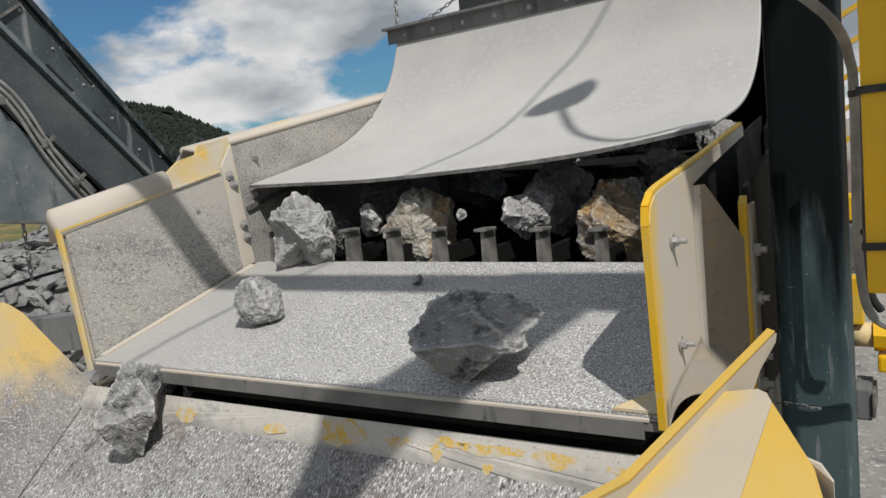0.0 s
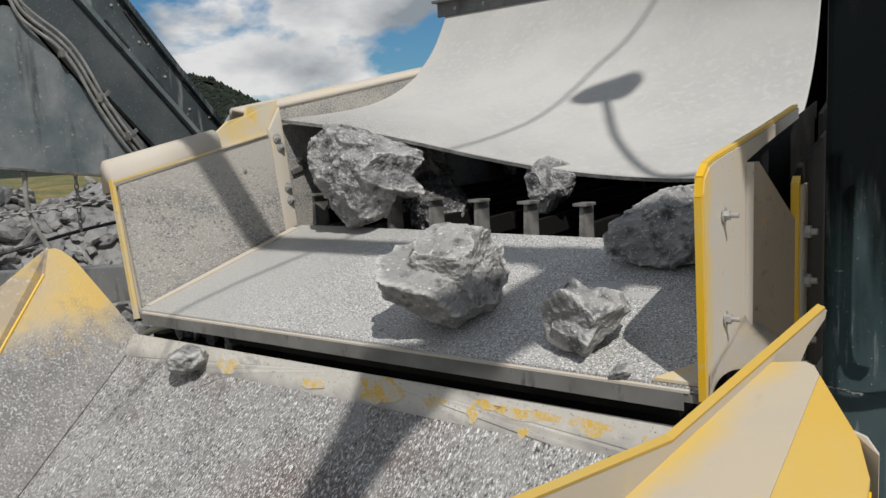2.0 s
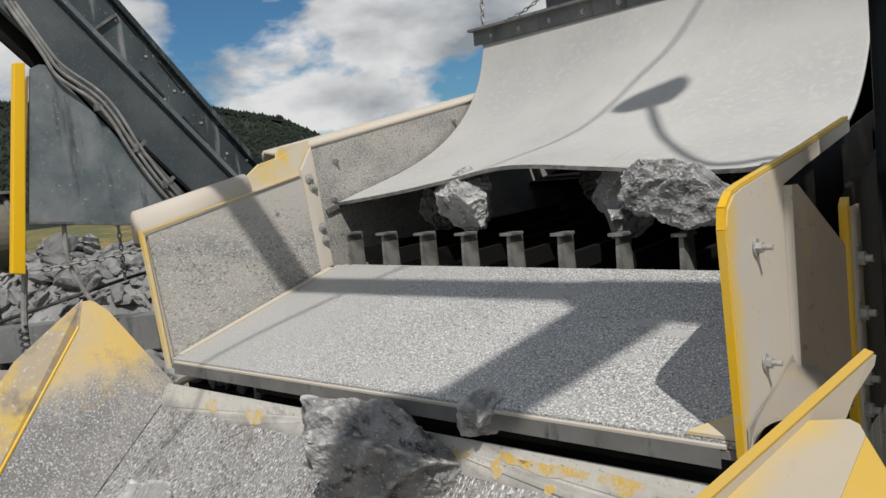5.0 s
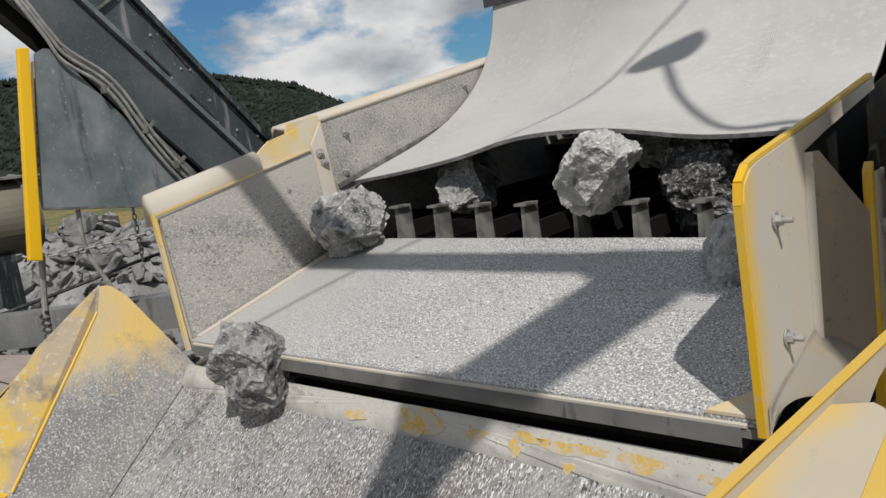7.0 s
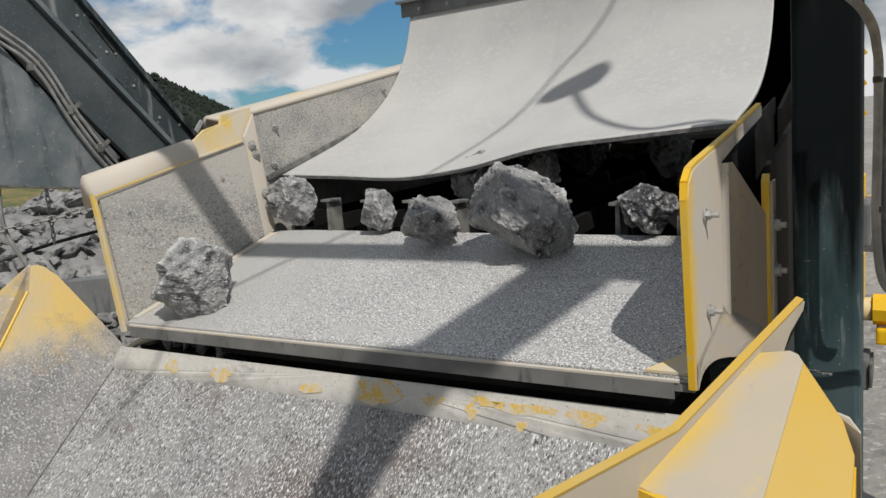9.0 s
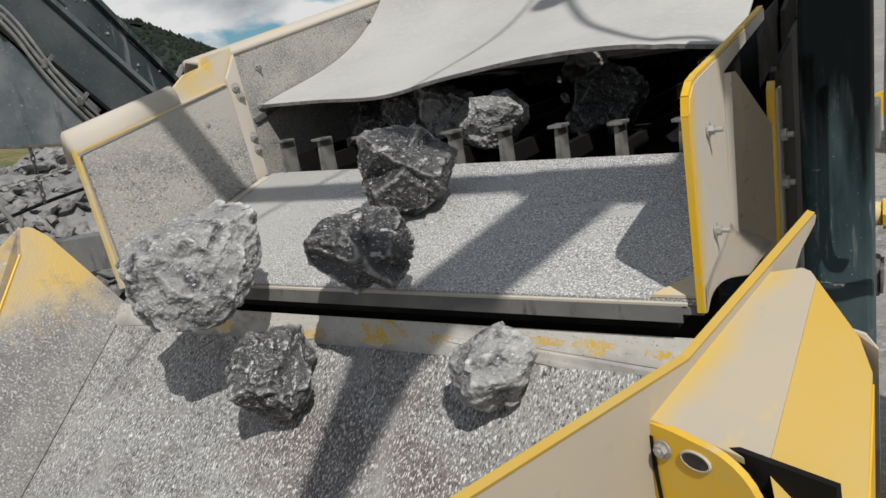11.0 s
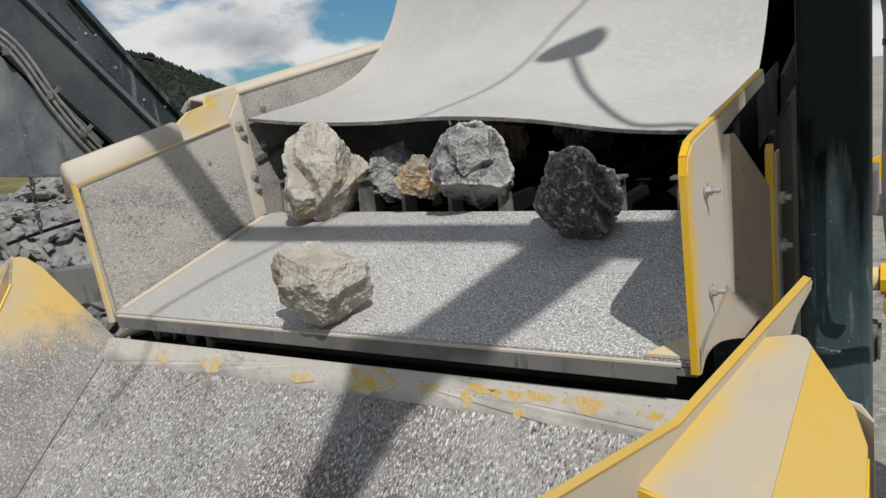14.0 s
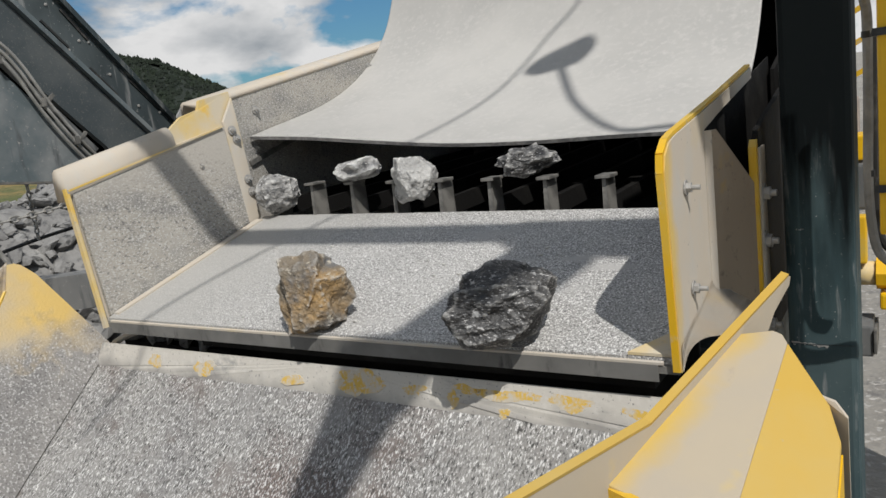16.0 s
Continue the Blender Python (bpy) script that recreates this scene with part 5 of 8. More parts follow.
def build_rubble():
    rnd = random.Random(11)
    bm = bmesh.new()
    bmesh.ops.create_grid(bm, x_segments=60, y_segments=60, size=1)

    def height(x, y):
        d = math.hypot((x + 3.9) / 3.3, (y - 2.0) / 3.9)
        e = math.hypot((x + 2.15) / 1.15, (y + 0.4) / 1.3)
        return -2.65 + max(2.85 * max(0.0, 1 - d ** 2.2), 2.86 * max(0.0, 1 - e ** 2.2)) + 0.22 * noise.fractal(Vector((x * 1.3, y * 1.3, 3)), 1.0, 2.0, 4) * (min(d, e) < 1.05)

    for v in bm.verts:
        x, y = -3.9 + v.co.x * 3.5, 2.0 + v.co.y * 4.1
        v.co = Vector((x, y, height(x, y)))
    pile = tagged(part("rubble_heap", bm, stone_r), "heap of broken grey quarry stone behind the conveyor", "rubble", kind="stuff")
    shapes = [stone_mesh("stone", 0.15 * rnd.uniform(0.8, 1.5), 0.15 * rnd.uniform(0.6, 1.1), 0.15 * rnd.uniform(0.3, 0.7), 700 + k, stone_r, 2, 0.05) for k in range(12)]
    count = 0
    while count < 290:
        x, y = (rnd.uniform(-4.2, -1.0), rnd.uniform(-1.2, 4.2)) if count < 215 else (rnd.uniform(-2.2, -1.3), rnd.uniform(-0.9, 0.5))
        z = height(x, y)
        if z < -1.9:
            continue
        o = new("stone", shapes[rnd.randrange(12)])
        s = rnd.choice((0.35, 0.45, 0.5, 0.6, 0.7, 0.9, 1.2))
        o.matrix_basis = pose(x, y, z + 0.03, rnd.uniform(-35, 35), rnd.uniform(-35, 35), rnd.uniform(0, 360)) @ Matrix.Scale(s, 4)
        o.parent = pile
        count += 1
    fine = stone_mesh("shard", 0.09, 0.06, 0.028, 640, stone_r, 1, 0.05)
    base, tris = [v.co.copy() for v in fine.vertices], [tuple(p.vertices) for p in fine.polygons]
    verts, faces = [], []
    while len(verts) < 1900 * len(base):
        x, y = rnd.uniform(-4.4, -0.9), rnd.uniform(-1.4, 4.4)
        z = height(x, y)
        if z < -2.2:
            continue
        m = pose(x, y, z + rnd.uniform(0.0, 0.05), rnd.uniform(-50, 50), rnd.uniform(-50, 50), rnd.uniform(0, 360)) @ Matrix.Scale(rnd.choice((0.35, 0.5, 0.7, 0.9, 1.2)), 4)
        o = len(verts)
        verts += [m @ c for c in base]
        faces += [tuple(o + q for q in f) for f in tris]
    me = bpy.data.meshes.new("rubble_shards")
    me.from_pydata(verts, [], faces)
    me.materials.append(stone_r)
    tagged(new("rubble_shards", me), "flat sharp shards of grey quarry stone on the heap", "rubble", kind="stuff")
    # a few small stones caught below the tray
    small = thing("caught_stones", "small broken stones caught on the ledge below the tray", "stones")
    for k in range(14):
        o = new("stone", shapes[k % 12])
        o.parent = small
        o.matrix_basis = pose(-0.03 + 0.03 * k, 0.10 + 0.025 * (k % 3), -0.088 + 0.012 * (k % 2), 20 * k, 35 * k, 50 * k) @ Matrix.Scale(0.26, 4)
    # Ledge coloured near-black to carry the shade of the gap
    part("ledge", box(-0.08, 0.44, 0.088, 0.30, -0.16, -0.112), shade_mark_black, small)


# ---- overhead frame and work lamp, known by their shadows ----
def lifted(p, k):
    return Vector(p) + SUN * k


def build_overhead():
    t = thing("overhead_frame", "dark steel overhead frame of the machine", "frame")
    H = 3.5
    part("cross_member", beam(lifted((-0.5, 0.555, 0.14), H), lifted((1.68, 0.545, 0.13), H), 0.125, 0.02, SUN), dark_steel, t)
    part("cross_plate", prism([lifted((1.19, 0.46, 0.116), H), lifted((1.5, 0.395, 0.10), H), lifted((1.66, 0.39, 0.1), H), lifted((1.66, 0.62, 0.15), H), lifted((1.19, 0.62, 0.15), H)], SUN * 0.02), dark_steel, t)
    part("boom", prism([lifted((1.235, 0.47, 0.118), H), lifted((1.505, 0.39, 0.098), H), lifted((1.37, -0.03, -0.007), H), lifted((1.205, 0.03, -0.125), H), lifted((1.13, -0.04, -0.19), H), lifted((1.06, -0.30, -0.40), H), lifted((0.93, -0.45, -0.52), H), lifted((0.91, -0.02, -0.18), H), lifted((0.9, 0.05, -0.125), H), lifted((1.115, 0.02, 0.005), H)], SUN * 0.02), dark_steel, t)
    a = lifted((1.62, 0.55, 0.14), H)
    part("mast", beam(lifted((1.62, 0.53, 0.1), H), lifted((2.95, -0.626, 0.1), 2.69), 0.15, 0.03, SUN), dark_steel, t)
    part("mast_foot", box(4.15, 4.29, -1.80, -1.66, -2.62, 2.24), dark_steel, t)
    w = thing("work_lamp", "work lamp on a bent arm with a hanging cable", "lamp")
    c = lifted((0.999, 1.509, 0.694), H)
    e0, e1 = lifted((0.851, 1.502, 0.686), H), lifted((1.143, 1.522, 0.71), H)
    along = (e1 - e0) / 2
    wide = SUN.cross(along).normalized() * 0.092
    lean = 0.35 if wide.z > 0 else -0.35
    outline = [(-1.0, 0.05), (-0.72, 0.62), (-0.35, 0.86), (0.5, 0.92), (0.66, 1.05), (0.80, 0.92), (0.98, 0.5), (1.02, 0.1), (0.8, -0.55), (0.62, -0.78), (-0.5, -0.72), (-0.9, -0.35)]
    bm = prism([c + along * u + wide * (v + lean * u) for u, v in outline], SUN * 0.06)
    bmesh.ops.bevel(bm, geom=bm.edges[:], offset=0.008, segments=2, affect="EDGES")
    part("lamp_head", bm, hose_black, w)
    part("arm", tube(smooth_path([c, lifted((1.065, 1.399, 0.637), H), lifted((1.236, 1.125, 0.55), H), lifted((1.463, 0.884, 0.502), H), lifted((1.7, 0.86, 0.50), H), a]), 0.016), hose_black, w)
    part("cable", tube(smooth_path([lifted((1.17, 1.83, 1.2), H), lifted((1.141, 1.797, 1.093), H), lifted((1.004, 1.719, 0.892), H), lifted((0.884, 1.611, 0.765), H), lifted((0.784, 1.264, 0.584), H), lifted((0.696, 0.833, 0.492), H), lifted((0.45, 0.62, 0.3), H), lifted((0.2, 0.15, 0.04), H), lifted((0.05, -0.2, -0.3), H)]), 0.007), hose_black, w)


build_ground()
build_hills()
for k, (x, y, h) in enumerate(((7.5, 75, 6), (10.5, 78, 7), (13, 74, 5.5), (5, 82, 6.5), (-46, 62, 7), (-50, 60, 6), (-42, 66, 6))):
    build_tree(x, y, -3.0, h, k + 1)
build_feeder()
belt = build_curtain()
a0 = curtain_point(0, 0)
chain(a0 + Vector((0.02, -0.02, 0.05)), a0 + Vector((0.03, 0.0, 0.55)), 0.0, 16)
chain(a0 + Vector((0.04, -0.02, 0.05)), a0 + Vector((0.42, 0.03, 0.17)), 0.035, 16)
chain(a0 + Vector((0.44, 0.03, 0.17)), a0 + Vector((1.0, 0.1, 0.34)), 0.05, 18)
build_hopper()
build_post()
build_right()
build_conveyor()
build_rubble()
build_overhead()


def build_chips():
    rnd = random.Random(21)
    bm = bmesh.new()
    for k in range(66):
        if k < 54:
            x, y = rnd.uniform(0.03, 1.76), rnd.uniform(0.02, 0.66)
            p = on_tray(x, y, 0.002)
        else:
            x, y = rnd.uniform(0.0, 1.7), rnd.uniform(0.01, 0.07)
            p = Vector((x, y, -0.163 + 0.63 * y + 0.004))
        r = rnd.choice((0.0015, 0.002, 0.003, 0.004, 0.006))
        bmesh.ops.create_icosphere(bm, subdivisions=1, radius=r, matrix=Matrix.Translation(p) @ Matrix.Diagonal((rnd.uniform(0.7, 1.6), rnd.uniform(0.7, 1.3), 0.6, 1)))
    tagged(part("stone_chips", bm, stone_g), "small stone chips scattered on the tray and lip", "stone chips", kind="stuff")


build_chips()

# ---- falling stones: kind, half width, half height ----
KINDS = [
    ("g", 0.089, 0.138),
    ("g", 0.079, 0.079),
    ("g", 0.153, 0.106),
    ("l", 0.142, 0.144),
    ("d", 0.162, 0.109),
    ("g", 0.070, 0.051),
    ("t", 0.160, 0.133),
    ("b", 0.157, 0.149),
    ("g", 0.110, 0.100),
    ("g", 0.109, 0.101),
    ("l", 0.164, 0.131),
    ("g", 0.100, 0.084),
    ("g", 0.219, 0.181),
    ("g", 0.182, 0.101),
    ("g", 0.103, 0.092),
    ("d", 0.138, 0.148),
    ("l", 0.093, 0.101),
    ("g", 0.105, 0.103),
    ("b", 0.076, 0.081),
    ("l", 0.133, 0.123),
    ("g", 0.042, 0.037),
    ("g", 0.217, 0.112),
    ("d", 0.149, 0.159),
    ("g", 0.056, 0.056),
    ("g", 0.115, 0.097),
    ("g", 0.132, 0.143),
    ("d", 0.155, 0.144),
    ("g", 0.101, 0.091),
    ("l", 0.130, 0.118),
    ("g", 0.140, 0.137),
    ("g", 0.128, 0.105),
    ("l", 0.086, 0.117),
    ("d", 0.151, 0.131),
    ("g", 0.135, 0.130),
    ("g", 0.081, 0.066),
    ("g", 0.089, 0.108),
    ("g", 0.168, 0.131),
    ("d", 0.076, 0.097),
    ("g", 0.102, 0.101),
    ("g", 0.198, 0.153),
    ("d", 0.129, 0.092),
    ("d", 0.152, 0.141),
    ("d", 0.159, 0.156),
    ("d", 0.122, 0.130),
    ("g", 0.153, 0.135),
    ("g", 0.101, 0.129),
    ("d", 0.138, 0.154),
    ("t", 0.130, 0.115),
    ("d", 0.037, 0.038),
    ("t", 0.185, 0.166),
    ("b", 0.081, 0.096),
    ("g", 0.144, 0.149),
    ("d", 0.129, 0.116),
    ("g", 0.112, 0.082),
    ("g", 0.119, 0.109),
    ("b", 0.106, 0.105),
    ("d", 0.129, 0.091),
    ("g", 0.090, 0.082),
    ("g", 0.088, 0.044),
    ("l", 0.081, 0.081),
    ("d", 0.108, 0.053),
    ("g", 0.023, 0.018),
    ("d", 0.023, 0.015),
    ("d", 0.016, 0.011),
    ("g", 0.026, 0.011),
    ("g", 0.027, 0.016),
    ("d", 0.025, 0.015),
    ("g", 0.021, 0.014),
    ("g", 0.018, 0.017),
    ("g", 0.107, 0.091),
    ("g", 0.110, 0.094),
    ("l", 0.129, 0.109),
    ("g", 0.125, 0.106),
    ("l", 0.090, 0.076),
    ("g", 0.110, 0.094),
    ("l", 0.080, 0.068),
    ("l", 0.112, 0.095),
    ("d", 0.127, 0.108),
    ("g", 0.102, 0.087),
]
LOOKS = {"g": (stone_g, "angular grey limestone block tumbling down the tray"), "l": (stone_l, "pale grey limestone block with white crystals"),
         "d": (stone_d, "dark grey limestone block with white veins"), "t": (stone_t, "tan and cream limestone block"), "b": (stone_b, "rust stained brown limestone block")}
stones = []
for i, (kind, w, h) in enumerate(KINDS):
    mat, label = LOOKS[kind]
    rnd = random.Random(100 + i)
    o = new("rock", stone_mesh("rock", w, 0.5 * (w + h) * rnd.uniform(0.85, 1.05), h, 300 + i, mat, 6 if w * h > 0.009 else 5 if w * h > 0.004 else 4 if w * h > 0.0015 else 3, 0.13))
    stones.append(tagged(o, label, "rock", "falling rocks"))


# ---- motion of the belt and the stones ----
def go(i, *rows):
    base = min(rows, key=lambda r: abs(r[2] - 0.15))[4:]
    walk(stones[i], [(t, pose(x, y, z, rx - base[0], ry - base[1], rz - base[2] + 32)) for t, x, y, z, rx, ry, rz in rows])


def motions():
    stations = (-0.1, 0.2, 0.5, 0.8, 1.1, 1.4, 1.72)
    heights = [
        (0.0, 0.489, 0.478, 0.467, 0.468, 0.474, 0.490, 0.525),
        (0.5, 0.492, 0.468, 0.479, 0.482, 0.462, 0.421, 0.396),
        (1.0, 0.585, 0.560, 0.546, 0.537, 0.496, 0.443, 0.439),
        (1.5, 0.627, 0.586, 0.544, 0.470, 0.400, 0.373, 0.383),
        (2.0, 0.609, 0.562, 0.498, 0.421, 0.354, 0.318, 0.313),
        (2.5, 0.458, 0.472, 0.483, 0.453, 0.387, 0.374, 0.440),
        (3.0, 0.431, 0.456, 0.476, 0.476, 0.435, 0.421, 0.495),
        (3.5, 0.454, 0.436, 0.420, 0.460, 0.427, 0.393, 0.456),
        (4.0, 0.433, 0.459, 0.480, 0.492, 0.466, 0.420, 0.404),
        (4.5, 0.426, 0.426, 0.455, 0.491, 0.478, 0.435, 0.413),
        (4.7, 0.426, 0.445, 0.470, 0.498, 0.467, 0.428, 0.419),
        (7.0, 0.402, 0.420, 0.449, 0.491, 0.480, 0.422, 0.406),
        (7.5, 0.460, 0.442, 0.437, 0.479, 0.488, 0.442, 0.429),
        (8.0, 0.487, 0.483, 0.494, 0.512, 0.500, 0.474, 0.467),
        (8.5, 0.430, 0.410, 0.424, 0.470, 0.500, 0.467, 0.428),
        (9.0, 0.399, 0.378, 0.356, 0.382, 0.438, 0.458, 0.473),
        (9.2, 0.386, 0.360, 0.352, 0.385, 0.427, 0.450, 0.470),
        (11.3, 0.478, 0.458, 0.432, 0.461, 0.484, 0.479, 0.430),
        (11.5, 0.491, 0.466, 0.435, 0.459, 0.479, 0.477, 0.441),
        (12.0, 0.478, 0.434, 0.400, 0.407, 0.434, 0.443, 0.405),
        (12.5, 0.474, 0.438, 0.414, 0.414, 0.410, 0.382, 0.349),
        (13.0, 0.514, 0.495, 0.481, 0.486, 0.463, 0.407, 0.358),
        (13.5, 0.625, 0.570, 0.500, 0.470, 0.448, 0.405, 0.370),
        (14.0, 0.562, 0.520, 0.496, 0.487, 0.450, 0.386, 0.348),
        (14.5, 0.467, 0.442, 0.422, 0.433, 0.417, 0.371, 0.340),
        (15.0, 0.415, 0.406, 0.402, 0.421, 0.409, 0.370, 0.355),
        (15.5, 0.457, 0.421, 0.384, 0.372, 0.378, 0.345, 0.315),
        (16.0, 0.503, 0.472, 0.428, 0.387, 0.366, 0.358, 0.343),
    ]
    def smooth_height(x, zs):
        """A smooth line through the heights at the stations, and its slope."""
        k = min(max(sum(q <= x for q in stations) - 1, 0), len(stations) - 2)
        h = stations[k + 1] - stations[k]
        g = [(zs[min(q + 1, 6)] - zs[max(q - 1, 0)]) / (stations[min(q + 1, 6)] - stations[max(q - 1, 0)]) for q in (k, k + 1)]
        u = (x - stations[k]) / h
        d = zs[k + 1] - zs[k]
        c2, c3 = 3 * d - h * (2 * g[0] + g[1]), h * (g[0] + g[1]) - 2 * d
        return zs[k] + h * g[0] * u + c2 * u * u + c3 * u ** 3, (h * g[0] + 2 * c2 * u + 3 * c3 * u * u) / h

    for i, o in enumerate(belt):
        u = (i + 0.5) / STRIPS
        x = -0.085 + u * 1.815
        hinge, tip = curtain_point(u, 0), curtain_point(u, len(PROFILE) - 1)
        arm = tip - hinge
        rows = []
        for t, *zs in heights:
            z, tilt = smooth_height(x, zs)
            turn = (z - tip.z) / arm.y
            rows.append((t, Matrix.Translation(hinge) @ Matrix.Rotation(turn, 4, "X") @ Matrix.Rotation(0.75 * math.atan(tilt), 4, arm.normalized())))
        walk(o, rows)
    go(0, (0,0.293,-0.071,-0.101,27,216,60), (0.09,0.293,-0.231,-0.233,40,211,62), (0.18,0.293,-0.471,-0.425,60,203,64), (0.27,0.293,-0.791,-0.681,82,195,67), (0.62,0.3,-0.95,-1.25,105,186,70), (16,0.3,-0.95,-1.25,105,186,70))
    go(1, (0,0.482,0.276,0.136,338,188,39), (0.2,0.619,-0.03,0.054,305,192,41), (0.29,0.669,-0.337,-0.352,272,196,44), (0.38,0.719,-0.723,-0.661,240,201,46), (0.47,0.769,-1.189,-1.034,207,205,48), (0.82,0.429,-1.054,-0.9,174,209,51), (16,0.429,-1.054,-0.9,174,209,51))
    go(2, (0,1.361,0.09,0.116,230,145,234), (0.2,1.306,0.004,-0.016,225,150,246), (0.29,1.279,-0.136,-0.14,219,157,260), (0.38,1.252,-0.356,-0.316,211,166,281), (0.47,1.224,-0.656,-0.556,202,178,306), (0.56,1.197,-1.036,-0.86,192,190,332), (0.91,0.559,-1.158,-0.55,182,202,358), (16,0.559,-1.158,-0.55,182,202,358))
    go(3, (0,0.269,0.734,0.287,64,135,181), (0.5,0.518,0.105,0.133,82,112,186), (0.8,0.31,-0.166,-0.134,100,88,191), (0.89,0.26,-0.346,-0.291,113,71,195), (0.98,0.25,-0.606,-0.5,130,49,200), (1.07,0.25,-0.946,-0.772,148,25,205), (1.42,0.688,-1.262,-1.25,166,2,211), (16,0.688,-1.262,-1.25,166,2,211))
    go(4, (0,0.147,0.991,0.287,225,322,131), (0.5,0.09,0.57,0.247,238,293,130), (0.8,0.284,0.224,0.156,251,263,130), (1,0.289,0.038,0.123,259,247,130), (1.2,0.059,0.012,0.024,268,226,130), (1.29,0.25,-0.128,-0.128,279,202,130), (1.38,0.25,-0.348,-0.304,289,178,130), (1.47,0.25,-0.648,-0.544,302,149,129), (1.56,0.25,-1.028,-0.848,316,119,129), (1.91,0.818,-1.365,-0.9,329,89,129), (16,0.818,-1.365,-0.9,329,89,129))
    go(5, (0,0.434,0.922,0.307,66,331,155), (0.5,0.173,0.771,0.246,94,324,190), (1,0.163,0.769,0.257,95,323,191), (1.5,0.145,0.769,0.253,97,323,193), (2,0.276,-0.037,-0.131,128,315,232), (2.09,0.302,-0.36,-0.391,160,307,271), (2.18,0.328,-0.763,-0.713,192,299,310), (2.53,0.947,-1.019,-0.55,223,291,349), (16,0.947,-1.019,-0.55,223,291,349))
    go(6, (0,0.622,0.99,0.257,146,119,206), (0.5,0.635,0.729,0.312,171,146,213), (0.8,0.658,0.436,0.227,200,176,221), (1,0.601,0.198,0.172,224,201,228), (1.2,0.532,-0.002,0.122,244,222,233), (1.29,0.497,-0.201,-0.173,278,257,242), (1.38,0.462,-0.481,-0.397,311,292,252), (1.47,0.427,-0.841,-0.685,344,326,261), (1.82,1.076,-1.123,-1.25,377,361,270), (16,1.076,-1.123,-1.25,377,361,270))
    go(7, (0,1.381,0.988,0.241,30,215,88), (0.5,1.506,0.512,0.249,53,253,90), (0.8,1.515,0.339,0.21,64,272,90), (1,1.583,0.085,0.149,81,301,92), (1.09,1.531,0.015,0.056,89,315,92), (1.18,1.5,-0.125,-0.104,103,338,93), (1.27,1.474,-0.345,-0.28,121,369,94), (1.36,1.448,-0.645,-0.52,144,407,96), (1.45,1.422,-1.025,-0.824,166,445,97), (1.8,1.206,-1.227,-0.9,185,478,98), (16,1.206,-1.227,-0.9,185,478,98))
    go(8, (0,1.092,0.952,0.308,217,23,194), (0.5,0.892,0.753,0.271,188,32,184), (0.8,0.95,0.42,0.187,153,43,171), (1,0.928,0.249,0.152,135,49,164), (1.2,0.918,0.096,0.114,119,54,158), (1.29,0.913,-0.056,-0.1,92,62,148), (1.38,0.909,-0.289,-0.286,62,71,137), (1.47,0.904,-0.601,-0.536,26,82,124), (1.56,0.899,-0.994,-0.85,-9,93,111), (1.91,1.335,-1.331,-0.55,-45,104,98), (16,1.335,-1.331,-0.55,-45,104,98))
    go(9, (0,0.228,1.312,0.382,276,17,40), (0.5,0.198,0.952,0.307,294,19,46), (1,0.478,0.653,0.257,312,20,53), (1.2,0.483,0.48,0.208,321,21,57), (1.5,0.411,0.055,0.089,338,22,64), (1.6,0.2,0.012,-0.038,351,23,69), (1.69,0.25,-0.128,-0.157,361,24,72), (1.78,0.25,-0.348,-0.333,375,25,78), (1.87,0.25,-0.648,-0.573,393,27,85), (1.96,0.25,-1.028,-0.877,410,28,92), (2.31,0.365,-0.985,-1.25,428,30,98), (16,0.365,-0.985,-1.25,428,30,98))
    go(10, (0,1.014,1.353,0.337,304,176,292), (0.5,1.044,0.993,0.26,305,217,308), (1,1.037,0.96,0.345,305,217,308), (1.5,1.145,0.559,0.269,306,258,324), (2,1.138,0.115,0.151,307,299,340), (2.4,0.762,-0.247,-0.207,308,340,356), (2.49,0.712,-0.428,-0.353,308,368,367), (2.58,0.662,-0.689,-0.562,309,408,382), (2.67,0.612,-1.03,-0.835,310,449,398), (3.02,0.494,-1.088,-0.9,311,466,405), (16,0.494,-1.088,-0.9,311,466,405))
    go(11, (0,1.352,1.582,0.378,54,131,312), (0.5,1.382,1.122,0.359,39,101,309), (1,1.412,0.762,0.344,25,72,306), (1.5,1.516,0.508,0.203,12,45,304), (2,1.529,0.086,0.093,-2,15,301), (2.2,1.48,-0.003,-0.065,-10,-1,300), (2.29,1.455,-0.143,-0.183,-18,-16,299), (2.38,1.431,-0.363,-0.359,-29,-41,297), (2.47,1.406,-0.663,-0.599,-44,-70,294), (2.56,1.381,-1.043,-0.903,-58,-100,291), (2.91,0.624,-1.192,-0.55,-72,-130,289), (16,0.624,-1.192,-0.55,-72,-130,289))
    go(12, (0,0.346,1.854,0.469,141,223,157), (0.5,0.316,1.394,0.298,118,214,149), (1,0.286,1.034,0.219,95,206,142), (1.5,0.181,1.034,0.219,89,203,139), (2,0.371,0.722,0.389,66,195,132), (2.5,0.292,0.417,0.268,44,187,124), (2.8,0.308,0.1,0.191,22,179,117), (3,0.131,-0.013,0.153,8,174,112), (3.2,0.066,-0.271,-0.168,-15,166,104), (3.29,0.25,-0.529,-0.379,-38,157,97), (3.38,0.25,-0.867,-0.65,-61,149,89), (3.73,0.753,-1.296,-1.25,-84,140,81), (16,0.753,-1.296,-1.25,-84,140,81))
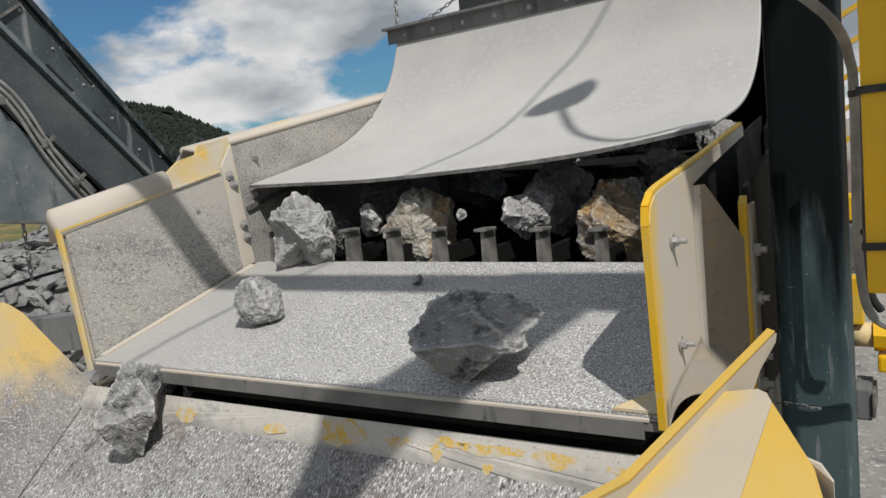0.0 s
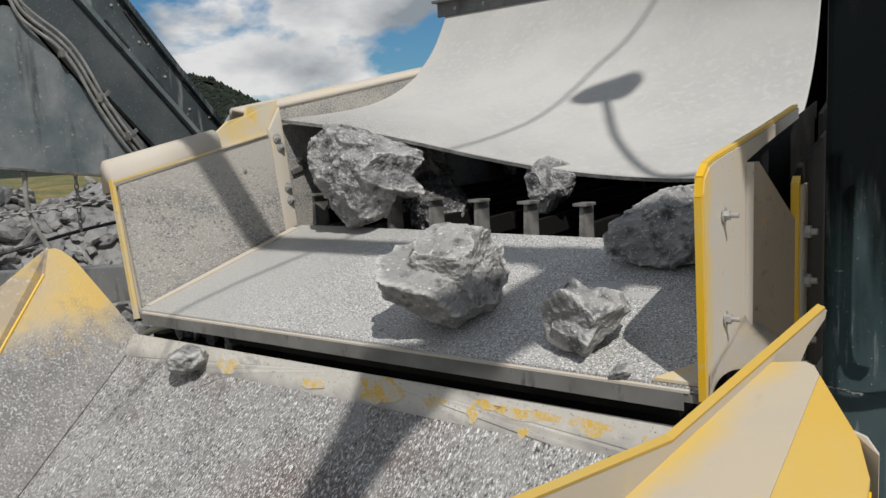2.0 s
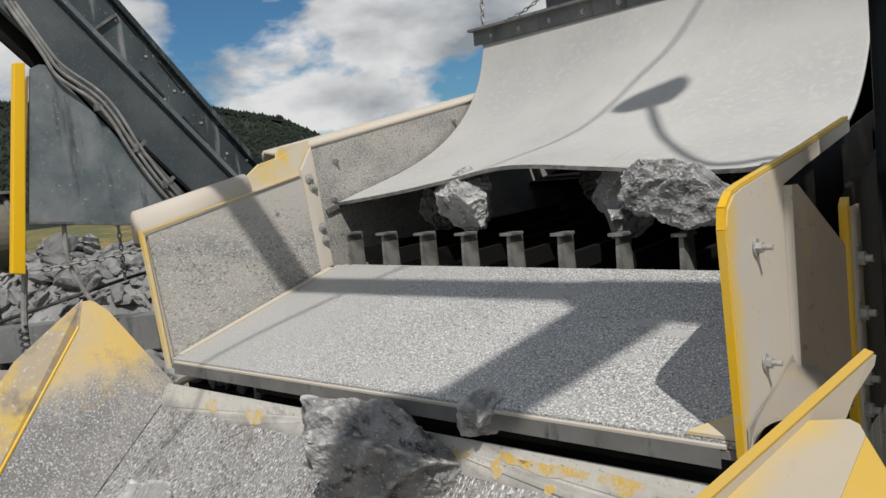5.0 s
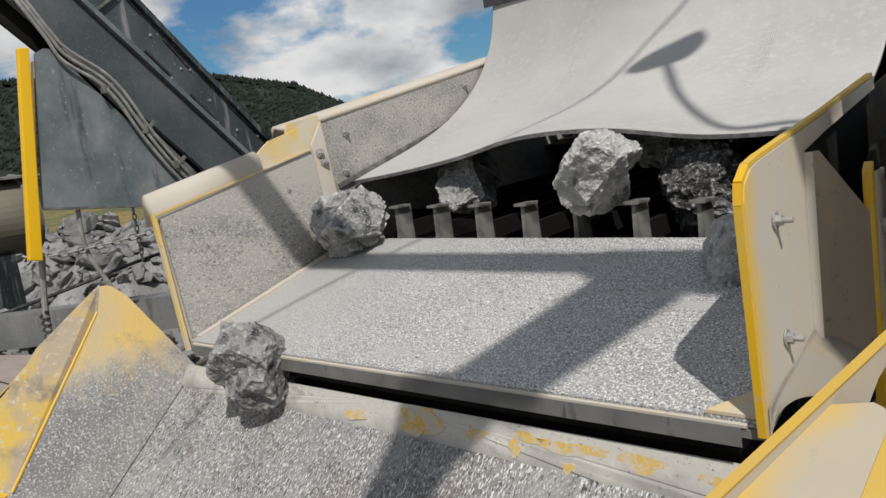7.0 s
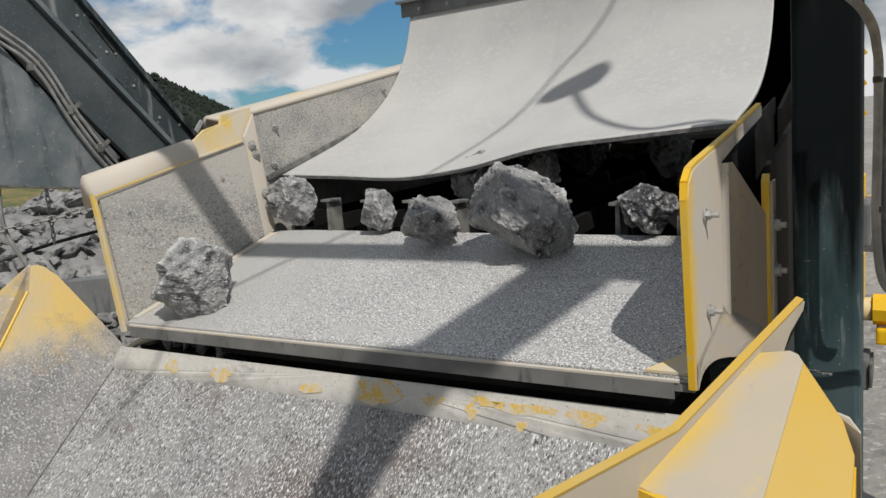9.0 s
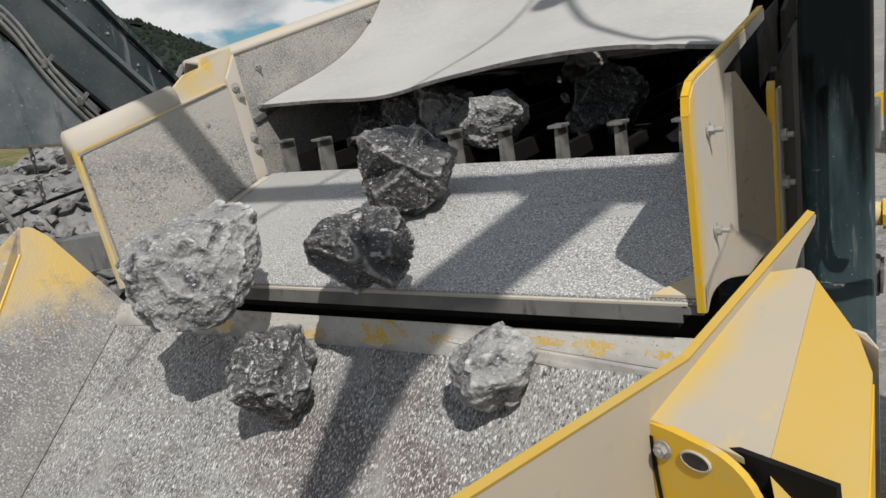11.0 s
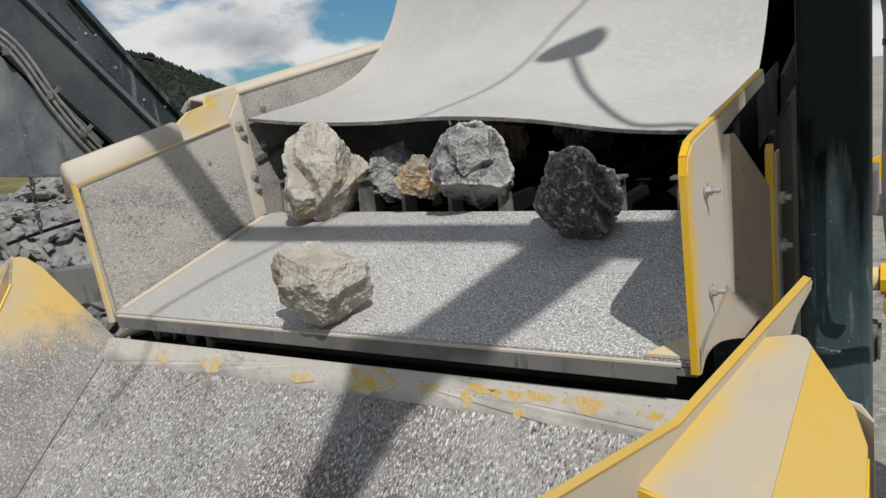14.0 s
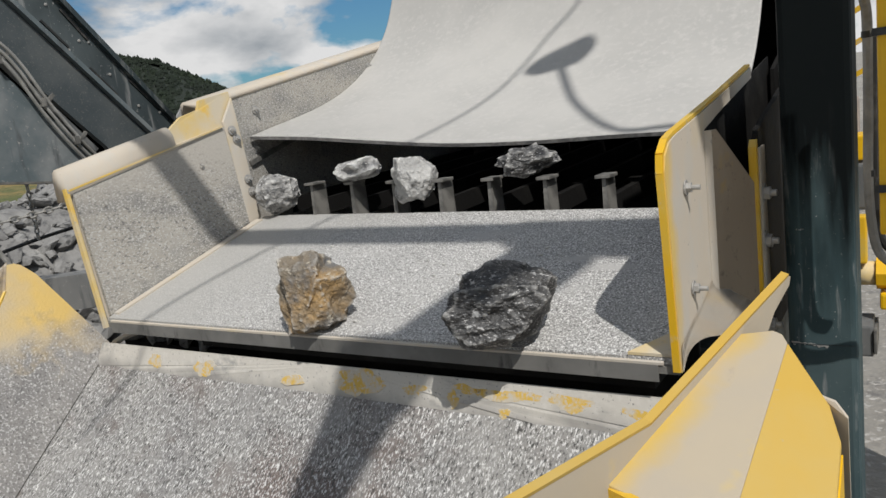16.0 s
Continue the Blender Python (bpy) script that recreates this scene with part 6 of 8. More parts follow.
    go(13, (0,1.458,2.287,0.415,325,353,224), (0.5,1.488,1.827,0.415,285,375,242), (1,1.518,1.367,0.351,245,397,259), (1.5,1.548,1.007,0.238,205,420,276), (2,1.562,0.568,0.214,165,442,293), (2.5,1.546,-0.005,0.054,125,465,310), (2.7,1.48,-0.104,-0.1,103,477,320), (2.79,1.447,-0.244,-0.218,81,489,329), (2.88,1.415,-0.464,-0.394,49,507,343), (2.97,1.382,-0.764,-0.634,9,529,360), (3.32,0.882,-0.95,-0.9,-31,552,377), (16,0.882,-0.95,-0.9,-31,552,377))
    go(14, (0,0.905,2.687,0.383,297,125,21), (0.5,0.935,2.227,0.383,308,89,46), (1,0.965,1.767,0.383,319,53,71), (1.5,0.995,1.307,0.383,330,17,96), (2,1.025,0.947,0.312,340,-19,121), (2.5,1.043,0.607,0.231,351,-55,146), (2.8,0.896,0.328,0.161,361,-89,169), (3,0.862,0.063,0.097,369,-117,188), (3.2,0.647,-0.132,-0.154,380,-153,213), (3.29,0.597,-0.327,-0.324,388,-180,232), (3.38,0.547,-0.602,-0.544,399,-216,257), (3.47,0.497,-0.957,-0.829,410,-252,282), (3.82,1.012,-1.054,-0.55,420,-289,307), (16,1.012,-1.054,-0.55,420,-289,307))
    go(15, (0,0.599,2.721,0.421,286,147,340), (0.5,0.569,2.261,0.421,255,190,336), (1,0.539,1.801,0.421,223,232,333), (1.5,0.509,1.341,0.317,192,275,330), (2,0.479,0.981,0.241,161,317,327), (2.5,0.569,0.981,0.241,153,328,326), (2.8,0.596,0.981,0.241,150,331,325), (3,0.732,0.733,0.317,124,367,323), (3.2,0.728,0.604,0.27,112,384,321), (3.5,0.797,0.085,0.146,80,426,318), (3.6,0.692,-0.017,0.093,66,445,317), (3.69,0.642,-0.222,-0.193,35,488,313), (3.78,0.592,-0.507,-0.42,4,530,310), (3.87,0.542,-0.872,-0.712,-28,572,307), (4.22,1.141,-1.158,-1.25,-59,615,303), (16,1.141,-1.158,-1.25,-59,615,303))
    go(16, (0,0.256,2.7,0.382,275,271,353), (0.5,0.226,2.686,0.382,279,267,349), (1,0.196,2.226,0.382,324,223,302), (1.5,0.166,1.766,0.382,370,179,256), (2,0.15,1.306,0.38,415,134,209), (2.5,0.106,0.946,0.305,461,90,163), (3,0.13,0.753,0.287,486,66,137), (3.2,0.076,0.75,0.322,494,57,128), (3.5,-0.083,0.474,0.196,539,14,83), (3.6,-0.181,0.402,0.18,555,-1,67), (3.69,-0.231,0.258,0.143,575,-21,46), (3.78,-0.281,0.034,0.086,606,-51,15), (3.87,0.25,-0.27,-0.279,651,-95,-32), (3.96,0.25,-0.654,-0.586,697,-139,-78), (4.05,0.25,-1.117,-0.957,742,-183,-125), (4.4,1.271,-1.262,-0.9,788,-227,-171), (16,1.271,-1.262,-0.9,788,-227,-171))
    go(17, (0,0.372,3.05,0.388,196,12,237), (0.5,0.342,2.688,0.388,199,28,231), (1,0.312,2.228,0.388,202,44,225), (1.5,0.282,1.768,0.388,206,60,220), (2,0.252,1.308,0.379,209,76,214), (2.5,0.222,0.948,0.26,212,92,209), (3,0.172,0.948,0.248,213,95,208), (3.5,0.31,0.755,0.29,215,106,204), (3.6,0.287,0.752,0.31,215,107,203), (4,0.277,0.664,0.262,216,112,202), (4.5,0.27,0.331,0.169,220,127,196), (4.7,0.237,0.239,0.161,221,132,195), (4.79,0.221,0.099,0.108,222,139,192), (4.88,0.25,-0.121,-0.153,225,154,187), (4.97,0.25,-0.421,-0.393,229,170,181), (5.06,0.25,-0.801,-0.697,232,186,175), (5.41,0.3,-1.365,-0.55,235,202,170), (16,0.3,-1.365,-0.55,235,202,170))
    go(18, (0,0.648,2.9,0.366,98,342,262), (0.5,0.678,2.9,0.366,94,339,263), (1,0.708,2.67,0.366,63,313,272), (1.5,0.738,2.21,0.366,15,275,284), (2,0.768,1.75,0.366,-32,236,297), (2.5,0.798,1.29,0.366,-80,198,310), (3,0.828,0.93,0.323,-127,159,322), (3.5,0.73,0.764,0.257,-155,137,330), (4,0.723,0.607,0.213,-177,119,335), (4.5,0.829,0.089,0.089,-224,80,348), (4.7,0.677,0.013,-0.046,-253,57,356), (4.79,0.627,-0.127,-0.185,-281,34,363), (4.88,0.577,-0.347,-0.361,-320,3,374), (4.97,0.527,-0.647,-0.601,-367,-36,386), (5.06,0.477,-1.027,-0.905,-415,-74,399), (5.41,0.429,-1.019,-1.25,-462,-112,412), (16,0.429,-1.019,-1.25,-462,-112,412))
    go(19, (0,0.629,2.75,0.409,104,147,281), (0.5,0.599,2.75,0.409,102,150,283), (1,0.569,2.75,0.409,101,154,285), (1.5,0.539,2.709,0.409,99,160,288), (2,0.509,2.249,0.409,85,201,309), (2.5,0.479,1.789,0.409,71,241,330), (3,0.449,1.329,0.339,57,282,352), (3.5,0.419,0.969,0.263,43,323,373), (4,0.519,0.747,0.317,33,352,388), (4.5,0.574,0.467,0.234,21,387,406), (4.7,0.518,0.357,0.196,16,402,414), (4.79,0.49,0.217,0.157,10,419,423), (4.88,0.461,-0.003,-0.033,-1,454,440), (4.97,0.433,-0.303,-0.273,-15,494,461), (5.06,0.405,-0.683,-0.577,-29,535,483), (5.15,0.377,-1.143,-0.945,-43,576,504), (5.5,0.559,-1.123,-0.9,-51,598,515), (16,0.559,-1.123,-0.9,-51,598,515))
    go(20, (0,0.333,2.6,0.333,199,65,147), (0.5,0.303,2.6,0.333,201,69,144), (1,0.273,2.6,0.333,203,73,140), (1.5,0.243,2.515,0.333,210,85,130), (2,0.213,2.055,0.333,235,132,89), (2.5,0.183,1.595,0.333,260,180,48), (3,0.153,1.135,0.333,285,227,7), (3.5,0.123,0.775,0.258,310,274,-34), (4,0.286,0.35,0.104,336,321,-75), (4.09,0.319,0.18,0.077,348,345,-95), (4.18,0.351,-0.07,-0.18,374,392,-136), (4.27,0.384,-0.4,-0.443,399,439,-177), (4.36,0.417,-0.81,-0.771,424,486,-218), (4.71,0.688,-1.227,-0.55,449,533,-259), (16,0.688,-1.227,-0.55,449,533,-259))
    go(21, (0,0.704,2.95,0.432,49,266,300), (0.5,0.734,2.95,0.432,45,269,303), (1,0.764,2.95,0.432,42,272,305), (1.5,0.794,2.773,0.432,21,288,319), (2,0.824,2.313,0.432,-18,320,347), (2.5,0.854,1.853,0.432,-57,351,374), (3,0.884,1.393,0.305,-97,383,402), (3.5,0.914,1.033,0.226,-136,415,429), (4,0.951,1.033,0.226,-141,418,432), (4.5,1.094,0.72,0.337,-180,450,460), (4.7,1.069,0.631,0.308,-191,458,467), (4.79,1.056,0.491,0.248,-208,472,479), (4.88,1.044,0.271,0.193,-234,493,497), (4.97,1.031,-0.029,-0.025,-273,524,525), (5.06,1.018,-0.409,-0.329,-313,556,552), (5.15,1.006,-0.869,-0.697,-352,587,580), (5.5,0.818,-1.331,-1.25,-392,619,607), (16,0.818,-1.331,-1.25,-392,619,607))
    go(22, (0,1.114,2.8,0.431,248,122,160), (0.5,1.144,2.8,0.431,247,125,159), (1,1.174,2.8,0.431,246,128,157), (1.5,1.204,2.729,0.431,243,135,154), (2,1.234,2.269,0.431,230,168,137), (2.5,1.264,1.809,0.431,217,201,121), (3,1.294,1.349,0.308,204,233,104), (3.5,1.324,0.989,0.231,191,266,88), (4,1.494,0.659,0.26,179,299,71), (4.5,1.543,0.225,0.184,166,331,55), (4.7,1.533,0.015,0.134,158,351,45), (4.79,1.5,-0.196,-0.16,145,384,28), (4.88,1.495,-0.486,-0.392,132,417,12), (4.97,1.49,-0.857,-0.689,119,450,-5), (5.32,0.947,-0.985,-0.9,106,482,-21), (16,0.947,-0.985,-0.9,106,482,-21))
    go(23, (0,1.113,2.65,0.348,116,337,331), (0.5,1.143,2.65,0.348,120,339,328), (1,1.173,2.65,0.348,124,342,324), (1.5,1.203,2.65,0.348,128,344,321), (2,1.233,2.65,0.348,132,347,318), (2.5,1.263,2.515,0.348,149,358,302), (3,1.293,2.055,0.348,194,388,262), (3.5,1.323,1.595,0.348,239,418,223), (4,1.353,1.135,0.348,284,447,183), (4.5,1.383,0.775,0.258,329,477,143), (4.7,1.332,0.77,0.242,336,481,137), (4.79,1.307,0.63,0.204,355,493,121), (4.88,1.282,0.41,0.148,384,513,95), (4.97,1.257,0.11,0.073,424,539,60), (5.06,1.232,-0.27,-0.322,469,568,20), (5.15,1.206,-0.73,-0.69,514,598,-20), (5.24,1.181,-1.27,-1.122,559,627,-59), (5.59,1.076,-1.088,-0.55,604,657,-99), (16,1.076,-1.088,-0.55,604,657,-99))
    go(24, (0,0.15,3,0.39,33,201,308), (2.3,0.15,3,0.39,33,201,308), (2.8,0.15,3,0.39,33,201,308), (3.3,0.15,2.792,0.39,55,208,334), (3.8,0.15,2.332,0.39,92,221,378), (4.3,0.15,1.872,0.39,128,235,422), (4.8,0.15,1.412,0.39,165,248,466), (5.3,0.15,0.952,0.311,202,261,509), (5.8,0.15,0.492,0.295,239,274,553), (6.3,0.15,0.032,0.295,276,287,597), (6.8,-0.184,-0.328,-0.313,313,300,641), (6.89,0.25,-0.488,-0.445,350,313,684), (6.98,0.25,-0.728,-0.637,382,325,723), (7.07,0.25,-1.048,-0.893,419,338,766), (7.42,1.206,-1.192,-1.25,456,351,810), (16,1.206,-1.192,-1.25,456,351,810))
    go(25, (0,0.864,2.85,0.417,55,80,120), (2.3,0.864,2.85,0.417,55,80,120), (2.8,0.834,2.85,0.417,53,78,117), (3.3,0.804,2.85,0.417,51,77,113), (3.8,0.774,2.813,0.417,48,74,108), (4.3,0.744,2.353,0.417,24,56,72), (4.8,0.714,1.893,0.417,1,38,35), (5.3,0.684,1.433,0.349,-23,20,-1), (5.8,0.654,0.973,0.244,-46,2,-38), (6.3,0.624,0.513,0.262,-69,-16,-75), (6.8,0.594,0.153,0.117,-93,-34,-111), (7,0.404,-0.026,-0.033,-113,-49,-143), (7.2,0.315,-0.245,-0.213,-132,-65,-174), (7.29,0.27,-0.464,-0.392,-152,-80,-204), (7.38,0.25,-0.763,-0.631,-175,-98,-241), (7.73,1.335,-1.296,-0.9,-198,-116,-277), (16,1.335,-1.296,-0.9,-198,-116,-277))
    go(26, (0,1.089,2.7,0.427,135,11,194), (2.3,1.089,2.7,0.427,135,11,194), (2.8,1.119,2.7,0.427,139,10,195), (3.3,1.149,2.7,0.427,142,10,196), (3.8,1.179,2.653,0.427,149,9,198), (4.3,1.209,2.193,0.427,192,4,209), (4.8,1.239,1.733,0.427,235,-2,221), (5.3,1.269,1.273,0.304,278,-7,233), (5.8,1.299,0.813,0.25,320,-12,245), (6.3,1.329,0.353,0.25,363,-17,257), (6.8,1.359,-0.007,0.043,406,-23,269), (6.89,1.359,-0.167,-0.141,436,-26,277), (6.98,1.359,-0.407,-0.333,474,-31,288), (7.07,1.359,-0.727,-0.589,516,-36,300), (7.16,1.359,-1.127,-0.909,559,-41,312), (7.51,0.365,-0.95,-0.55,602,-47,324), (16,0.365,-0.95,-0.55,602,-47,324))
    go(27, (0,1.32,3.05,0.382,220,336,264), (2.3,1.32,3.05,0.382,220,336,264), (2.8,1.35,3.05,0.382,223,335,268), (3.3,1.38,3.05,0.382,226,333,271), (3.8,1.41,2.673,0.382,257,318,310), (4.3,1.44,2.213,0.382,288,302,349), (4.8,1.47,1.753,0.382,319,286,388), (5.3,1.5,1.293,0.382,350,270,428), (5.8,1.53,0.833,0.307,382,255,467), (6.3,1.56,0.373,0.304,413,239,506), (6.8,1.59,0.013,-0.044,444,223,545), (6.89,1.5,-0.147,-0.182,464,213,571), (6.98,1.5,-0.387,-0.374,492,199,605), (7.07,1.5,-0.707,-0.63,523,183,644), (7.16,1.5,-1.107,-0.95,554,167,683), (7.51,0.494,-1.054,-1.25,585,152,722), (16,0.494,-1.054,-1.25,585,152,722))
    go(28, (0,0.862,2.9,0.405,67,147,265), (2.3,0.862,2.9,0.405,67,147,265), (2.8,0.892,2.9,0.405,65,150,268), (3.3,0.922,2.9,0.405,64,153,271), (3.8,0.952,2.9,0.405,63,156,274), (4.3,0.982,2.9,0.405,61,160,277), (4.8,1.012,2.484,0.405,45,197,312), (5.3,1.042,2.024,0.405,29,234,347), (5.8,1.072,1.564,0.405,13,271,381), (6.3,1.102,1.104,0.296,-3,308,416), (6.8,1.132,0.744,0.383,-19,345,450), (7,1.122,0.742,0.359,-20,348,453), (7.2,1.104,0.738,0.329,-22,351,457), (7.5,1.103,0.445,0.213,-36,385,488), (7.8,1.043,-0.021,0.111,-52,422,522), (7.89,1.023,-0.332,-0.3,-68,459,557), (7.98,1.003,-0.722,-0.613,-84,496,592), (8.07,0.984,-1.193,-0.989,-100,533,626), (8.42,0.624,-1.158,-0.9,-116,570,661), (16,0.624,-1.158,-0.9,-116,570,661))
    go(29, (0,0.404,2.75,0.418,59,83,19), (2.3,0.404,2.75,0.418,59,83,19), (2.8,0.374,2.75,0.418,62,82,18), (3.3,0.344,2.75,0.418,65,80,17), (3.8,0.314,2.75,0.418,68,79,16), (4.3,0.284,2.75,0.418,71,78,15), (4.8,0.254,2.715,0.418,76,76,14), (5.3,0.224,2.255,0.418,110,60,4), (5.8,0.194,1.795,0.418,145,45,-6), (6.3,0.164,1.335,0.326,179,29,-17), (6.8,0.134,0.975,0.25,214,14,-27), (7,0.114,0.639,0.259,247,-1,-37), (7.2,0.144,0.545,0.24,257,-5,-40), (7.5,0.237,0.302,0.183,283,-17,-48), (7.8,0.088,0.257,0.186,298,-24,-52), (8,0.249,-0.021,0.106,331,-38,-62), (8.1,0.275,-0.021,0.093,333,-40,-63), (8.19,0.3,-0.161,-0.148,361,-52,-71), (8.28,0.326,-0.381,-0.324,389,-65,-79), (8.37,0.352,-0.681,-0.564,423,-80,-89), (8.46,0.377,-1.061,-0.868,458,-95,-100), (8.81,0.753,-1.262,-0.55,492,-111,-110), (16,0.753,-1.262,-0.55,492,-111,-110))
    go(30, (0,0.679,2.6,0.398,97,44,164), (2.3,0.679,2.6,0.398,97,44,164), (2.8,0.649,2.6,0.398,95,45,162), (3.3,0.619,2.6,0.398,93,45,160), (3.8,0.589,2.6,0.398,91,46,157), (4.3,0.559,2.6,0.398,89,46,155), (4.8,0.529,2.6,0.398,86,47,152), (5.3,0.499,2.246,0.398,61,53,124), (5.8,0.469,1.786,0.398,35,59,95), (6.3,0.439,1.326,0.382,10,65,67), (6.8,0.409,0.966,0.306,-15,71,38), (7,0.412,0.966,0.306,-16,71,38), (7.2,0.387,0.966,0.271,-19,72,34), (7.5,0.547,0.66,0.27,-44,78,6), (7.8,0.378,0.45,0.208,-64,83,-16), (8,0.541,0.072,0.113,-89,89,-45), (8.1,0.519,-0.009,0.04,-98,91,-54), (8.19,0.496,-0.173,-0.182,-118,96,-76), (8.28,0.474,-0.416,-0.376,-140,101,-102), (8.37,0.452,-0.739,-0.635,-166,107,-130), (8.46,0.429,-1.143,-0.958,-191,113,-159), (8.81,0.882,-1.365,-1.25,-217,119,-187), (16,0.882,-1.365,-1.25,-217,119,-187))
    go(31, (0,1.311,2.95,0.385,184,341,134), (2.5,1.311,2.95,0.385,184,341,134), (3,1.341,2.95,0.385,188,338,134), (3.5,1.371,2.95,0.385,192,334,135), (4,1.401,2.95,0.385,195,330,135), (4.5,1.431,2.734,0.385,222,304,138), (5,1.461,2.274,0.385,266,261,143), (5.5,1.491,1.814,0.385,310,219,147), (6,1.521,1.354,0.352,353,176,152), (6.5,1.551,0.894,0.256,397,134,157), (7,1.581,0.534,0.174,440,91,161), (7.2,1.584,0.347,0.157,464,69,164), (7.5,1.548,-0.025,-0.042,507,26,169), (7.59,1.5,-0.273,-0.278,551,-16,173), (7.68,1.488,-0.601,-0.541,594,-58,178), (7.77,1.476,-1.009,-0.867,638,-101,183), (8.12,1.012,-1.019,-0.9,681,-143,187), (16,1.012,-1.019,-0.9,681,-143,187))
    go(32, (0,1.056,2.8,0.42,216,346,333), (2.5,1.056,2.8,0.42,216,346,333), (3,1.086,2.8,0.42,216,348,337), (3.5,1.116,2.8,0.42,216,351,341), (4,1.146,2.8,0.42,216,353,345), (4.5,1.176,2.8,0.42,216,355,349), (5,1.206,2.723,0.42,217,361,360), (5.5,1.236,2.263,0.42,218,386,405), (6,1.266,1.803,0.42,219,410,451), (6.5,1.296,1.343,0.334,220,435,497), (7,1.326,0.983,0.258,221,460,542), (7.5,1.303,0.983,0.258,221,462,545), (8,1.529,0.485,0.227,222,487,591), (8.4,1.616,-0.002,0.123,223,512,637), (8.5,1.544,-0.06,-0.047,223,525,662), (8.59,1.494,-0.2,-0.178,224,540,688), (8.68,1.444,-0.42,-0.354,225,560,725), (8.77,1.394,-0.72,-0.594,226,585,771), (8.86,1.344,-1.1,-0.898,227,610,816), (9.21,1.141,-1.123,-0.55,228,635,862), (16,1.141,-1.123,-0.55,228,635,862))
    go(33, (0,0.401,2.65,0.413,265,343,338), (3,0.401,2.65,0.413,265,343,338), (3.5,0.371,2.65,0.413,265,345,335), (4,0.341,2.65,0.413,265,346,333), (4.5,0.311,2.65,0.413,265,347,330), (5,0.281,2.65,0.413,265,349,327), (5.5,0.251,2.65,0.413,264,350,325), (6,0.221,2.251,0.413,263,365,294), (6.5,0.191,1.791,0.413,261,381,263), (7,0.161,1.331,0.333,259,396,233), (7.5,0.131,0.971,0.256,257,411,202), (8,0.295,0.743,0.321,256,424,177), (8.5,0.292,0.57,0.248,255,432,160), (8.7,0.101,0.419,0.213,254,443,139), (9,0.224,0.09,0.134,252,458,108), (9.2,0.082,-0.002,0.001,251,468,89), (9.29,0.25,-0.142,-0.139,250,479,66), (9.38,0.25,-0.362,-0.315,248,492,41), (9.47,0.25,-0.662,-0.555,246,507,11), (9.56,0.25,-1.042,-0.859,245,522,-20), (9.91,1.271,-1.227,-1.25,243,538,-51), (16,1.271,-1.227,-1.25,243,538,-51))
    go(34, (0,0.811,3,0.362,157,312,208), (3,0.811,3,0.362,157,312,208), (3.5,0.841,3,0.362,156,309,206), (4,0.871,3,0.362,154,306,203), (4.5,0.901,3,0.362,152,302,201), (5,0.931,3,0.362,150,299,199), (5.5,0.961,2.671,0.362,130,265,175), (6,0.991,2.211,0.362,109,229,149), (6.5,1.021,1.751,0.362,88,193,123), (7,1.051,1.291,0.362,67,157,97), (7.5,1.081,0.931,0.338,45,120,72), (8,0.455,0.931,0.298,24,84,46), (8.5,0.403,0.931,0.319,21,78,42), (8.7,0.43,0.763,0.326,11,61,29), (9,0.533,0.699,0.263,2,47,19), (9.2,0.455,0.673,0.232,-3,37,13), (9.29,0.416,0.533,0.193,-12,22,2), (9.38,0.377,0.313,0.137,-26,-2,-15), (9.47,0.338,0.013,-0.078,-47,-38,-41), (9.56,0.299,-0.367,-0.382,-68,-74,-67), (9.65,0.26,-0.827,-0.75,-90,-111,-92), (10,0.3,-1.331,-0.9,-111,-147,-118), (16,0.3,-1.331,-0.9,-111,-147,-118))
    go(35, (0,0.543,2.85,0.383,45,84,138), (3.5,0.543,2.85,0.383,45,84,138), (4,0.573,2.85,0.383,41,87,137), (4.5,0.603,2.85,0.383,37,90,137), (5,0.633,2.85,0.383,34,93,136), (5.5,0.663,2.85,0.383,30,95,135), (6,0.693,2.691,0.383,10,110,131), (6.5,0.723,2.231,0.383,-34,143,121), (7,0.753,1.771,0.383,-78,175,112), (7.5,0.783,1.311,0.375,-122,208,103), (8,0.813,0.951,0.299,-166,240,94), (8.5,0.753,0.951,0.299,-173,246,92), (8.7,0.754,0.756,0.3,-198,264,87), (9,0.836,0.589,0.238,-222,282,82), (9.2,0.788,0.429,0.205,-244,298,77), (9.29,0.764,0.27,0.146,-265,314,73), (9.38,0.74,0.03,0.086,-296,337,66), (9.47,0.716,-0.289,-0.294,-340,370,57), (9.56,0.692,-0.689,-0.613,-384,402,48), (9.65,0.668,-1.168,-0.997,-428,435,39), (10,0.429,-0.985,-0.55,-472,467,29), (16,0.429,-0.985,-0.55,-472,467,29))
    go(36, (0,0.77,2.7,0.426,204,229,48), (3.5,0.77,2.7,0.426,204,229,48), (4,0.8,2.7,0.426,201,226,52), (4.5,0.83,2.7,0.426,197,223,56), (5,0.86,2.7,0.426,194,221,60), (5.5,0.89,2.7,0.426,191,218,64), (6,0.92,2.7,0.426,187,215,68), (6.5,0.95,2.276,0.426,147,182,115), (7,0.98,1.816,0.426,107,149,161), (7.5,1.01,1.356,0.335,67,116,208), (8,1.04,0.996,0.258,27,83,255), (8.5,1.144,0.736,0.359,-7,55,294), (8.7,0.998,0.726,0.348,-24,41,314), (9,1.188,0.529,0.26,-57,14,352), (9.2,1.21,0.405,0.231,-72,2,369), (9.29,1.221,0.265,0.186,-88,-12,389), (9.38,1.231,0.045,0.13,-114,-33,419), (9.47,1.242,-0.255,-0.213,-155,-66,466), (9.56,1.253,-0.635,-0.517,-195,-99,513), (9.65,1.264,-1.095,-0.885,-235,-132,559), (10,0.559,-1.088,-1.25,-275,-165,606), (16,0.559,-1.088,-1.25,-275,-165,606))
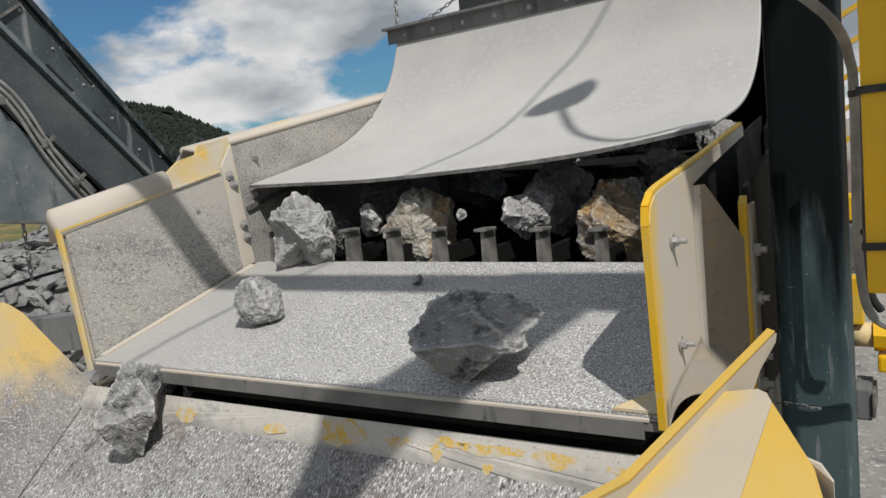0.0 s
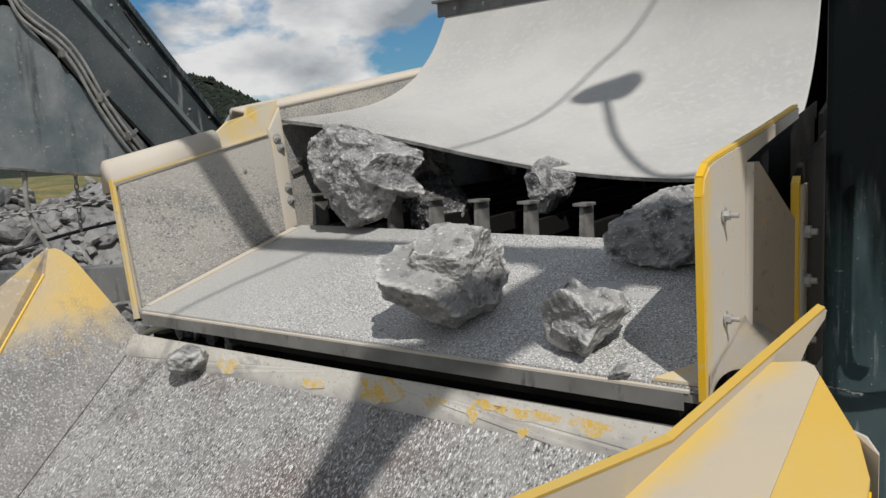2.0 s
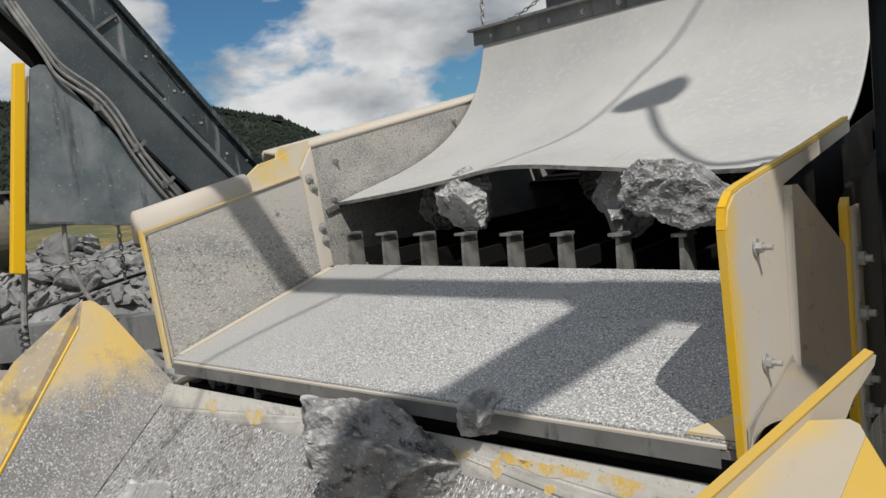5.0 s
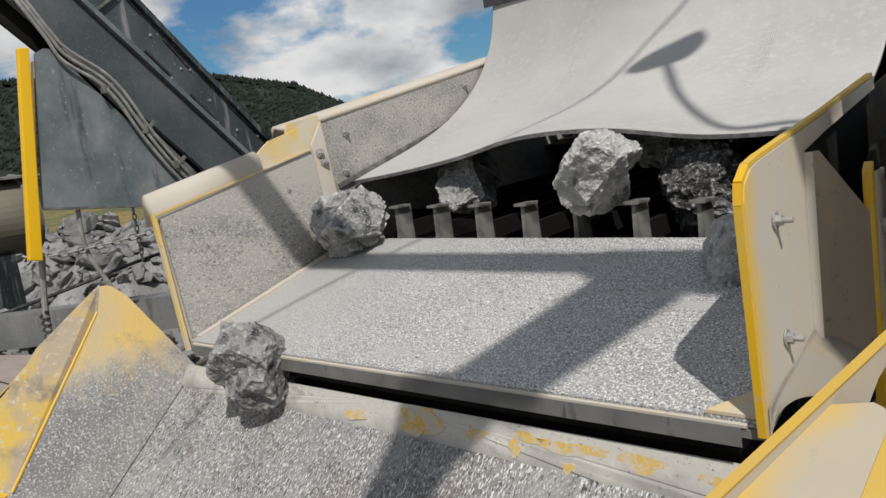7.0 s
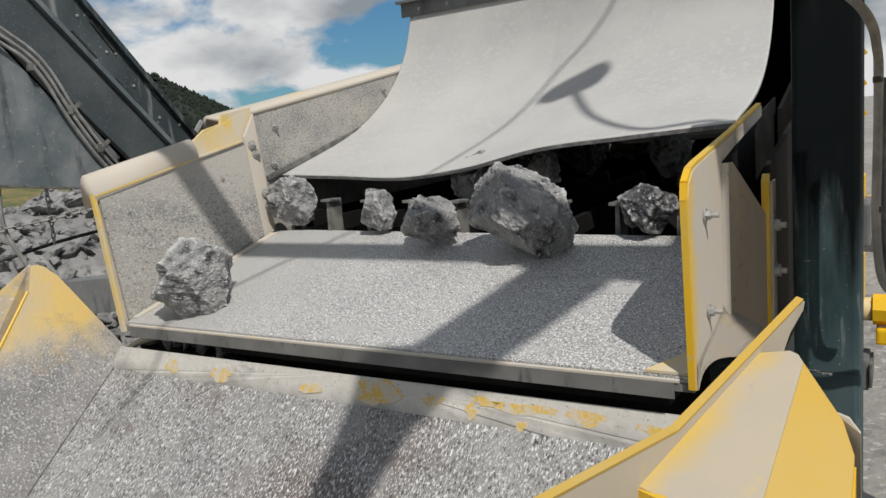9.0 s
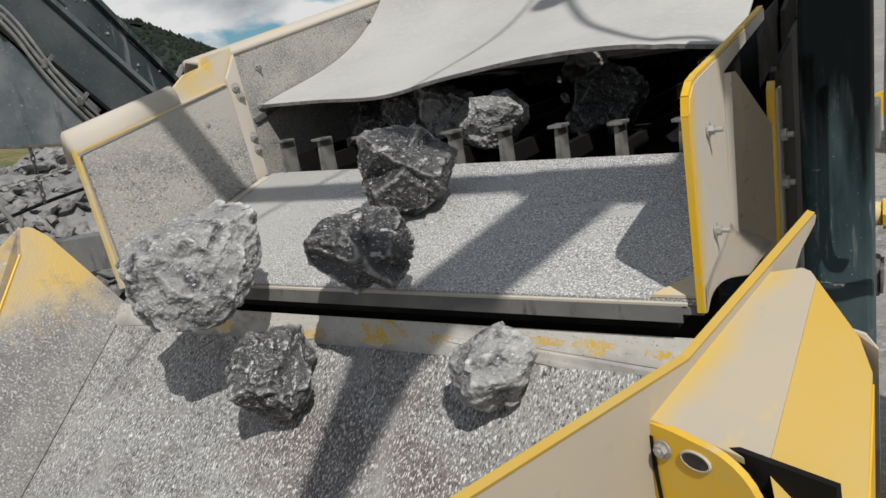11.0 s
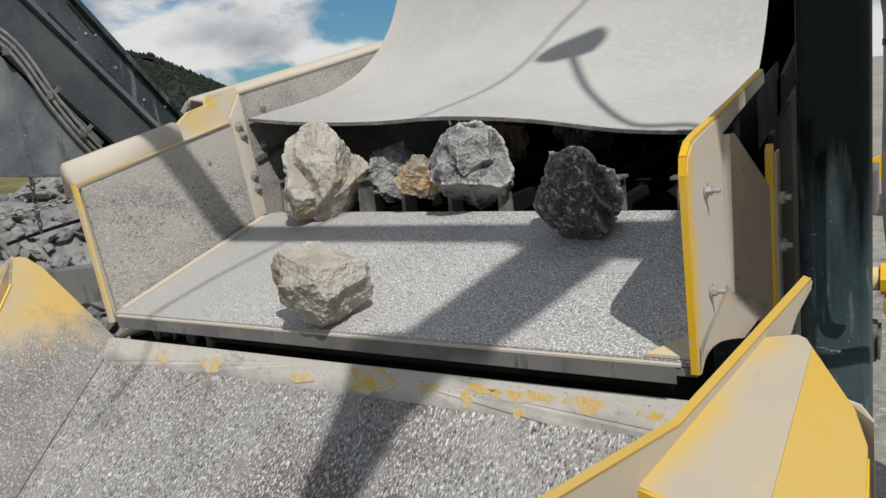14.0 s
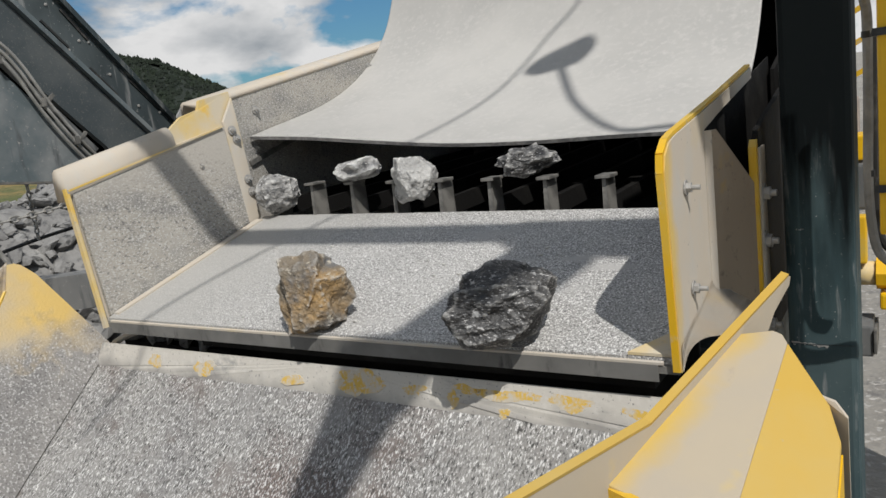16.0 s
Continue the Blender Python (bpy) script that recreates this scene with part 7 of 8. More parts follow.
    go(37, (0,1.21,3.05,0.373,38,152,315), (4,1.21,3.05,0.373,38,152,315), (4.5,1.24,3.05,0.373,38,148,318), (5,1.27,3.05,0.373,39,144,321), (5.5,1.3,3.05,0.373,40,140,325), (6,1.33,2.965,0.373,42,128,334), (6.5,1.36,2.505,0.373,50,82,372), (7,1.39,2.045,0.373,58,36,409), (7.5,1.42,1.585,0.373,66,-11,446), (8,1.45,1.125,0.346,74,-57,483), (8.5,1.48,0.765,0.359,82,-103,521), (9,1.514,0.692,0.249,85,-121,535), (9.2,1.545,0.662,0.236,86,-127,540), (9.29,1.56,0.522,0.2,90,-147,556), (9.38,1.576,0.302,0.145,95,-177,580), (9.47,1.591,0.002,-0.073,103,-223,617), (9.56,1.5,-0.378,-0.377,111,-269,655), (9.65,1.5,-0.838,-0.745,119,-316,692), (10,0.688,-1.192,-0.9,127,-362,729), (16,0.688,-1.192,-0.9,127,-362,729))
    go(38, (0,0.381,2.9,0.386,138,60,121), (4,0.381,2.9,0.386,138,60,121), (4.5,0.351,2.9,0.386,139,57,123), (5,0.321,2.9,0.386,140,53,124), (5.5,0.291,2.9,0.386,141,49,125), (6,0.261,2.9,0.386,141,45,126), (6.5,0.231,2.686,0.386,147,18,135), (7,0.201,2.226,0.386,156,-27,148), (7.5,0.171,1.766,0.386,165,-71,162), (8,0.15,1.306,0.381,174,-115,176), (8.5,0.111,0.946,0.306,183,-160,190), (9,0.081,0.747,0.294,188,-185,198), (9.2,0.032,0.66,0.251,191,-199,202), (9.29,0.008,0.52,0.212,195,-218,208), (9.38,-0.017,0.3,0.157,201,-247,217), (9.47,-0.041,0,-0.058,210,-291,230), (9.56,0.25,-0.38,-0.362,219,-335,244), (9.65,0.25,-0.84,-0.73,228,-380,258), (10,0.818,-1.296,-0.55,237,-424,272), (16,0.818,-1.296,-0.55,237,-424,272))
    go(39, (0,0.838,2.75,0.448,220,82,153), (6.8,0.838,2.75,0.448,220,82,153), (7.3,0.808,2.75,0.448,217,78,154), (7.8,0.778,2.75,0.448,215,74,155), (8.3,0.748,2.298,0.448,185,29,163), (8.8,0.718,1.838,0.448,156,-17,171), (9.3,0.688,1.378,0.316,126,-63,179), (9.8,0.658,0.918,0.218,97,-109,187), (10.3,0.628,0.458,0.226,67,-155,195), (10.8,0.598,-0.002,0.226,38,-201,203), (11.3,0.568,-0.362,-0.254,9,-247,211), (11.5,0.478,-0.454,-0.361,-5,-269,215), (11.59,0.434,-0.594,-0.457,-20,-292,219), (11.68,0.389,-0.814,-0.633,-44,-330,226), (12.03,0.947,-0.95,-1.25,-74,-376,234), (16,0.947,-0.95,-1.25,-74,-376,234))
    go(40, (0,0.797,2.6,0.393,160,303,72), (6.8,0.797,2.6,0.393,160,303,72), (7.3,0.827,2.6,0.393,160,305,68), (7.8,0.857,2.6,0.393,159,306,65), (8.3,0.887,2.37,0.393,156,317,37), (8.8,0.917,1.91,0.393,150,333,-4), (9.3,0.947,1.45,0.393,144,349,-46), (9.8,0.977,0.99,0.312,138,365,-87), (10.3,1.007,0.53,0.291,133,381,-129), (10.8,1.037,0.07,0.291,127,397,-170), (11.3,1.067,-0.29,-0.277,121,413,-212), (11.5,1.018,-0.396,-0.365,119,420,-229), (11.59,0.994,-0.536,-0.479,116,428,-250), (11.68,0.97,-0.756,-0.655,111,441,-284), (12.03,1.076,-1.054,-0.9,106,457,-325), (16,1.076,-1.054,-0.9,106,457,-325))
    go(41, (0,0.644,2.95,0.425,128,247,88), (6.8,0.644,2.95,0.425,128,247,88), (7.3,0.674,2.95,0.425,127,248,87), (7.8,0.704,2.95,0.425,126,248,87), (8.3,0.734,2.838,0.425,121,251,84), (8.8,0.764,2.378,0.425,108,258,75), (9.3,0.794,1.918,0.425,95,266,66), (9.8,0.824,1.458,0.36,82,273,58), (10.3,0.854,0.998,0.252,69,280,49), (10.8,0.884,0.538,0.254,56,288,40), (11.3,0.914,0.178,0.16,43,295,32), (11.5,0.831,-0.017,0.084,35,300,26), (11.59,0.789,-0.213,-0.182,22,307,18), (11.68,0.747,-0.489,-0.403,9,315,9), (11.77,0.706,-0.845,-0.687,-4,322,0), (12.12,1.206,-1.158,-0.55,-17,329,-8), (16,1.206,-1.158,-0.55,-17,329,-8))
    go(42, (0,0.415,2.8,0.434,316,310,300), (6.8,0.415,2.8,0.434,316,310,300), (7.3,0.385,2.8,0.434,315,307,301), (7.8,0.355,2.8,0.434,314,304,303), (8.3,0.325,2.8,0.434,314,302,304), (8.8,0.295,2.8,0.434,313,299,305), (9.3,0.265,2.729,0.434,312,293,308), (9.8,0.235,2.269,0.434,305,263,321), (10.3,0.205,1.809,0.434,298,233,334), (10.8,0.175,1.349,0.311,290,204,348), (11.3,0.145,0.989,0.234,283,174,361), (11.5,0.116,0.637,0.278,276,144,374), (12,0.154,0.202,0.186,269,114,388), (12.3,-0.075,-0.148,-0.095,262,85,401), (12.39,0.25,-0.382,-0.305,255,55,414), (12.48,0.25,-0.696,-0.556,248,25,428), (12.57,0.25,-1.09,-0.871,241,-5,441), (12.92,1.335,-1.262,-1.25,234,-34,454), (16,1.335,-1.262,-1.25,234,-34,454))
    go(43, (0,0.657,2.65,0.407,154,182,234), (6.8,0.657,2.65,0.407,154,182,234), (7.3,0.627,2.65,0.407,158,185,231), (7.8,0.597,2.65,0.407,161,187,228), (8.3,0.567,2.65,0.407,165,190,225), (8.8,0.537,2.65,0.407,169,192,222), (9.3,0.507,2.65,0.407,172,195,219), (9.8,0.477,2.247,0.407,214,224,183), (10.3,0.447,1.787,0.407,257,254,147), (10.8,0.417,1.327,0.332,299,284,110), (11.3,0.387,0.967,0.256,341,313,74), (11.5,0.491,0.743,0.289,371,334,48), (12,0.405,0.234,0.161,414,364,12), (12.3,0.409,-0.135,-0.129,456,393,-24), (12.5,0.297,-0.407,-0.339,498,423,-60), (12.59,0.25,-0.679,-0.576,540,453,-96), (12.68,0.25,-1.031,-0.857,582,482,-132), (13.03,0.365,-1.365,-0.9,625,512,-169), (16,0.365,-1.365,-0.9,625,512,-169))
    go(44, (0,0.855,3,0.422,327,244,115), (6.8,0.855,3,0.422,327,244,115), (7.3,0.825,3,0.422,329,244,115), (7.8,0.795,3,0.422,330,243,116), (8.3,0.765,3,0.422,332,243,116), (8.8,0.735,3,0.422,334,243,117), (9.3,0.705,2.725,0.422,352,241,122), (9.8,0.675,2.265,0.422,374,239,127), (10.3,0.645,1.805,0.422,396,236,133), (10.8,0.615,1.345,0.331,418,234,139), (11.3,0.585,0.985,0.254,440,231,145), (11.5,0.554,0.985,0.254,442,231,146), (12,0.656,0.515,0.225,464,229,151), (12.3,0.607,0.393,0.204,472,228,154), (12.5,0.581,0.35,0.207,476,228,155), (12.8,0.638,0.149,0.149,489,226,158), (13,0.639,0.111,0.145,492,226,159), (13.3,0.625,-0,0.058,501,225,161), (13.5,0.656,-0.198,-0.14,518,223,166), (13.59,0.672,-0.396,-0.331,536,221,170), (13.68,0.688,-0.674,-0.553,558,219,176), (13.77,0.703,-1.032,-0.84,580,216,182), (14.12,0.494,-1.019,-0.55,602,214,188), (16,0.494,-1.019,-0.55,602,214,188))
    go(45, (0,0.666,2.85,0.397,206,55,130), (6.8,0.666,2.85,0.397,206,55,130), (7.3,0.696,2.85,0.397,205,51,132), (7.8,0.726,2.85,0.397,205,47,134), (8.3,0.756,2.85,0.397,204,44,136), (8.8,0.786,2.85,0.397,204,40,138), (9.3,0.816,2.493,0.397,198,-2,159), (9.8,0.846,2.033,0.397,191,-45,181), (10.3,0.876,1.573,0.397,185,-87,202), (10.8,0.906,1.113,0.288,179,-130,224), (11.3,0.936,0.753,0.287,173,-172,245), (11.5,0.899,0.748,0.279,172,-177,247), (12,0.932,0.503,0.223,168,-208,263), (12.3,0.965,0.225,0.149,163,-243,281), (12.5,1.059,-0.024,0.083,158,-276,298), (12.59,1.107,-0.273,-0.264,152,-319,319), (12.68,1.154,-0.602,-0.527,145,-361,341), (12.77,1.201,-1.012,-0.855,139,-403,362), (13.12,0.624,-1.123,-1.25,133,-446,383), (16,0.624,-1.123,-1.25,133,-446,383))
    go(46, (0,0.955,2.7,0.424,118,172,341), (6.8,0.955,2.7,0.424,118,172,341), (7.3,0.985,2.7,0.424,121,170,340), (7.8,1.015,2.7,0.424,124,168,340), (8.3,1.045,2.7,0.424,127,166,339), (8.8,1.075,2.7,0.424,130,164,338), (9.3,1.105,2.7,0.424,133,162,337), (9.8,1.135,2.266,0.424,168,141,328), (10.3,1.165,1.806,0.424,203,119,318), (10.8,1.195,1.346,0.312,239,97,308), (11.3,1.225,0.986,0.236,274,75,299), (11.5,1.307,0.74,0.351,303,58,291), (12,1.291,0.729,0.3,308,54,290), (12.3,1.363,0.518,0.247,331,40,283), (12.5,1.441,0.265,0.195,359,23,276), (12.8,1.434,-0.085,-0.063,394,1,266), (12.89,1.431,-0.319,-0.267,425,-18,258), (12.98,1.429,-0.633,-0.518,461,-40,248), (13.07,1.427,-1.027,-0.833,496,-62,239), (13.42,0.753,-1.227,-0.9,531,-83,229), (16,0.753,-1.227,-0.9,531,-83,229))
    go(47, (0,0.956,3.05,0.404,206,43,287), (8,0.956,3.05,0.404,206,43,287), (8.5,0.926,3.05,0.404,204,40,288), (9,0.896,3.05,0.404,203,37,290), (9.5,0.866,3.05,0.404,201,34,292), (10,0.836,3.05,0.404,200,30,293), (10.5,0.806,2.707,0.404,183,-6,313), (11,0.776,2.247,0.404,166,-43,333), (11.5,0.746,1.787,0.404,149,-80,353), (12,0.716,1.327,0.347,132,-117,373), (12.5,0.686,0.967,0.271,116,-154,393), (12.8,0.782,0.75,0.319,104,-179,406), (13,0.775,0.75,0.353,102,-183,408), (13.3,0.725,0.665,0.264,96,-197,416), (13.5,0.842,0.453,0.198,84,-223,430), (14,0.868,0.024,0.107,67,-260,450), (14.3,0.7,-0.229,-0.178,50,-297,470), (14.39,0.65,-0.398,-0.355,38,-323,484), (14.48,0.6,-0.646,-0.554,22,-357,502), (14.57,0.55,-0.975,-0.817,5,-394,522), (14.92,0.882,-1.331,-0.55,-12,-431,542), (16,0.882,-1.331,-0.55,-12,-431,542))
    go(48, (0,1.263,2.9,0.332,185,10,203), (8,1.263,2.9,0.332,185,10,203), (8.5,1.293,2.9,0.332,188,6,204), (9,1.323,2.9,0.332,190,2,205), (9.5,1.353,2.9,0.332,192,-2,206), (10,1.383,2.739,0.332,204,-23,214), (10.5,1.413,2.279,0.332,229,-68,229), (11,1.443,1.819,0.332,254,-113,244), (11.5,1.473,1.359,0.332,280,-158,259), (12,1.503,0.899,0.332,305,-203,274), (12.5,1.533,0.539,0.166,331,-248,289), (12.8,1.511,0.315,0.104,348,-278,299), (13,1.485,0.282,0.098,351,-284,301), (13.3,1.455,0.126,0.061,362,-304,308), (13.5,1.497,-0.022,0.022,374,-325,315), (13.59,1.5,-0.17,-0.261,397,-366,329), (13.68,1.5,-0.398,-0.444,418,-404,342), (13.77,1.5,-0.706,-0.691,444,-449,357), (13.86,1.5,-1.095,-1.001,469,-494,372), (14.21,1.012,-0.985,-1.25,494,-539,387), (16,1.012,-0.985,-1.25,494,-539,387))
    go(49, (0,0.489,2.75,0.449,90,157,26), (8.5,0.489,2.75,0.449,90,157,26), (9,0.459,2.75,0.449,90,160,24), (9.5,0.429,2.75,0.449,91,164,23), (10,0.399,2.75,0.449,91,168,21), (10.5,0.369,2.75,0.449,91,171,20), (11,0.339,2.748,0.449,91,175,18), (11.5,0.309,2.288,0.449,94,217,-1), (12,0.279,1.828,0.449,98,259,-20), (12.5,0.249,1.368,0.307,101,301,-38), (13,0.219,1.008,0.229,104,343,-57), (13.5,0.161,1.008,0.229,104,350,-60), (14,0.308,0.716,0.321,107,391,-78), (14.3,0.282,0.467,0.253,110,422,-92), (14.5,0.283,0.247,0.195,112,450,-104), (14.9,0.156,-0.161,-0.058,115,492,-123), (15,0.211,-0.326,-0.188,117,518,-135), (15.09,0.261,-0.654,-0.505,120,560,-153), (15.18,0.311,-1.063,-0.832,123,602,-172), (15.53,1.141,-1.088,-0.9,126,644,-191), (16,1.141,-1.088,-0.9,126,644,-191))
    go(50, (0,0.857,2.6,0.375,23,305,341), (8.5,0.857,2.6,0.375,23,305,341), (9,0.827,2.6,0.375,23,309,344), (9.5,0.797,2.6,0.375,23,312,348), (10,0.767,2.6,0.375,23,315,351), (10.5,0.737,2.6,0.375,23,319,355), (11,0.707,2.6,0.375,23,322,358), (11.5,0.677,2.222,0.375,22,361,397), (12,0.647,1.762,0.375,21,401,436), (12.5,0.617,1.302,0.375,20,440,476), (13,0.587,0.942,0.309,19,479,515), (13.5,0.649,0.942,0.302,19,486,522), (14,0.717,0.76,0.29,18,508,544), (14.3,0.523,0.756,0.255,18,530,566), (14.5,0.692,0.493,0.196,17,566,601), (14.9,0.532,-0.019,0.054,16,605,641), (15,0.394,-0.105,-0.138,16,633,669), (15.09,0.344,-0.276,-0.294,15,660,695), (15.18,0.294,-0.528,-0.495,14,696,732), (15.27,0.25,-0.86,-0.761,13,735,771), (15.62,1.271,-1.192,-0.55,13,775,811), (16,1.271,-1.192,-0.55,13,775,811))
    go(51, (0,0.677,2.95,0.424,264,299,58), (8.5,0.677,2.95,0.424,264,299,58), (9,0.707,2.95,0.424,267,299,57), (9.5,0.737,2.95,0.424,270,298,55), (10,0.767,2.95,0.424,273,297,53), (10.5,0.797,2.95,0.424,276,297,51), (11,0.827,2.721,0.424,298,291,38), (11.5,0.857,2.261,0.424,331,283,17), (12,0.887,1.801,0.424,364,275,-3), (12.5,0.917,1.341,0.317,397,267,-24), (13,0.947,0.981,0.24,430,259,-44), (13.5,0.893,0.981,0.24,435,258,-47), (14,0.944,0.739,0.314,460,252,-62), (14.3,0.914,0.613,0.263,473,248,-70), (14.5,1.002,0.465,0.231,490,244,-81), (14.9,0.994,0.135,0.152,522,236,-101), (15,0.944,0.098,0.15,528,235,-104), (15.3,0.825,-0.185,-0.129,561,227,-125), (15.39,0.786,-0.374,-0.311,586,221,-140), (15.48,0.746,-0.644,-0.526,619,213,-161), (15.57,0.707,-0.993,-0.806,652,205,-181), (16,0.707,-0.993,-0.806,652,205,-181))
    go(52, (0,1.023,2.8,0.404,202,309,156), (8.5,1.023,2.8,0.404,202,309,156), (9,1.053,2.8,0.404,199,307,154), (9.5,1.083,2.8,0.404,195,305,152), (10,1.113,2.8,0.404,192,303,151), (10.5,1.143,2.8,0.404,188,302,149), (11,1.173,2.707,0.404,177,296,143), (11.5,1.203,2.247,0.404,137,276,123), (12,1.233,1.787,0.404,96,255,102), (12.5,1.263,1.327,0.345,55,235,81), (13,1.293,0.967,0.269,15,214,61), (13.5,1.351,0.751,0.302,-11,201,47), (14,1.363,0.538,0.234,-37,188,34), (14.3,1.326,0.498,0.224,-44,185,31), (14.5,1.465,0.393,0.194,-64,174,20), (14.9,1.499,0.113,0.13,-98,158,3), (15,1.5,0.024,0.108,-108,152,-2), (15.3,1.388,-0.146,-0.119,-144,134,-20), (15.39,1.351,-0.286,-0.265,-167,122,-32), (15.48,1.314,-0.506,-0.441,-200,106,-49), (15.57,1.277,-0.806,-0.681,-241,85,-69), (16,1.277,-0.806,-0.681,-241,85,-69))
    go(53, (0,0.515,2.65,0.381,251,344,198), (9.5,0.515,2.65,0.381,251,344,198), (10,0.485,2.65,0.381,249,345,195), (10.5,0.455,2.65,0.381,247,347,192), (11,0.425,2.65,0.381,245,349,189), (11.5,0.395,2.65,0.381,243,351,186), (12,0.365,2.65,0.381,241,352,184), (12.5,0.335,2.234,0.381,217,372,150), (13,0.305,1.774,0.381,193,391,116), (13.5,0.275,1.314,0.381,170,411,82), (14,0.245,0.954,0.256,146,430,48), (14.5,0.129,0.753,0.334,130,444,25), (15,0.126,0.055,0.096,106,463,-9), (15.09,0.25,-0.224,-0.244,82,483,-43), (15.18,0.25,-0.583,-0.531,59,502,-77), (15.27,0.25,-1.022,-0.882,35,522,-111), (15.62,0.559,-1.054,-0.55,11,541,-144), (16,0.559,-1.054,-0.55,11,541,-144))
    go(54, (0,0.731,3,0.397,22,234,135), (9.5,0.731,3,0.397,22,234,135), (10,0.701,3,0.397,22,230,135), (10.5,0.671,3,0.397,21,227,135), (11,0.641,3,0.397,21,223,135), (11.5,0.611,3,0.397,21,220,135), (12,0.581,2.699,0.397,16,184,133), (12.5,0.551,2.239,0.397,12,143,131), (13,0.521,1.779,0.397,7,102,129), (13.5,0.491,1.319,0.376,2,62,127), (14,0.461,0.959,0.3,-2,21,125), (14.5,0.436,0.614,0.22,-7,-20,123), (15,0.155,0.464,0.212,-11,-58,121), (15.5,0.107,-0.116,-0.095,-16,-98,119), (15.59,0.25,-0.347,-0.323,-21,-139,117), (15.68,0.25,-0.659,-0.573,-26,-180,116), (16,0.25,-0.659,-0.573,-26,-180,116))
    go(55, (0,1.032,2.85,0.39,218,354,8), (10,1.032,2.85,0.39,218,354,8), (10.5,1.002,2.85,0.39,218,354,9), (11,0.972,2.85,0.39,218,353,10), (11.5,0.942,2.85,0.39,219,353,11), (12,0.912,2.85,0.39,219,353,12), (12.5,0.882,2.69,0.39,220,353,17), (13,0.852,2.23,0.39,221,351,29), (13.5,0.822,1.77,0.39,223,350,41), (14,0.792,1.31,0.377,224,349,53), (14.5,0.762,0.95,0.302,226,348,66), (15,0.703,0.95,0.302,226,347,68), (15.5,0.884,0.529,0.231,228,346,80), (16,0.863,0.051,0.103,229,345,92))
    go(56, (0,0.896,2.7,0.392,307,179,206), (10,0.896,2.7,0.392,307,179,206), (10.5,0.926,2.7,0.392,307,182,209), (11,0.956,2.7,0.392,307,184,213), (11.5,0.986,2.7,0.392,307,187,216), (12,1.016,2.7,0.392,307,189,220), (12.5,1.046,2.7,0.392,307,191,223), (13,1.076,2.246,0.392,307,220,262), (13.5,1.106,1.786,0.392,308,248,301), (14,1.136,1.326,0.384,308,277,340), (14.5,1.166,0.966,0.308,308,305,379), (15,1.125,0.966,0.308,308,309,384), (15.5,1.376,0.429,0.205,309,337,423), (16,1.428,0.007,0.103,309,366,462))
    go(57, (0,0.445,3.05,0.373,116,261,236), (11,0.445,3.05,0.373,116,261,236), (11.5,0.415,3.05,0.373,115,263,237), (12,0.385,3.05,0.373,114,266,239), (12.5,0.355,3.05,0.373,113,268,241), (13,0.325,2.962,0.373,110,276,245), (13.5,0.295,2.502,0.373,98,305,264), (14,0.265,2.042,0.373,85,334,283), (14.5,0.235,1.582,0.373,73,363,302), (15,0.205,1.122,0.361,61,393,320), (15.5,0.175,0.762,0.369,49,422,339), (16,0.074,0.754,0.266,44,434,347))
    go(58, (0,0.782,2.9,0.353,177,206,342), (10.5,0.782,2.9,0.353,177,206,342), (11,0.752,2.9,0.353,178,207,341), (11.5,0.722,2.9,0.353,179,208,340), (12,0.692,2.9,0.353,181,209,339), (12.5,0.662,2.9,0.353,182,210,338), (13,0.632,2.511,0.353,195,223,326), (13.5,0.602,2.051,0.353,209,236,315), (14,0.572,1.591,0.353,222,249,303), (14.5,0.542,1.131,0.353,236,262,292), (15,0.512,0.771,0.356,249,275,280), (15.5,0.464,0.774,0.332,251,277,279), (16,0.479,0.764,0.338,252,278,278))
    go(59, (0,0.585,2.75,0.369,281,314,111), (11,0.585,2.75,0.369,281,314,111), (11.5,0.615,2.75,0.369,280,315,110), (12,0.645,2.75,0.369,279,317,108), (12.5,0.675,2.75,0.369,277,318,106), (13,0.705,2.75,0.369,276,320,104), (13.5,0.735,2.507,0.369,264,331,90), (14,0.765,2.047,0.369,247,348,70), (14.5,0.795,1.587,0.369,231,365,50), (15,0.825,1.127,0.363,214,381,29), (15.5,0.855,0.767,0.333,197,398,9), (16,0.732,0.756,0.289,191,404,2))
    go(60, (0,0.934,2.6,0.364,29,104,251), (11,0.934,2.6,0.364,29,104,251), (11.5,0.964,2.6,0.364,29,104,252), (12,0.994,2.6,0.364,29,105,253), (12.5,1.024,2.6,0.364,29,106,254), (13,1.054,2.6,0.364,30,106,255), (13.5,1.084,2.502,0.364,30,109,259), (14,1.114,2.042,0.364,30,116,271), (14.5,1.144,1.582,0.364,30,124,283), (15,1.174,1.122,0.357,30,132,295), (15.5,1.204,0.762,0.316,31,139,307), (16,1.161,0.764,0.319,31,140,309))
    go(61, (0,0.883,0.858,0.317,193,346,292), (0.3,0.913,0.498,0.142,237,365,321), (0.5,0.967,0.197,0.068,277,381,347), (0.7,0.986,-0,-0.053,307,394,366), (0.79,0.996,-0.198,-0.302,347,410,392), (0.88,1.005,-0.475,-0.524,391,429,421), (0.97,1.015,-0.833,-0.81,436,448,450), (1.32,0.494,-0.985,-0.9,480,466,479), (16,0.494,-0.985,-0.9,480,466,479))
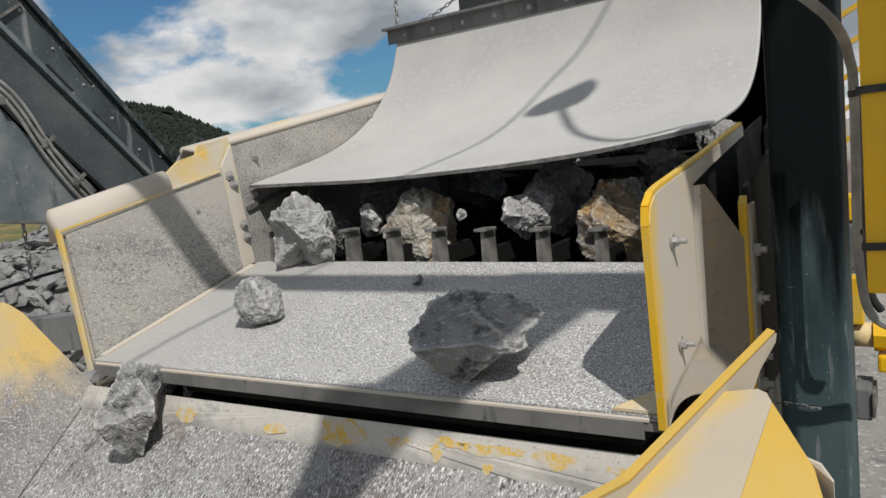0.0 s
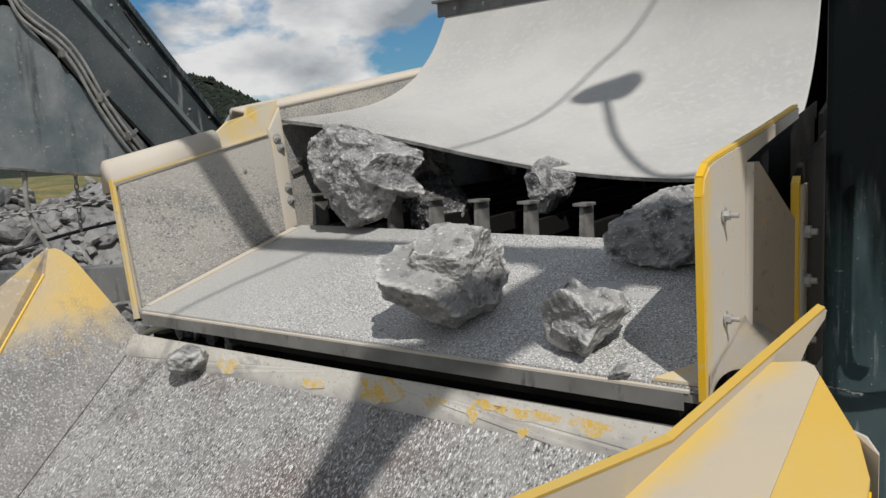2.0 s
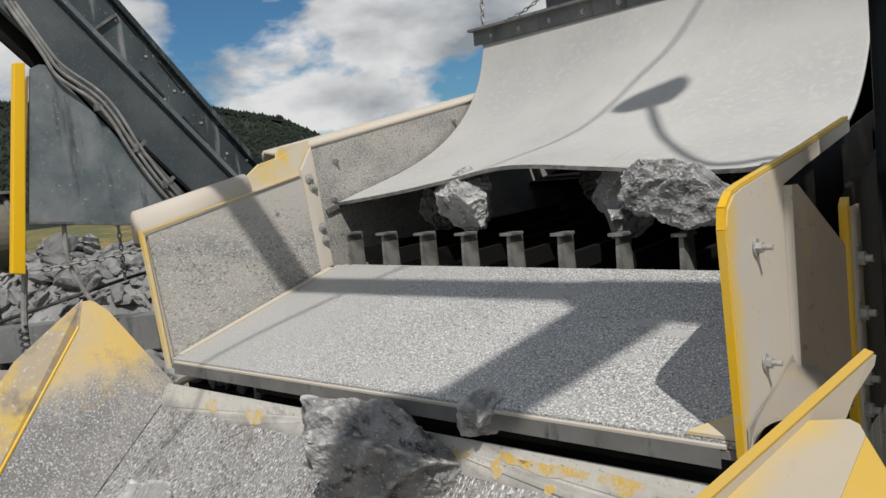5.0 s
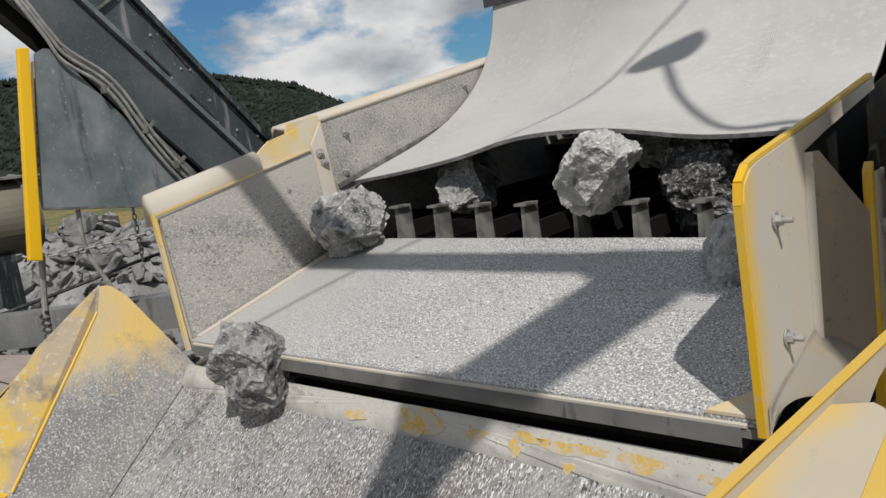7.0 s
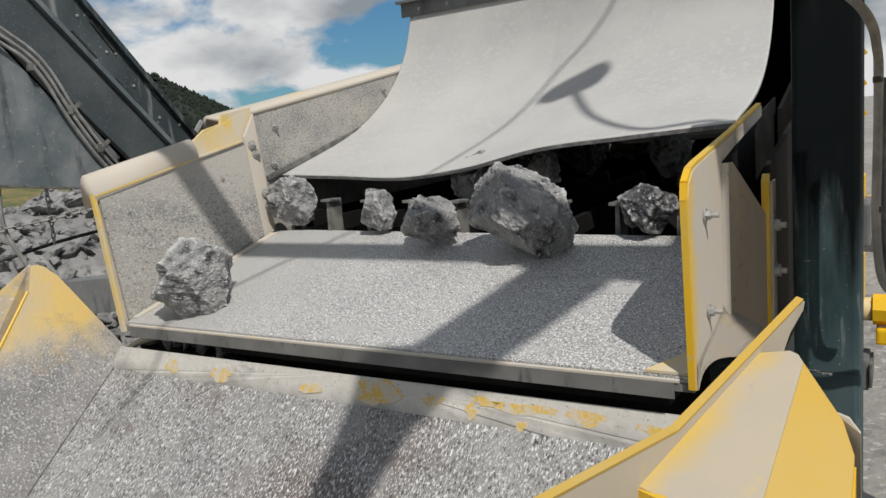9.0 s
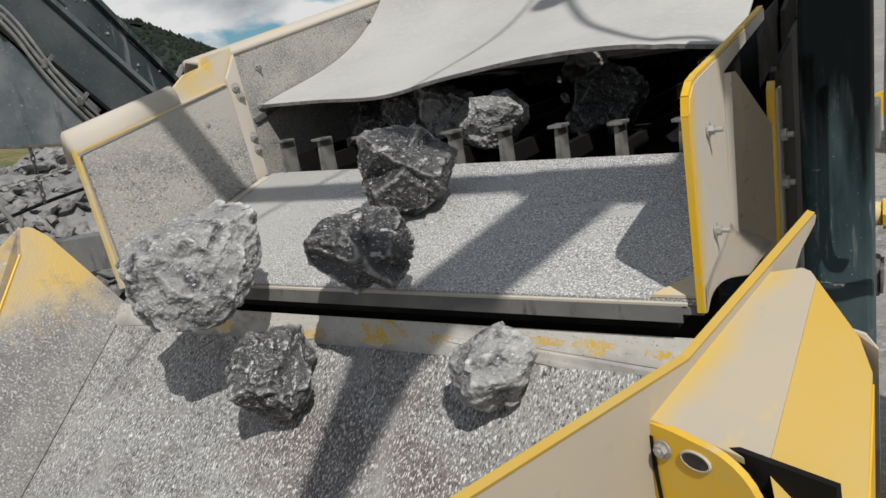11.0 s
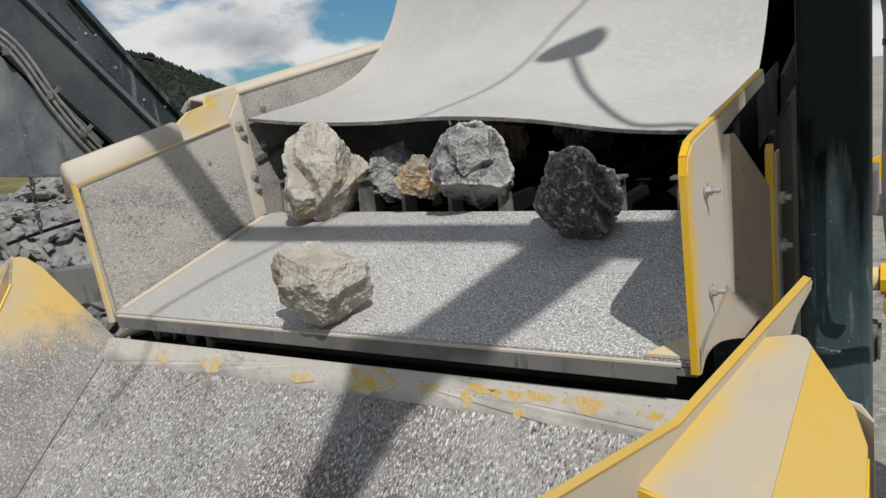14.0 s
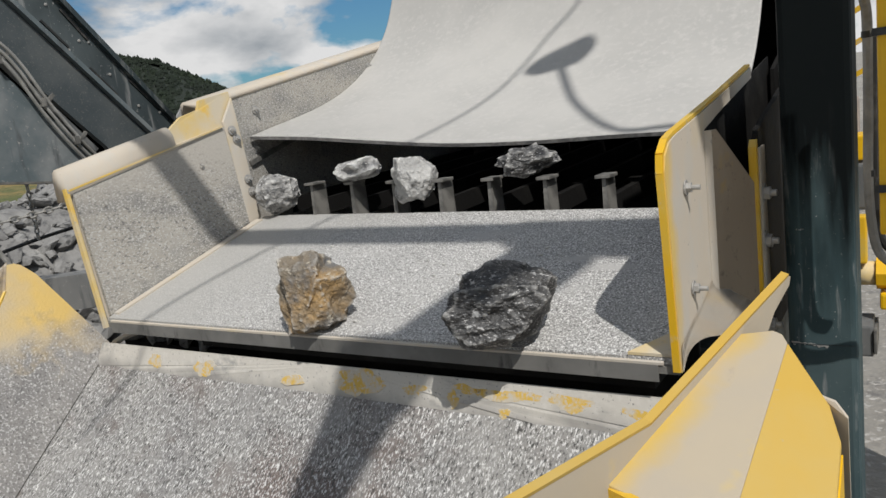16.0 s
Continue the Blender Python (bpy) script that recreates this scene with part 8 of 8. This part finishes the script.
    go(62, (0,0.871,2.8,0.316,270,339,123), (7.3,0.871,2.8,0.316,270,339,123), (7.8,0.901,2.8,0.316,269,335,119), (8.3,0.931,2.8,0.316,268,331,115), (8.8,0.961,2.8,0.316,266,327,112), (9.3,0.991,2.72,0.316,262,315,102), (9.8,1.021,2.26,0.316,245,268,60), (10.3,1.051,1.8,0.316,228,222,19), (10.8,1.081,1.34,0.316,211,175,-23), (11.3,1.111,0.88,0.316,195,128,-64), (11.8,1.141,0.52,0.146,178,81,-106), (12,1.154,0.357,0.106,170,58,-126), (12.3,1.138,0.166,0.057,160,32,-149), (12.5,1.137,-0.031,0.006,150,5,-173), (12.59,1.136,-0.227,-0.328,133,-42,-215), (12.68,1.135,-0.504,-0.549,117,-89,-256), (12.77,1.134,-0.861,-0.834,100,-136,-298), (13.12,0.624,-1.088,-0.55,83,-183,-339), (16,0.624,-1.088,-0.55,83,-183,-339))
    go(63, (0,0.794,2.65,0.311,346,171,44), (8.3,0.794,2.65,0.311,346,171,44), (8.8,0.824,2.65,0.311,343,171,45), (9.3,0.854,2.65,0.311,340,171,46), (9.8,0.884,2.65,0.311,337,171,48), (10.3,0.914,2.487,0.311,319,172,54), (10.8,0.944,2.027,0.311,281,174,69), (11.3,0.974,1.567,0.311,243,176,84), (11.8,1.004,1.107,0.311,206,177,98), (12.3,1.034,0.647,0.311,168,179,113), (12.8,1.064,0.287,0.084,130,181,127), (13,1.099,0.063,0.027,105,182,137), (13.1,1.144,-0.057,-0.004,91,182,142), (13.19,1.189,-0.297,-0.388,54,184,157), (13.28,1.234,-0.617,-0.645,16,186,171), (13.37,1.279,-1.017,-0.965,-22,187,186), (13.72,0.753,-1.192,-1.25,-59,189,201), (16,0.753,-1.192,-1.25,-59,189,201))
    go(64, (0,1.45,2.03,0.314,300,206,120), (0.3,1.48,1.57,0.314,320,176,104), (0.8,1.51,1.11,0.314,339,146,88), (1.3,1.54,0.65,0.314,358,116,72), (1.8,1.57,0.29,0.087,377,86,56), (2,1.637,0,0.013,394,60,42), (2.1,1.619,0.002,-0.049,398,54,39), (2.19,1.5,-0.138,-0.258,413,30,26), (2.28,1.483,-0.358,-0.434,429,6,13), (2.37,1.466,-0.658,-0.674,448,-24,-3), (2.46,1.448,-1.038,-0.978,467,-54,-19), (2.81,0.882,-1.296,-0.9,487,-84,-35), (16,0.882,-1.296,-0.9,487,-84,-35))
    go(65, (0,0.733,2.85,0.318,44,245,194), (8.8,0.733,2.85,0.318,44,245,194), (9.3,0.703,2.85,0.318,43,243,197), (9.8,0.673,2.85,0.318,43,241,200), (10.3,0.643,2.85,0.318,42,238,203), (10.8,0.613,2.499,0.318,36,212,236), (11.3,0.583,2.039,0.318,30,187,269), (11.8,0.553,1.579,0.318,25,161,302), (12.3,0.523,1.119,0.318,19,135,335), (12.8,0.493,0.659,0.318,13,109,368), (13.3,0.463,0.299,0.091,7,83,401), (13.5,0.567,0.063,0.033,3,63,426), (13.7,0.416,0.031,-0.106,-1,48,445), (13.79,0.366,-0.109,-0.23,-4,34,463), (13.88,0.316,-0.329,-0.406,-9,13,490), (13.97,0.266,-0.629,-0.646,-14,-13,523), (14.06,0.25,-1.009,-0.95,-20,-39,556), (14.41,1.012,-0.95,-0.55,-26,-65,589), (16,1.012,-0.95,-0.55,-26,-65,589))
    go(66, (0,0.901,0.537,0.152,143,328,98), (0.2,0.918,0.337,0.1,151,342,79), (0.35,0.974,0.12,0.044,159,357,58), (0.44,1.012,-0.17,-0.281,172,380,26), (0.53,1.05,-0.539,-0.576,186,403,-5), (0.62,1.087,-0.989,-0.936,199,425,-37), (0.97,1.141,-1.054,-1.25,211,447,-67), (16,1.141,-1.054,-1.25,211,447,-67))
    go(67, (0,0.523,3.05,0.315,66,275,32), (0.3,0.493,3.05,0.315,65,272,36), (0.8,0.463,3.05,0.315,65,268,40), (1.3,0.433,2.895,0.315,64,250,60), (1.8,0.403,2.435,0.315,62,210,104), (2.3,0.373,1.975,0.315,60,170,149), (2.8,0.343,1.515,0.315,58,130,193), (3.3,0.313,1.055,0.315,56,90,238), (3.8,0.283,0.595,0.315,54,50,282), (4.3,0.253,0.235,0.074,52,10,327), (4.5,0.266,0.095,0.037,51,-7,346), (4.7,0.083,-0.011,-0.032,50,-32,374), (4.79,0.25,-0.151,-0.267,48,-69,415), (4.88,0.25,-0.371,-0.443,46,-101,450), (4.97,0.25,-0.671,-0.683,44,-141,495), (5.06,0.25,-1.051,-0.987,42,-181,539), (5.41,1.271,-1.158,-0.9,40,-221,584), (16,1.271,-1.158,-0.9,40,-221,584))
    go(68, (0,0.484,1.891,0.315,301,84,304), (0.2,0.454,1.431,0.315,324,46,281), (0.7,0.424,0.971,0.315,348,8,259), (1.2,0.394,0.611,0.17,372,-29,236), (1.5,0.695,0.139,0.049,396,-67,214), (1.6,0.788,-0.009,0.011,408,-86,203), (1.69,0.838,-0.304,-0.39,432,-124,180), (1.78,0.888,-0.68,-0.691,455,-161,158), (1.87,0.938,-1.136,-1.055,479,-199,136), (2.22,0.3,-1.262,-0.55,503,-236,113), (16,0.3,-1.262,-0.55,503,-236,113))
    go(69, (0,1.19,2.75,0.384,231,255,124), (0.35,1.19,2.75,0.384,231,255,124), (0.85,1.22,2.75,0.384,228,255,126), (1.35,1.25,2.75,0.384,225,254,128), (1.85,1.28,2.75,0.384,222,254,130), (2.35,1.31,2.75,0.384,219,254,132), (2.85,1.34,2.54,0.384,197,254,148), (3.35,1.37,2.08,0.384,162,254,173), (3.85,1.4,1.62,0.384,126,253,198), (4.35,1.43,1.16,0.324,90,253,224), (4.85,1.46,0.8,0.387,55,252,249), (5.25,1.44,0.6,0.237,29,252,267), (5.65,1.42,0.25,0.149,-6,251,293), (5.95,1.405,-0.1,-0.133,-42,251,318), (6.1,1.398,-0.3,-0.293,-68,250,337), (6.19,1.393,-0.567,-0.514,-103,250,362), (6.28,1.388,-0.913,-0.792,-139,249,387), (6.63,0.429,-1.365,-1.25,-175,249,412), (16,0.429,-1.365,-1.25,-175,249,412))
    go(70, (0,1.057,2.6,0.387,188,70,110), (0.5,1.057,2.6,0.387,188,70,110), (1,1.087,2.6,0.387,190,70,112), (1.5,1.117,2.6,0.387,192,69,114), (2,1.147,2.6,0.387,194,69,116), (2.5,1.177,2.6,0.387,196,69,118), (3,1.207,2.54,0.387,201,68,123), (3.5,1.237,2.08,0.387,226,64,149), (4,1.267,1.62,0.387,250,60,174), (4.5,1.297,1.16,0.321,275,57,200), (5,1.327,0.8,0.39,300,53,225), (5.4,1.307,0.6,0.24,317,50,243), (5.8,1.287,0.25,0.151,342,46,269), (6.1,1.272,-0.1,-0.13,367,43,294), (6.25,1.264,-0.3,-0.29,385,40,313), (6.34,1.259,-0.567,-0.511,409,36,338), (6.43,1.254,-0.913,-0.789,434,32,364), (6.78,0.559,-1.019,-0.9,459,29,389), (16,0.559,-1.019,-0.9,459,29,389))
    go(71, (0,0.829,2.95,0.401,63,247,288), (0.65,0.829,2.95,0.401,63,247,288), (1.15,0.799,2.95,0.401,67,245,291), (1.65,0.769,2.95,0.401,70,243,295), (2.15,0.739,2.95,0.401,73,242,298), (2.65,0.709,2.95,0.401,76,240,301), (3.15,0.679,2.54,0.401,113,221,341), (3.65,0.649,2.08,0.401,151,201,381), (4.15,0.619,1.62,0.401,188,182,420), (4.65,0.589,1.16,0.306,225,162,460), (5.15,0.559,0.8,0.405,262,143,499), (5.55,0.539,0.6,0.254,289,129,528), (5.95,0.519,0.25,0.166,326,110,567), (6.25,0.504,-0.1,-0.111,363,91,607), (6.4,0.497,-0.3,-0.271,390,76,636), (6.49,0.492,-0.567,-0.494,427,57,675), (6.58,0.487,-0.913,-0.771,465,38,715), (6.93,0.688,-1.123,-0.55,502,18,754), (16,0.688,-1.123,-0.55,502,18,754))
    go(72, (0,0.868,2.8,0.398,211,106,11), (0.8,0.868,2.8,0.398,211,106,11), (1.3,0.898,2.8,0.398,212,110,12), (1.8,0.928,2.8,0.398,214,113,12), (2.3,0.958,2.8,0.398,215,117,13), (2.8,0.988,2.8,0.398,216,121,14), (3.3,1.018,2.54,0.398,228,153,19), (3.8,1.048,2.08,0.398,244,196,26), (4.3,1.078,1.62,0.398,260,239,33), (4.8,1.108,1.16,0.309,276,282,40), (5.3,1.138,0.8,0.402,291,326,48), (5.7,1.118,0.6,0.251,303,356,53), (6.1,1.098,0.25,0.163,318,400,60), (6.4,1.083,-0.1,-0.115,334,443,67), (6.55,1.076,-0.3,-0.275,346,474,72), (6.64,1.071,-0.567,-0.497,362,517,79), (6.73,1.066,-0.913,-0.775,377,560,86), (7.08,0.818,-1.227,-1.25,393,603,94), (16,0.818,-1.227,-1.25,393,603,94))
    go(73, (0,0.965,2.65,0.37,108,119,177), (0.9,0.965,2.65,0.37,108,119,177), (1.4,0.995,2.65,0.37,112,118,176), (1.9,1.025,2.65,0.37,116,118,175), (2.4,1.055,2.65,0.37,120,117,174), (2.9,1.085,2.65,0.37,124,116,173), (3.4,1.115,2.54,0.37,139,114,169), (3.9,1.145,2.08,0.37,186,108,159), (4.4,1.175,1.62,0.37,232,101,148), (4.9,1.205,1.16,0.339,279,94,137), (5.4,1.235,0.8,0.374,325,88,126), (5.8,1.215,0.6,0.223,358,83,118), (6.2,1.195,0.25,0.135,405,76,107), (6.5,1.18,-0.1,-0.15,451,69,97), (6.65,1.173,-0.3,-0.31,485,65,89), (6.74,1.168,-0.567,-0.531,531,58,78), (6.83,1.163,-0.913,-0.809,578,51,67), (7.18,0.947,-1.331,-0.9,624,45,56), (16,0.947,-1.331,-0.9,624,45,56))
    go(74, (0,1.004,3,0.386,178,80,105), (4.85,1.004,3,0.386,178,80,105), (5.35,0.974,3,0.386,181,83,104), (5.85,0.944,3,0.386,183,86,103), (6.35,0.914,3,0.386,186,90,101), (6.85,0.884,3,0.386,188,93,100), (7.35,0.854,2.54,0.386,218,130,88), (7.85,0.824,2.08,0.386,248,168,75), (8.35,0.794,1.62,0.386,278,206,63), (8.85,0.764,1.16,0.321,307,244,51), (9.35,0.734,0.8,0.39,337,281,38), (9.75,0.714,0.6,0.239,358,308,29), (10.15,0.694,0.25,0.151,388,346,17), (10.45,0.679,-0.1,-0.13,418,384,4), (10.6,0.671,-0.3,-0.29,440,411,-5), (10.69,0.666,-0.567,-0.512,469,449,-17), (10.78,0.661,-0.913,-0.789,499,487,-30), (11.13,1.076,-0.985,-0.55,529,524,-42), (16,1.076,-0.985,-0.55,529,524,-42))
    go(75, (0,0.747,2.85,0.363,174,325,257), (5,0.747,2.85,0.363,174,325,257), (5.5,0.777,2.85,0.363,173,329,260), (6,0.807,2.85,0.363,173,333,263), (6.5,0.837,2.85,0.363,173,337,266), (7,0.867,2.85,0.363,172,340,270), (7.5,0.897,2.54,0.363,169,379,302), (8,0.927,2.08,0.363,165,423,339), (8.5,0.957,1.62,0.363,160,467,376), (9,0.987,1.16,0.347,156,511,413), (9.5,1.017,0.8,0.366,152,555,450), (9.9,0.997,0.6,0.216,149,587,477), (10.3,0.977,0.25,0.127,145,631,514), (10.6,0.962,-0.1,-0.16,141,675,551), (10.75,0.954,-0.3,-0.32,138,707,578), (10.84,0.949,-0.567,-0.54,134,751,615), (10.93,0.944,-0.913,-0.818,130,795,652), (11.28,1.206,-1.088,-1.25,126,839,689), (16,1.206,-1.088,-1.25,126,839,689))
    go(76, (0,0.89,2.7,0.388,167,70,301), (5.15,0.89,2.7,0.388,167,70,301), (5.65,0.86,2.7,0.388,170,71,303), (6.15,0.83,2.7,0.388,173,72,306), (6.65,0.8,2.7,0.388,176,74,309), (7.15,0.77,2.7,0.388,180,75,311), (7.65,0.74,2.54,0.388,197,83,325), (8.15,0.71,2.08,0.388,236,99,354), (8.65,0.68,1.62,0.388,274,116,383), (9.15,0.65,1.16,0.32,312,132,413), (9.65,0.62,0.8,0.391,350,149,442), (10.05,0.6,0.6,0.241,377,161,463), (10.45,0.58,0.25,0.153,416,177,492), (10.75,0.565,-0.1,-0.128,454,194,522), (10.9,0.557,-0.3,-0.288,482,206,543), (10.99,0.552,-0.567,-0.51,520,222,572), (11.08,0.547,-0.913,-0.787,558,239,601), (11.43,1.335,-1.192,-0.9,596,255,631), (16,1.335,-1.192,-0.9,596,255,631))
    go(77, (0,0.553,3.05,0.4,7,223,291), (5.3,0.553,3.05,0.4,7,223,291), (5.8,0.583,3.05,0.4,5,221,294), (6.3,0.613,3.05,0.4,3,218,297), (6.8,0.643,3.05,0.4,2,215,300), (7.3,0.673,3,0.4,-2,209,306), (7.8,0.703,2.54,0.4,-22,176,344), (8.3,0.733,2.08,0.4,-43,143,381), (8.8,0.763,1.62,0.4,-64,110,419), (9.3,0.793,1.16,0.307,-84,77,456), (9.8,0.823,0.8,0.404,-105,44,494), (10.2,0.803,0.6,0.253,-119,20,521), (10.6,0.783,0.25,0.165,-140,-13,558), (10.9,0.768,-0.1,-0.113,-161,-46,596), (11.05,0.761,-0.3,-0.273,-176,-70,623), (11.14,0.756,-0.567,-0.495,-196,-103,660), (11.23,0.751,-0.913,-0.772,-217,-136,698), (11.58,0.365,-1.296,-0.55,-237,-169,735), (16,0.365,-1.296,-0.55,-237,-169,735))
    go(78, (0,1.164,2.9,0.38,282,129,208), (5.4,1.164,2.9,0.38,282,129,208), (5.9,1.194,2.9,0.38,279,128,209), (6.4,1.224,2.9,0.38,277,126,211), (6.9,1.254,2.9,0.38,275,125,213), (7.4,1.284,2.9,0.38,273,123,214), (7.9,1.314,2.54,0.38,247,107,232), (8.4,1.344,2.08,0.38,220,91,250), (8.9,1.374,1.62,0.38,194,75,268), (9.4,1.404,1.16,0.328,168,59,286), (9.9,1.434,0.8,0.383,142,42,304), (10.3,1.414,0.6,0.233,123,31,317), (10.7,1.394,0.25,0.145,97,15,334), (11,1.379,-0.1,-0.138,71,-2,352), (11.15,1.372,-0.3,-0.298,52,-13,365), (11.24,1.367,-0.567,-0.519,26,-29,383), (11.33,1.362,-0.913,-0.797,0,-46,401), (11.68,0.494,-0.95,-1.25,-26,-62,419), (16,0.494,-0.95,-1.25,-26,-62,419))


motions()
